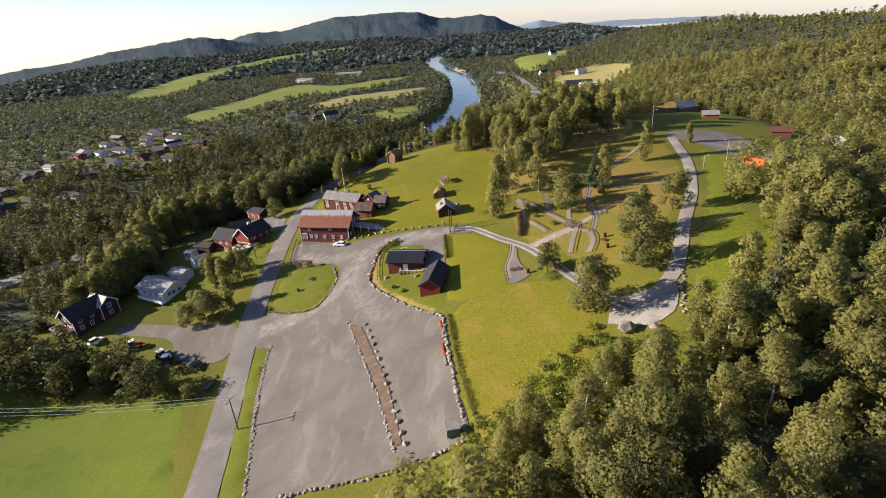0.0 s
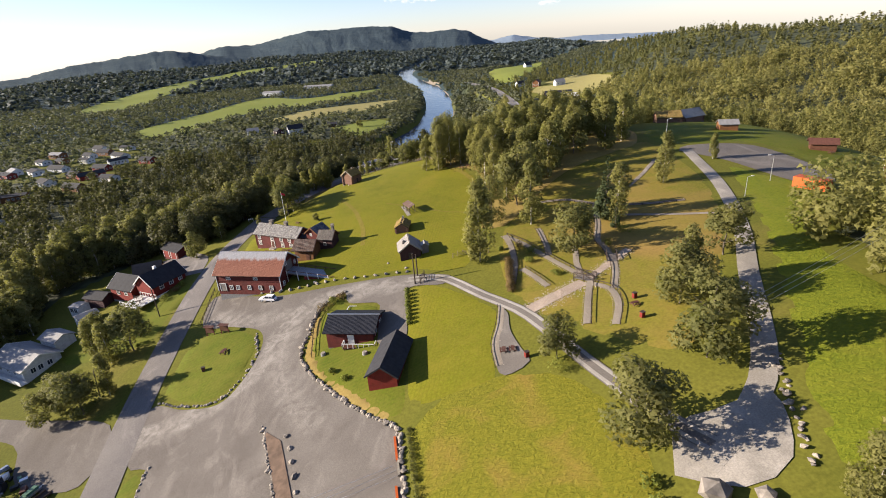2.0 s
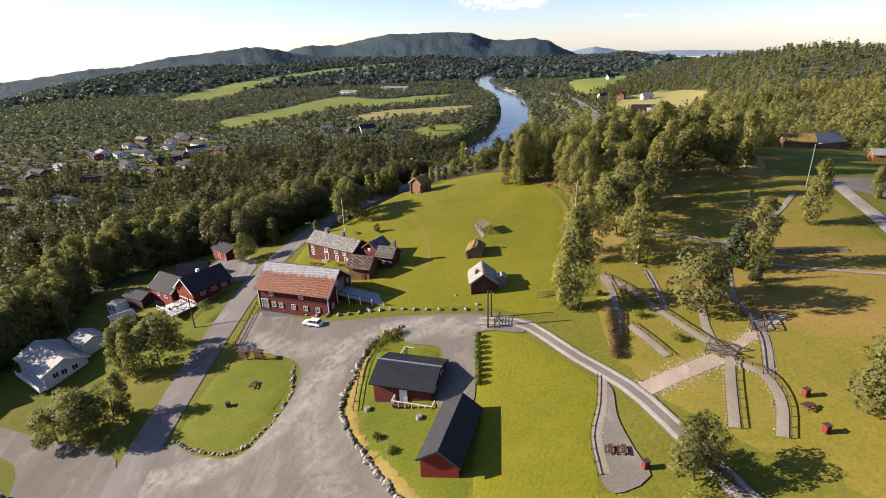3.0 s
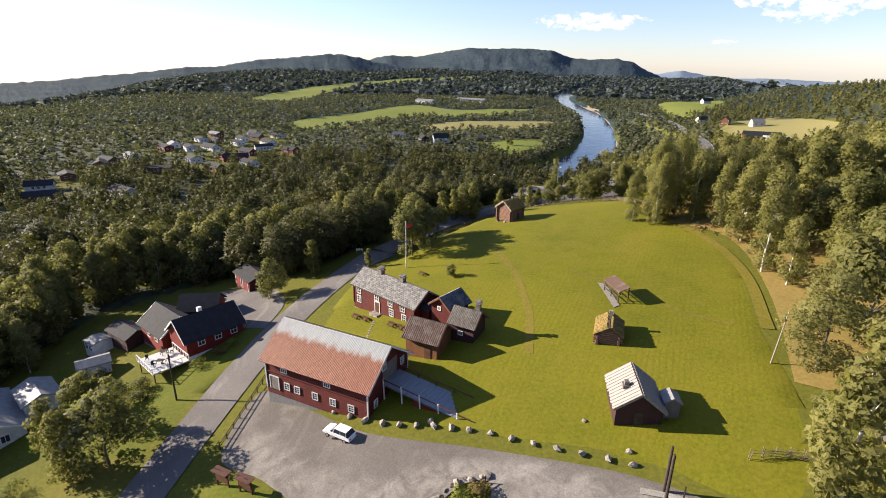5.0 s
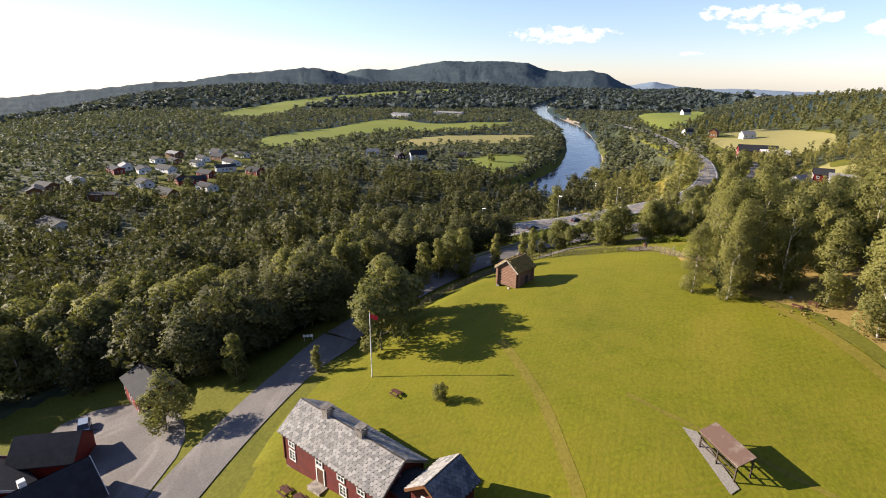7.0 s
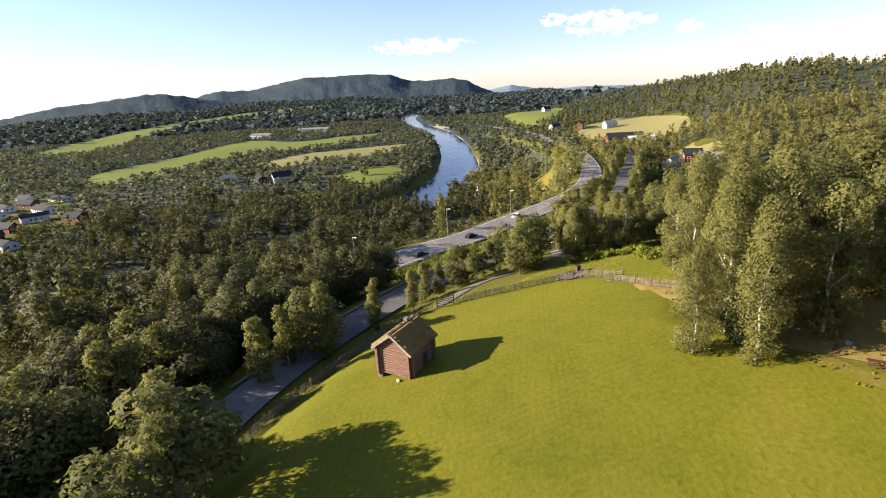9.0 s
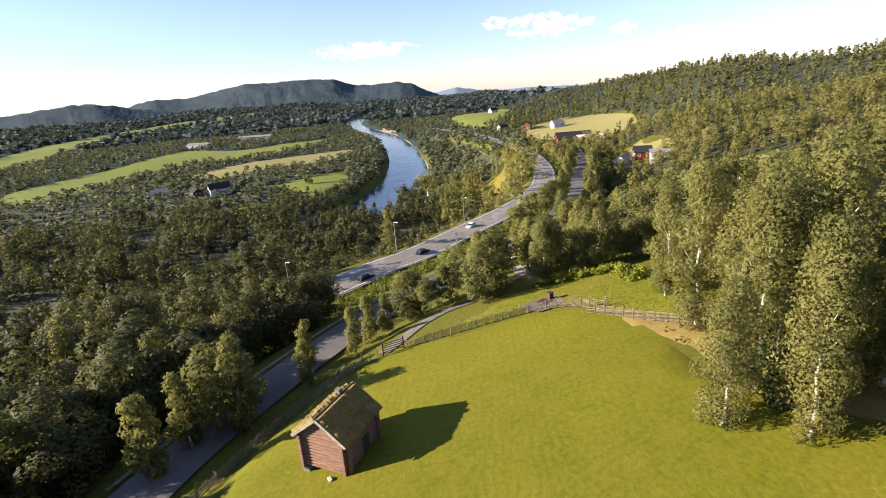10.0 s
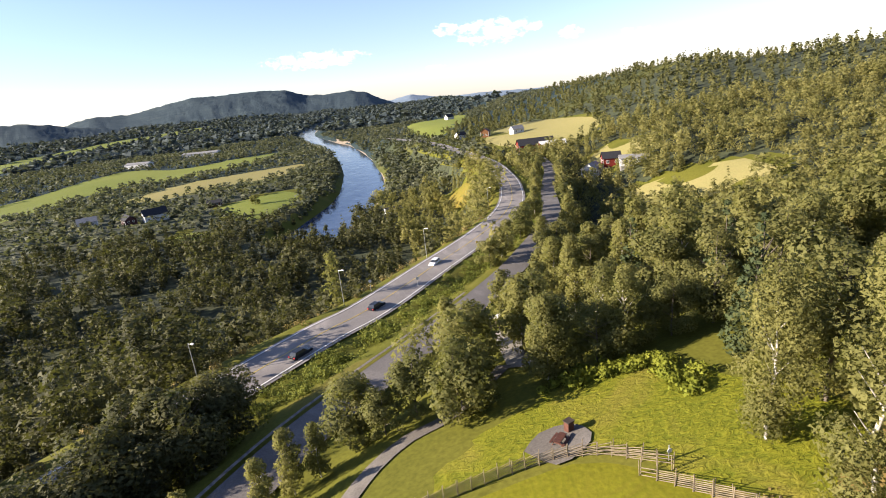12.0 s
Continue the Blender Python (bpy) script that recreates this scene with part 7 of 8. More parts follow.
def shelter(x, y, turn, length, label, roof_mat, name="shelter"):
    """A lean-to roof on posts over a rack."""
    root = new(name)
    root.matrix_basis = pose(x, y, float(surface(x, y)[0]), 0, 0, turn)
    bm = bmesh.new()
    v = [bm.verts.new(c) for c in ((-length / 2, -0.65, 2.1), (length / 2, -0.65, 2.1), (length / 2, 0.9, 1.5), (-length / 2, 0.9, 1.5))]
    w = [bm.verts.new(c.co + Vector((0, 0, 0.1))) for c in v]
    bm.faces.new(v), bm.faces.new(w[::-1])
    for k in range(4):
        bm.faces.new((v[k], v[(k + 1) % 4], w[(k + 1) % 4], w[k]))
    part("roof", bm, roof_mat, root)
    for s in (-1, 0, 1):
        for a, h in ((-0.65, 2.15), (0.75, 1.6)):
            bm = bmesh.new()
            beam(bm, (s * (length / 2 - 0.2), a, -0.3), (s * (length / 2 - 0.2), a, h), 0.11)
            part("post", bm, M_dark_wood, root)
    bm = bmesh.new()
    for z in (0.5, 0.9, 1.3):
        beam(bm, (-length / 2 + 0.2, 0.75, z), (length / 2 - 0.2, 0.75, z), 0.08)
    part("rail", bm, M_dark_wood, root)
    return tagged(root, label, "shelter")


shelter(-2.7, 142, 113, 4.4, "open timber lean-to with a brown board roof on the lawn", M_tile)
drape("boat_ramp", ((-5, 146), (-3.9, 145.4), (-2.4, 139.2), (-3.2, 138.6)), M_gravel_light, 0.14, "narrow pale paved strip on the lawn", "paving", 1.0, curve=False)
shelter(7.2, 233.2, 35, 2.6, "small timber shelter at the roadside yard", M_white, "bus_shelter")
for a, b in ((-42.2, 108.4), (-39, 107.6)):
    root = new("notice_board")
    root.matrix_basis = pose(a, b, float(surface(a, b)[0]), 0, 0, -12)
    bm = bmesh.new()
    box(bm, -0.8, 0.8, -0.06, 0.06, 0.6, 1.8)
    part("panel", bm, M_brown_boards, root)
    for s in (-1, 1):
        bm = bmesh.new()
        beam(bm, (s * 0.8, 0, -0.3), (s * 0.8, 0, 1.9), 0.12)
        part("post", bm, M_red, root)
        bm = bmesh.new()
        beam(bm, (-1.0, s * 0.22, 1.98), (1.0, s * 0.22, 1.98), 0.5, 0.06)
        part("roof", bm, M_brown_wood, root)
    tagged(root, "red roofed notice board at the oval lawn", "notice board", "notice boards")


def pole(x, y, h, label, r=0.14, material=None, arms=0, lamp=False, name="utility_pole", turn=0.0, lean=0.0):
    root = new(name)
    root.matrix_basis = pose(x, y, float(surface(x, y)[0]), 0, lean, turn)
    bm = bmesh.new()
    rod(bm, (0, 0, -0.5), (0, 0, h), r, r * 0.7, 10)
    part("shaft", bm, material or M_pole, root)
    for k in range(arms):
        bm = bmesh.new()
        beam(bm, (-1.1, 0, h - 0.35 - 0.7 * k), (1.1, 0, h - 0.35 - 0.7 * k), 0.1, 0.12)
        part("crossarm", bm, M_pole, root)
        for a in (-0.95, 0, 0.95):
            bm = bmesh.new()
            rod(bm, (a, 0, h - 0.3 - 0.7 * k), (a, 0, h - 0.05 - 0.7 * k), 0.05, 0.04, 8)
            part("insulator", bm, M_white, root)
    if lamp:
        bm = bmesh.new()
        rod(bm, (0, 0, h - 0.06), (0.75, 0, h + 0.1), 0.04, 0.04, 8)
        part("bracket", bm, M_steel, root)
        bm = bmesh.new()
        box(bm, 0.65, 1.2, -0.13, 0.13, h + 0.06, h + 0.18)
        part("lamp_head", bm, M_white, root)
    return tagged(root, label, "lamp post" if lamp else "pole")


pole(-41.8, 57.1, 7.0, "grey wooden power pole with crossarm", arms=1, turn=80)
pole(-58.3, 121.2, 7.0, "dark wooden power pole in the garden grass", 0.13, M_dark_wood)
pole(71.9, 82.2, 8.5, "grey wooden power pole with crossarm in the wood", arms=1, turn=-10)
pole(-1.6, 106.5, 6.2, "dark wooden pole beside the lane gate", 0.15, M_dark_wood)
pole(-1.1, 109.1, 4.6, "dark wooden pole at the lane", 0.15, M_dark_wood)
pole(11.8, 127.1, 6.2, "slim pale wooden pole on the lawn", 0.08, M_pale_wood, lean=4)
pole(-60.5, 99.5, 6.0, "pale leaning wooden pole beside the road", 0.11, lean=6)
for a, b, h, r in ((63.5, 148.7, 9.0, 0), (73.5, 121.2, 5.5, 180), (64.2, 114.4, 4.0, 0), (-12.8, 258.8, 6.6, -45), (6.9, 281.2, 6.8, -45), (-33.4, 240.0, 5.5, -45), (-50.5, 221.5, 4.5, -45), (38, 330, 7, -30)):
    pole(a, b, h, "slim grey steel street lamp", 0.07, M_steel, lamp=True, name="street_lamp", turn=r)


def flagpole(x, y, h):
    root = new("flagpole")
    root.matrix_basis = pose(x, y, float(surface(x, y)[0]))
    bm = bmesh.new()
    rod(bm, (0, 0, -0.4), (0, 0, h), 0.08, 0.04, 10)
    part("shaft", bm, M_white, root)
    bm = bmesh.new()
    bmesh.ops.create_uvsphere(bm, u_segments=10, v_segments=6, radius=0.1, matrix=Matrix.Translation((0, 0, h + 0.08)))
    part("finial", bm, M_yellow, root)
    V, F = [], []
    for i in range(9):
        for j in range(4):
            V.append((0.06 + 0.9 * i / 8, 0.1 * math.sin(i * 1.1) * (i / 8), h - 0.15 - 0.2 * j - 0.32 * (i / 8) ** 1.5))
    F = [(i * 4 + j, i * 4 + j + 1, i * 4 + j + 5, i * 4 + j + 4) for i in range(8) for j in range(3)]
    mesh_object("pennant", V, F, M_flag, True, root)
    return tagged(root, "white flagpole with a drooping red pennant", "flagpole")


flagpole(-37.1, 155.5, 8.6)


def cable(a, b, sag, label="thin dark power cable"):
    c = bpy.data.curves.new("power_cable", "CURVE")
    c.dimensions, c.bevel_depth, c.bevel_resolution = "3D", 0.018, 1
    s = c.splines.new("POLY")
    s.points.add(24)
    for k, p in enumerate(s.points):
        t = k / 24
        q = Vector(a).lerp(Vector(b), t)
        p.co = (q.x, q.y, q.z - sag * 4 * t * (1 - t), 1)
    c.materials.append(M_steel)
    return tagged(new("power_cable", c), label, "cable", "power cables")


za, zb = float(surface(-41.8, 57.1)[0]) + 7.0, float(surface(71.9, 82.2)[0]) + 8.4
for o in (-0.95, 0, 0.95):
    cable((-41.8 + 0.2 * o, 57.1 + o, za), (71.9, 82.2 + o, zb), 5.0)
    cable((-140, 62 + o, za + 3), (-41.8 + 0.2 * o, 57.1 + o, za), 3.0)


def field_gate(x, y, turn):
    root = new("lattice_gate")
    root.matrix_basis = pose(x, y, float(surface(x, y)[0]) + 0.1, 0, 0, turn)
    for s in (-1.2, 1.2):
        bm = bmesh.new()
        beam(bm, (s, 0, -0.3), (s, 0, 1.5), 0.12)
        part("post", bm, M_dark_wood, root)
    for k in range(5):
        bm = bmesh.new()
        beam(bm, (-1.15, 0, 0.25 + 0.24 * k), (1.15, 0, 0.25 + 0.24 * k), 0.05, 0.08)
        part("bar", bm, M_dark_wood, root)
    return tagged(root, "dark wooden lattice gate at the lane", "gate")


field_gate(-0.2, 107.2, 70)
field_gate(-16.9, 199.4, 20)


# ---- vehicles ----
def car(x, y, turn, paint, label, tall=1.5, length=4.4):
    root = new("car")
    root.matrix_basis = pose(x, y, float(surface(x, y)[0]) + 0.14, 0, 0, turn) @ Matrix.Scale(1 / SCALE, 4)
    L, W = length / 2, 0.88
    side_line = [(-L, 0.35), (-L, 0.85), (-L * 0.95, 0.98), (-L * 0.1 - 1.15, 1.0), (L * 0.45, 0.95), (L * 0.92, 0.8), (L, 0.6), (L, 0.35)]
    bm = bmesh.new()
    a = [bm.verts.new((p, -W, q)) for p, q in side_line]
    b = [bm.verts.new((p, W, q)) for p, q in side_line]
    bm.faces.new(a), bm.faces.new(b[::-1])
    for k in range(len(a)):
        bm.faces.new((a[k], b[k], b[(k + 1) % len(a)], a[(k + 1) % len(a)]))
    bmesh.ops.bevel(bm, geom=bm.edges[:], offset=0.08, segments=2, affect="EDGES")
    part("body", bm, paint, root)
    roof = [(-L * 0.9, 0.95), (-L * 0.72, tall), (L * 0.12, tall), (L * 0.48, 0.92)]
    bm = bmesh.new()
    a = [bm.verts.new((p, -W * (0.94 if q < 1.2 else 0.76), q)) for p, q in roof]
    b = [bm.verts.new((p, W * (0.94 if q < 1.2 else 0.76), q)) for p, q in roof]
    bm.faces.new(a), bm.faces.new(b[::-1])
    for k in range(4):
        bm.faces.new((a[k], b[k], b[(k + 1) % 4], a[(k + 1) % 4]))
    part("window_band", bm, M_glass, root, "dark car windows")
    bm = bmesh.new()
    box(bm, -L * 0.72, L * 0.14, -W * 0.77, W * 0.77, tall - 0.03, tall + 0.03)
    for p in (-L * 0.71, -L * 0.3, L * 0.12):
        for s in (-1, 1):
            beam(bm, (p + (0.2 if p > 0 else -0.06), s * W * 0.95, 0.95), (p, s * W * 0.77, tall), 0.07)
    part("roof", bm, paint, root)
    for p in (-L * 0.62, L * 0.62):
        for s in (-1, 1):
            bm = bmesh.new()
            rod(bm, (p, s * (W - 0.2), 0.18), (p, s * (W + 0.02), 0.18), 0.32, 0.32, 16)
            wheel = part("wheel", bm, M_black, root)
            bm = bmesh.new()
            rod(bm, (p, s * (W + 0.021), 0.18), (p, s * (W + 0.035), 0.18), 0.19, 0.17, 12)
            part("rim", bm, M_steel, wheel)
    for s in (-1, 1):
        bm = bmesh.new()
        box(bm, L - 0.12, L + 0.02, s * 0.62 - 0.16, s * 0.62 + 0.16, 0.6, 0.74)
        part("headlight", bm, M_glass, root)
        bm = bmesh.new()
        box(bm, -L - 0.02, -L + 0.1, s * 0.68 - 0.12, s * 0.68 + 0.12, 0.65, 0.85)
        part("tail_light", bm, M_flag, root)
    return tagged(root, label, "car")


car(-32.0, 114.6, 165, M_car_white, "white estate car parked in front of the barn", 1.55, 4.7)
car(-72.3, 148.6, -50, M_car_blue, "silver-blue car parked in the yard")
car(-19.8, 240.5, 43, M_car_black, "black car driving on the main road")
car(-7.6, 253.6, 45, M_car_black, "dark car driving on the main road")
car(7.2, 274.5, 232, M_car_white, "pale car driving on the main road")
car(-93.5, 96.4, 60, M_car_white, "white van parked below the plum house", 1.9, 4.8)
car(-115, 106.8, 40, M_car_white, "white car parked under the trees")


def trailer(x, y, turn, material, label, tarp=None):
    root = new("trailer")
    root.matrix_basis = pose(x, y, float(surface(x, y)[0]) + 0.1, 0, 0, turn) @ Matrix.Scale(1 / SCALE, 4)
    bm = bmesh.new()
    box(bm, -1.6, 1.6, -0.85, 0.85, 0.5, 0.62)
    for y0, y1 in ((-0.85, -0.79), (0.79, 0.85)):
        box(bm, -1.6, 1.6, y0, y1, 0.62, 1.0)
    beam(bm, (1.6, 0, 0.5), (2.7, 0, 0.4), 0.1)
    part("bed", bm, material, root)
    if tarp:
        bm = bmesh.new()
        box(bm, -1.5, 1.5, -0.8, 0.8, 0.65, 1.35)
        bmesh.ops.bevel(bm, geom=bm.edges[:], offset=0.3, segments=2, affect="EDGES")
        part("tarpaulin", bm, tarp, root)
    for s in (-1, 1):
        bm = bmesh.new()
        rod(bm, (-0.2, s * 0.9, 0.3), (-0.2, s * 1.08, 0.3), 0.33, 0.33, 14)
        part("wheel", bm, M_black, root)
    return tagged(root, label, "trailer")


trailer(-61.2, 80.6, 70, M_steel, "trailer under a green tarpaulin beside the drive", M_green_paint)
trailer(-58.8, 79.2, 65, M_dark_wood, "dark flat trailer on the grass")
trailer(-53.6, 72.0, 75, M_pole, "grey empty trailer at the road's edge")


def tractor(x, y, turn, paint, label):
    root = new("tractor")
    root.matrix_basis = pose(x, y, float(surface(x, y)[0]), 0, 0, turn)
    bm = bmesh.new()
    box(bm, 0.1, 1.7, -0.35, 0.35, 0.7, 1.35)
    bmesh.ops.bevel(bm, geom=bm.edges[:], offset=0.1, segments=2, affect="EDGES")
    part("bonnet", bm, paint, root)
    bm = bmesh.new()
    box(bm, -1.2, 0.15, -0.65, 0.65, 0.9, 2.3)
    part("cab", bm, M_glass, root)
    bm = bmesh.new()
    box(bm, -1.3, 0.25, -0.75, 0.75, 2.304, 2.42)
    part("cab_roof", bm, M_white, root)
    for a, r in ((-0.75, 0.75), (1.3, 0.42)):
        for s in (-1, 1):
            bm = bmesh.new()
            rod(bm, (a, s * 0.65, r - 0.05), (a, s * 1.0, r - 0.05), r, r, 18)
            part("wheel", bm, M_black, root)
    return tagged(root, label, "tractor")


tractor(-70.3, 85.8, 60, M_car_blue, "old blue tractor beside the gravel drive")
tractor(-68.3, 83.6, 100, M_car_white, "pale machine with black wheels on the grass")
tractor(-80.6, 91.6, 30, M_flag, "small red garden tractor on the grass")
for k in range(14):
    a, b = -69 + random.uniform(-3, 6), 83.5 + random.uniform(-3, 2.5)
    bm = bmesh.new()
    s = random.uniform(0.25, 0.7)
    box(bm, -s, s, -s * 0.6, s * 0.6, 0, s)
    bmesh.ops.bevel(bm, geom=bm.edges[:], offset=0.08 * s, segments=1, affect="EDGES")
    ob = part("scrap_crate", bm, random.choice((M_steel, M_brown_wood, M_white, M_black, M_green_paint)), None)
    ob.matrix_basis = pose(a, b, float(surface(a, b)[0]) - 0.02, 0, 0, random.uniform(0, 180))
    tagged(ob, "box of stored machine parts beside the drive", "crate", "stored parts")

root = new("waste_container")
root.matrix_basis = pose(-2.6, 41.0, float(surface(-2.6, 41.0)[0]) + 0.08, 0, 0, 10)
bm = bmesh.new()
box(bm, -0.95, 0.95, -0.75, 0.75, 0, 1.5)
part("body", bm, M_green_paint, root)
bm = bmesh.new()
v = box(bm, -1.05, 1.05, -0.9, 0.85, 1.504, 1.62)
bmesh.ops.rotate(bm, verts=v, cent=(0, 0, 1.55), matrix=Matrix.Rotation(0.06, 3, "X"))
part("lid", bm, M_grey_roof, root)
tagged(root, "green waste shed with a pale lid at the parking", "waste bin")
for k, (a, b) in enumerate(((-4.3, 68.5), (-4.0, 66.3), (-3.9, 61), (-3.6, 58.5))):
    bm = bmesh.new()
    box(bm, -0.14, 0.14, -2.0, 2.0, 0, 0.3)
    ob = part("timber_beam", bm, M_orange if k % 2 == 0 else M_pale_wood, None)
    ob.matrix_basis = pose(a, b, float(surface(a, b)[0]) + 0.1, 0, 0, 6)
    tagged(ob, "long reddish timber beam lying by the wall" if k % 2 == 0 else "long pale timber beam lying by the wall", "beam", "timber beams")
root = new("storage_container")
root.matrix_basis = pose(77.2, 114.2, float(surface(77.2, 114.2)[0]), 0, 0, -62)
bm = bmesh.new()
box(bm, -3.0, 3.0, -1.17, 1.17, 0.02, 2.08)
body = part("body", bm, M_orange, root)
for k in range(20):
    bm = bmesh.new()
    box(bm, -3.01 + 0.3 * k, -2.85 + 0.3 * k, -1.2, 1.2, 0, 2.1)
    part("rib", bm, M_orange, body)
tagged(root, "orange ribbed storage container on the hill", "container")


def road_sign(x, y, turn, label, colour=None, h=2.0, size=0.3):
    root = new("road_sign")
    root.matrix_basis = pose(x, y, float(surface(x, y)[0]), 0, 0, turn)
    bm = bmesh.new()
    rod(bm, (0, 0, -0.3), (0, 0, h + 0.35), 0.04, 0.04, 8)
    part("post", bm, M_steel, root)
    bm = bmesh.new()
    rod(bm, (0, -0.05, h), (0, -0.08, h), size, size, 20)
    part("plate", bm, colour or M_white, root)
    return tagged(root, label, "road sign")


road_sign(-7.5, 263.5, 10, "white round road sign on a steel post")
road_sign(1.0, 261.0, 10, "white round road sign on a steel post")
road_sign(19.5, 283.5, 20, "yellow road sign at the main road", M_yellow, 1.2)
road_sign(4.7, 194.8, 0, "small white sign beside the pole fence", None, 0.8, 0.16)
root = new("bend_marker")
root.matrix_basis = pose(-50.4, 166.5, float(surface(-50.4, 166.5)[0]), 0, 0, 20)
for k in range(3):
    bm = bmesh.new()
    box(bm, -0.75 + 0.5 * k, -0.35 + 0.5 * k, -0.03, 0.03, 0.6, 1.0)
    part("chevron_plate", bm, M_white, root)
bm = bmesh.new()
for a in (-0.6, 0.6):
    beam(bm, (a, 0.05, -0.3), (a, 0.05, 1.0), 0.07)
part("post", bm, M_steel, root)
tagged(root, "white chevron marker at the road bend", "road sign")


# ---- hedges and small plants ----
def bush(x, y, h, w, material, label, name="bush", leaves=260, size=0.14, group=""):
    g = np.random.default_rng(int(abs(x * 97 + y * 31)))
    n = 7
    c = np.column_stack([g.normal(0, w * 0.22, n), g.normal(0, w * 0.22, n), h * g.uniform(0.3, 0.65, n)])
    v, lie = leaf_cloud(c, np.full(n, 0.36 * h), leaves * 2, size * 0.7, 9)
    ob = new(name, leaf_mesh(name, v, lie, material))
    ob.location = (x, y, float(surface(x, y)[0]))
    return tagged(ob, label, "bush", group)


for k in range(9):
    bush(-3.1 + 0.06 * k, 104.2 - 1.25 * k, 1.15, 0.45, M_bush, "clipped round green hedge bush", "hedge_bush", 260, 0.12, "hedge beside the drive")
for k in range(14):
    bush(15.9 - 0.1 * k, 106.6 - 0.85 * k, 1.3, 1.1, M_brown_hedge, "browning hedge shrub along the path", "hedge_shrub", 220, 0.14, "brown hedge")
for a, b, h in ((-15.1, 87.7, 1.0), (-12.9, 85.1, 1.0), (19.5, 104, 1.3), (22.5, 97.5, 1.2), (15.5, 112, 1.0), (-17.5, 107.2, 1.6), (-18.8, 106, 1.5), (-16, 108, 1.5), (-60.2, 128.2, 1.6), (-58.6, 130.5, 1.5), (-57.6, 133, 1.4), (19, 110.5, 1.8), (20.5, 108, 1.6), (-72, 104, 2.2), (-68.5, 106.5, 2.2), (17, 73, 2.0), (33.5, 104, 1.6), (38, 108, 2.0)):
    bush(a, b, h, h * 1.1, M_brown_hedge if h in (1.5, 1.8) else M_bush, "low round green shrub on the grass", leaves=300, size=0.13, group="low shrubs")
for k in range(34):
    t = k / 33
    a, b = np.interp(t, (0, 0.3, 0.65, 1), (-3.2, -2.5, -1.2, 0.4)), np.interp(t, (0, 0.3, 0.65, 1), (71, 63, 51, 41))
    bush(a + 0.5, b, random.uniform(0.6, 1.1), 0.8, M_alder, "young dark hedge plant above the wall", "hedge_plant", 90, 0.13, "young hedge along the wall")
for a, b in ((-17.2, 92.6), (-9.9, 89.6)):
    root = new("well_stone")
    root.matrix_basis = pose(a, b, float(surface(a, b)[0]) + 0.05)
    bm = bmesh.new()
    rod(bm, (0, 0, -0.2), (0, 0, 0.45), 0.45, 0.42, 18)
    part("ring", bm, M_concrete, root)
    bm = bmesh.new()
    rod(bm, (0, 0, 0.452), (0, 0, 0.52), 0.36, 0.33, 18)
    part("lid", bm, M_pale_stone, root)
    tagged(root, "round concrete well ring on the lawn", "well ring", "well rings")
# stepping stones to the farmhouse
root = new("stepping_path")
root.location = (-36.2, 134.9, float(surface(-36.2, 134.9)[0]))
for k in range(9):
    a, b = -36.2 + 0.08 * k, 136.6 - 0.62 * k
    ob = new("slab", STONES[5 + k % 5])
    ob.parent = root
    ob.matrix_basis = pose(a + 36.2, b - 134.9, float(surface(a, b)[0]) - float(surface(-36.2, 134.9)[0]) + 0.08, 0, 0, 40 * k) @ Matrix.Diagonal((0.55, 0.42, 0.14, 1))
tagged(root, "pale stepping stones across the farmhouse grass", "path")
# litter bins
for a, b in ((-40.1, 98.2), (13.6, 77.6), (30.6, 84.3), (29.6, 79), (1.3, 201.3)):
    root = new("litter_bin")
    root.matrix_basis = pose(a, b, float(surface(a, b)[0]) + 0.1, 0, 0, 20)
    bm = bmesh.new()
    box(bm, -0.3, 0.3, -0.25, 0.25, 0, 0.8)
    bmesh.ops.bevel(bm, geom=bm.edges[:], offset=0.04, segments=1, affect="EDGES")
    part("body", bm, M_red_bright if b < 90 else M_brown_wood, root)
    bm = bmesh.new()
    box(bm, -0.34, 0.34, -0.29, 0.29, 0.804, 0.86)
    part("lid", bm, M_dark_wood, root)
    tagged(root, "small wooden litter box with a dark lid", "litter bin", "litter bins")


def garden_table(x, y, z, turn, material, label):
    """A table with four legs."""
    root = new("garden_table")
    root.matrix_basis = pose(x, y, z, 0, 0, turn)
    for k in range(4):
        bm = bmesh.new()
        box(bm, -0.55, 0.55, -0.36 + 0.18 * k, -0.2 + 0.18 * k, 0.53, 0.56)
        part("slat", bm, material, root)
    for a in (-0.48, 0.48):
        for b in (-0.3, 0.3):
            bm = bmesh.new()
            beam(bm, (a, b, 0), (a, b, 0.53), 0.05)
            part("leg", bm, material, root)
    return tagged(root, label, "table", "garden furniture")


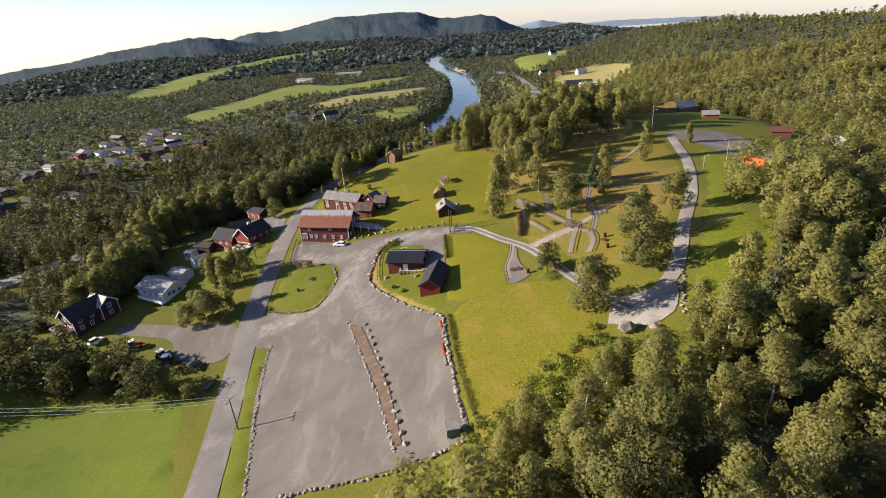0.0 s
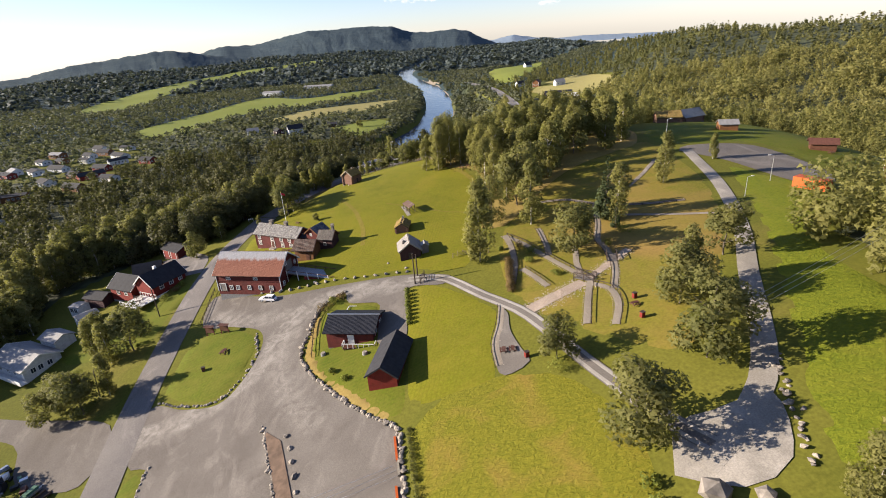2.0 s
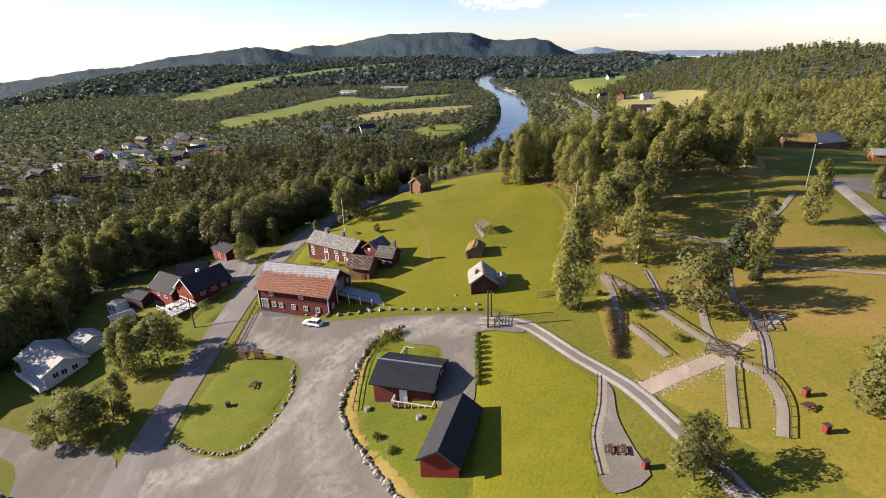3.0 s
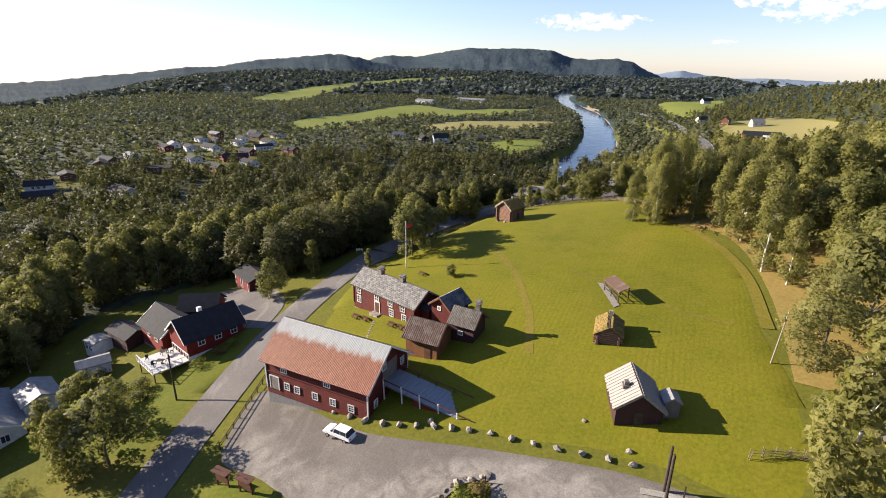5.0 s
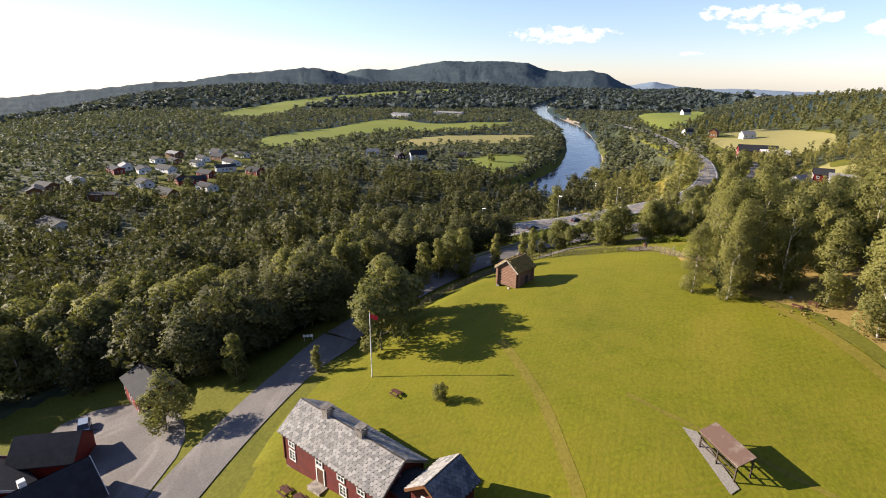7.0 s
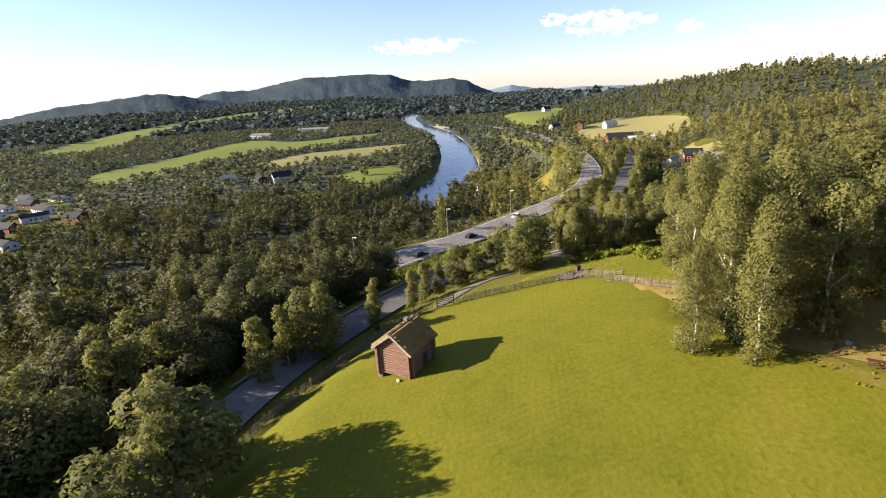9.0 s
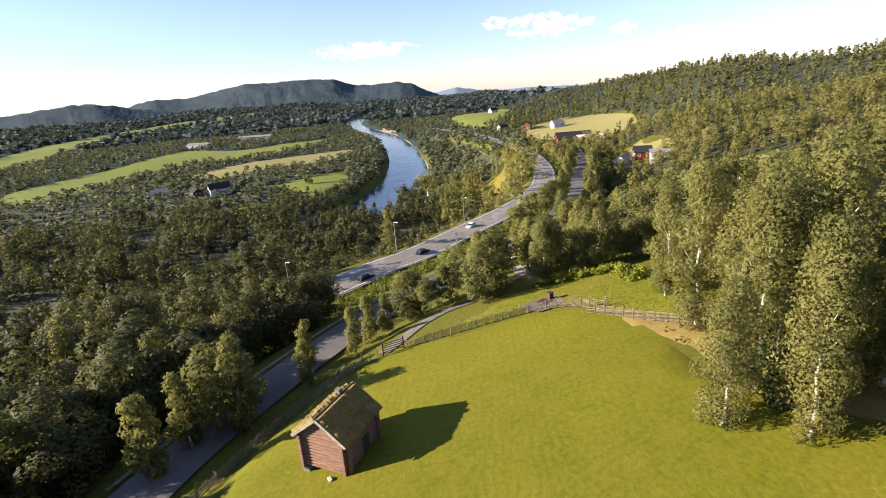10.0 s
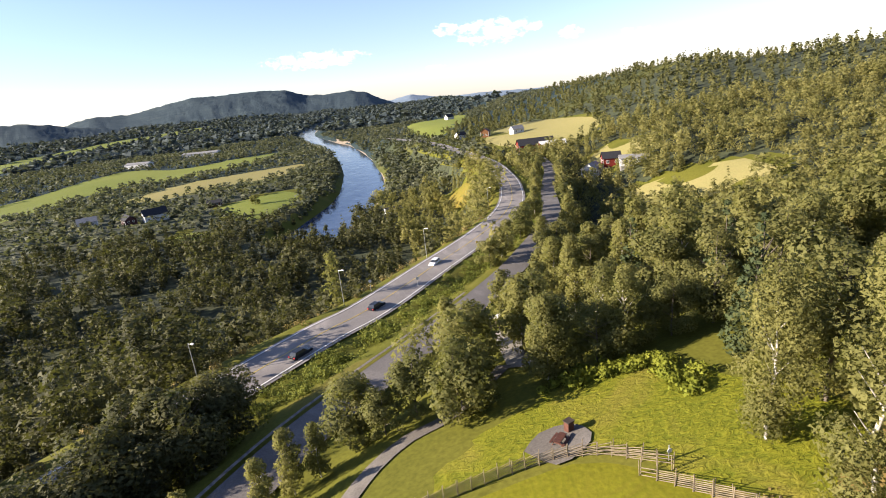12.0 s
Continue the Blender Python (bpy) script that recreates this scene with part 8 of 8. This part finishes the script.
def garden_chair(x, y, z, turn, material, label):
    """A chair: seat, back and four legs."""
    root = new("garden_chair")
    root.matrix_basis = pose(x, y, z, 0, 0, turn)
    bm = bmesh.new()
    box(bm, -0.2, 0.2, -0.2, 0.2, 0.32, 0.36)
    part("seat", bm, material, root)
    bm = bmesh.new()
    v = box(bm, -0.2, 0.2, 0.18, 0.22, 0.36, 0.75)
    bmesh.ops.rotate(bm, verts=v, cent=(0, 0.2, 0.36), matrix=Matrix.Rotation(-0.18, 3, "X"))
    part("backrest", bm, material, root)
    for a in (-0.17, 0.17):
        for b in (-0.17, 0.17):
            bm = bmesh.new()
            beam(bm, (a, b, 0), (a, b, 0.32), 0.04)
            part("leg", bm, material, root)
    return tagged(root, label, "chair", "garden furniture")


# on the white garden deck and on the museum's terrace
for host, z, spots_t, spots_c, material, kind in ((red_home, -0.25, ((-7.6, -1.2, 10), (-6.2, 1.0, 70)), ((-8.6, -1.2, 90), (-7.6, -2.2, 180), (-6.6, -1.2, -90), (-6.2, 2.0, 0), (-5.3, 0.6, -60), (-8.6, 1.2, 40)), M_dark_wood, "dark wooden garden"),
                                             (museum, 0.2, ((-1.4, 6.0, 0), (0.4, 6.2, 0)), ((-2.3, 6.0, 90), (-1.4, 5.1, 180), (0.4, 5.2, 180)), M_orange, "orange-brown stained")):
    for fn, spots_f, what in ((garden_table, spots_t, "table on the deck"), (garden_chair, spots_c, "chair on the deck")):
        for a, b, r in spots_f:
            q = host.matrix_basis @ Vector((a, b, z))
            ob = fn(0, 0, 0, 0, material, kind + " " + what)
            ob.matrix_basis = pose(q.x, q.y, q.z + 0.005, 0, 0, r)
g = np.random.default_rng(55)
for a, b in ((-66, 124), (-68.5, 122.5), (-70.6, 123.4), (-64.2, 121.6), (-73, 124.6), (-75.4, 126)):
    bush(a, b, g.uniform(1.4, 2.2), 2.0, M_copse_shade, "dense dark garden shrub below the deck", "garden_bush", 420, 0.16, "garden shrubs")

# bring the plan to true size
for ob in list(scene.objects):
    if ob.parent is None and ob.type != "CAMERA" and ob != sun:
        ob.matrix_basis = Matrix.Scale(SCALE, 4) @ ob.matrix_basis
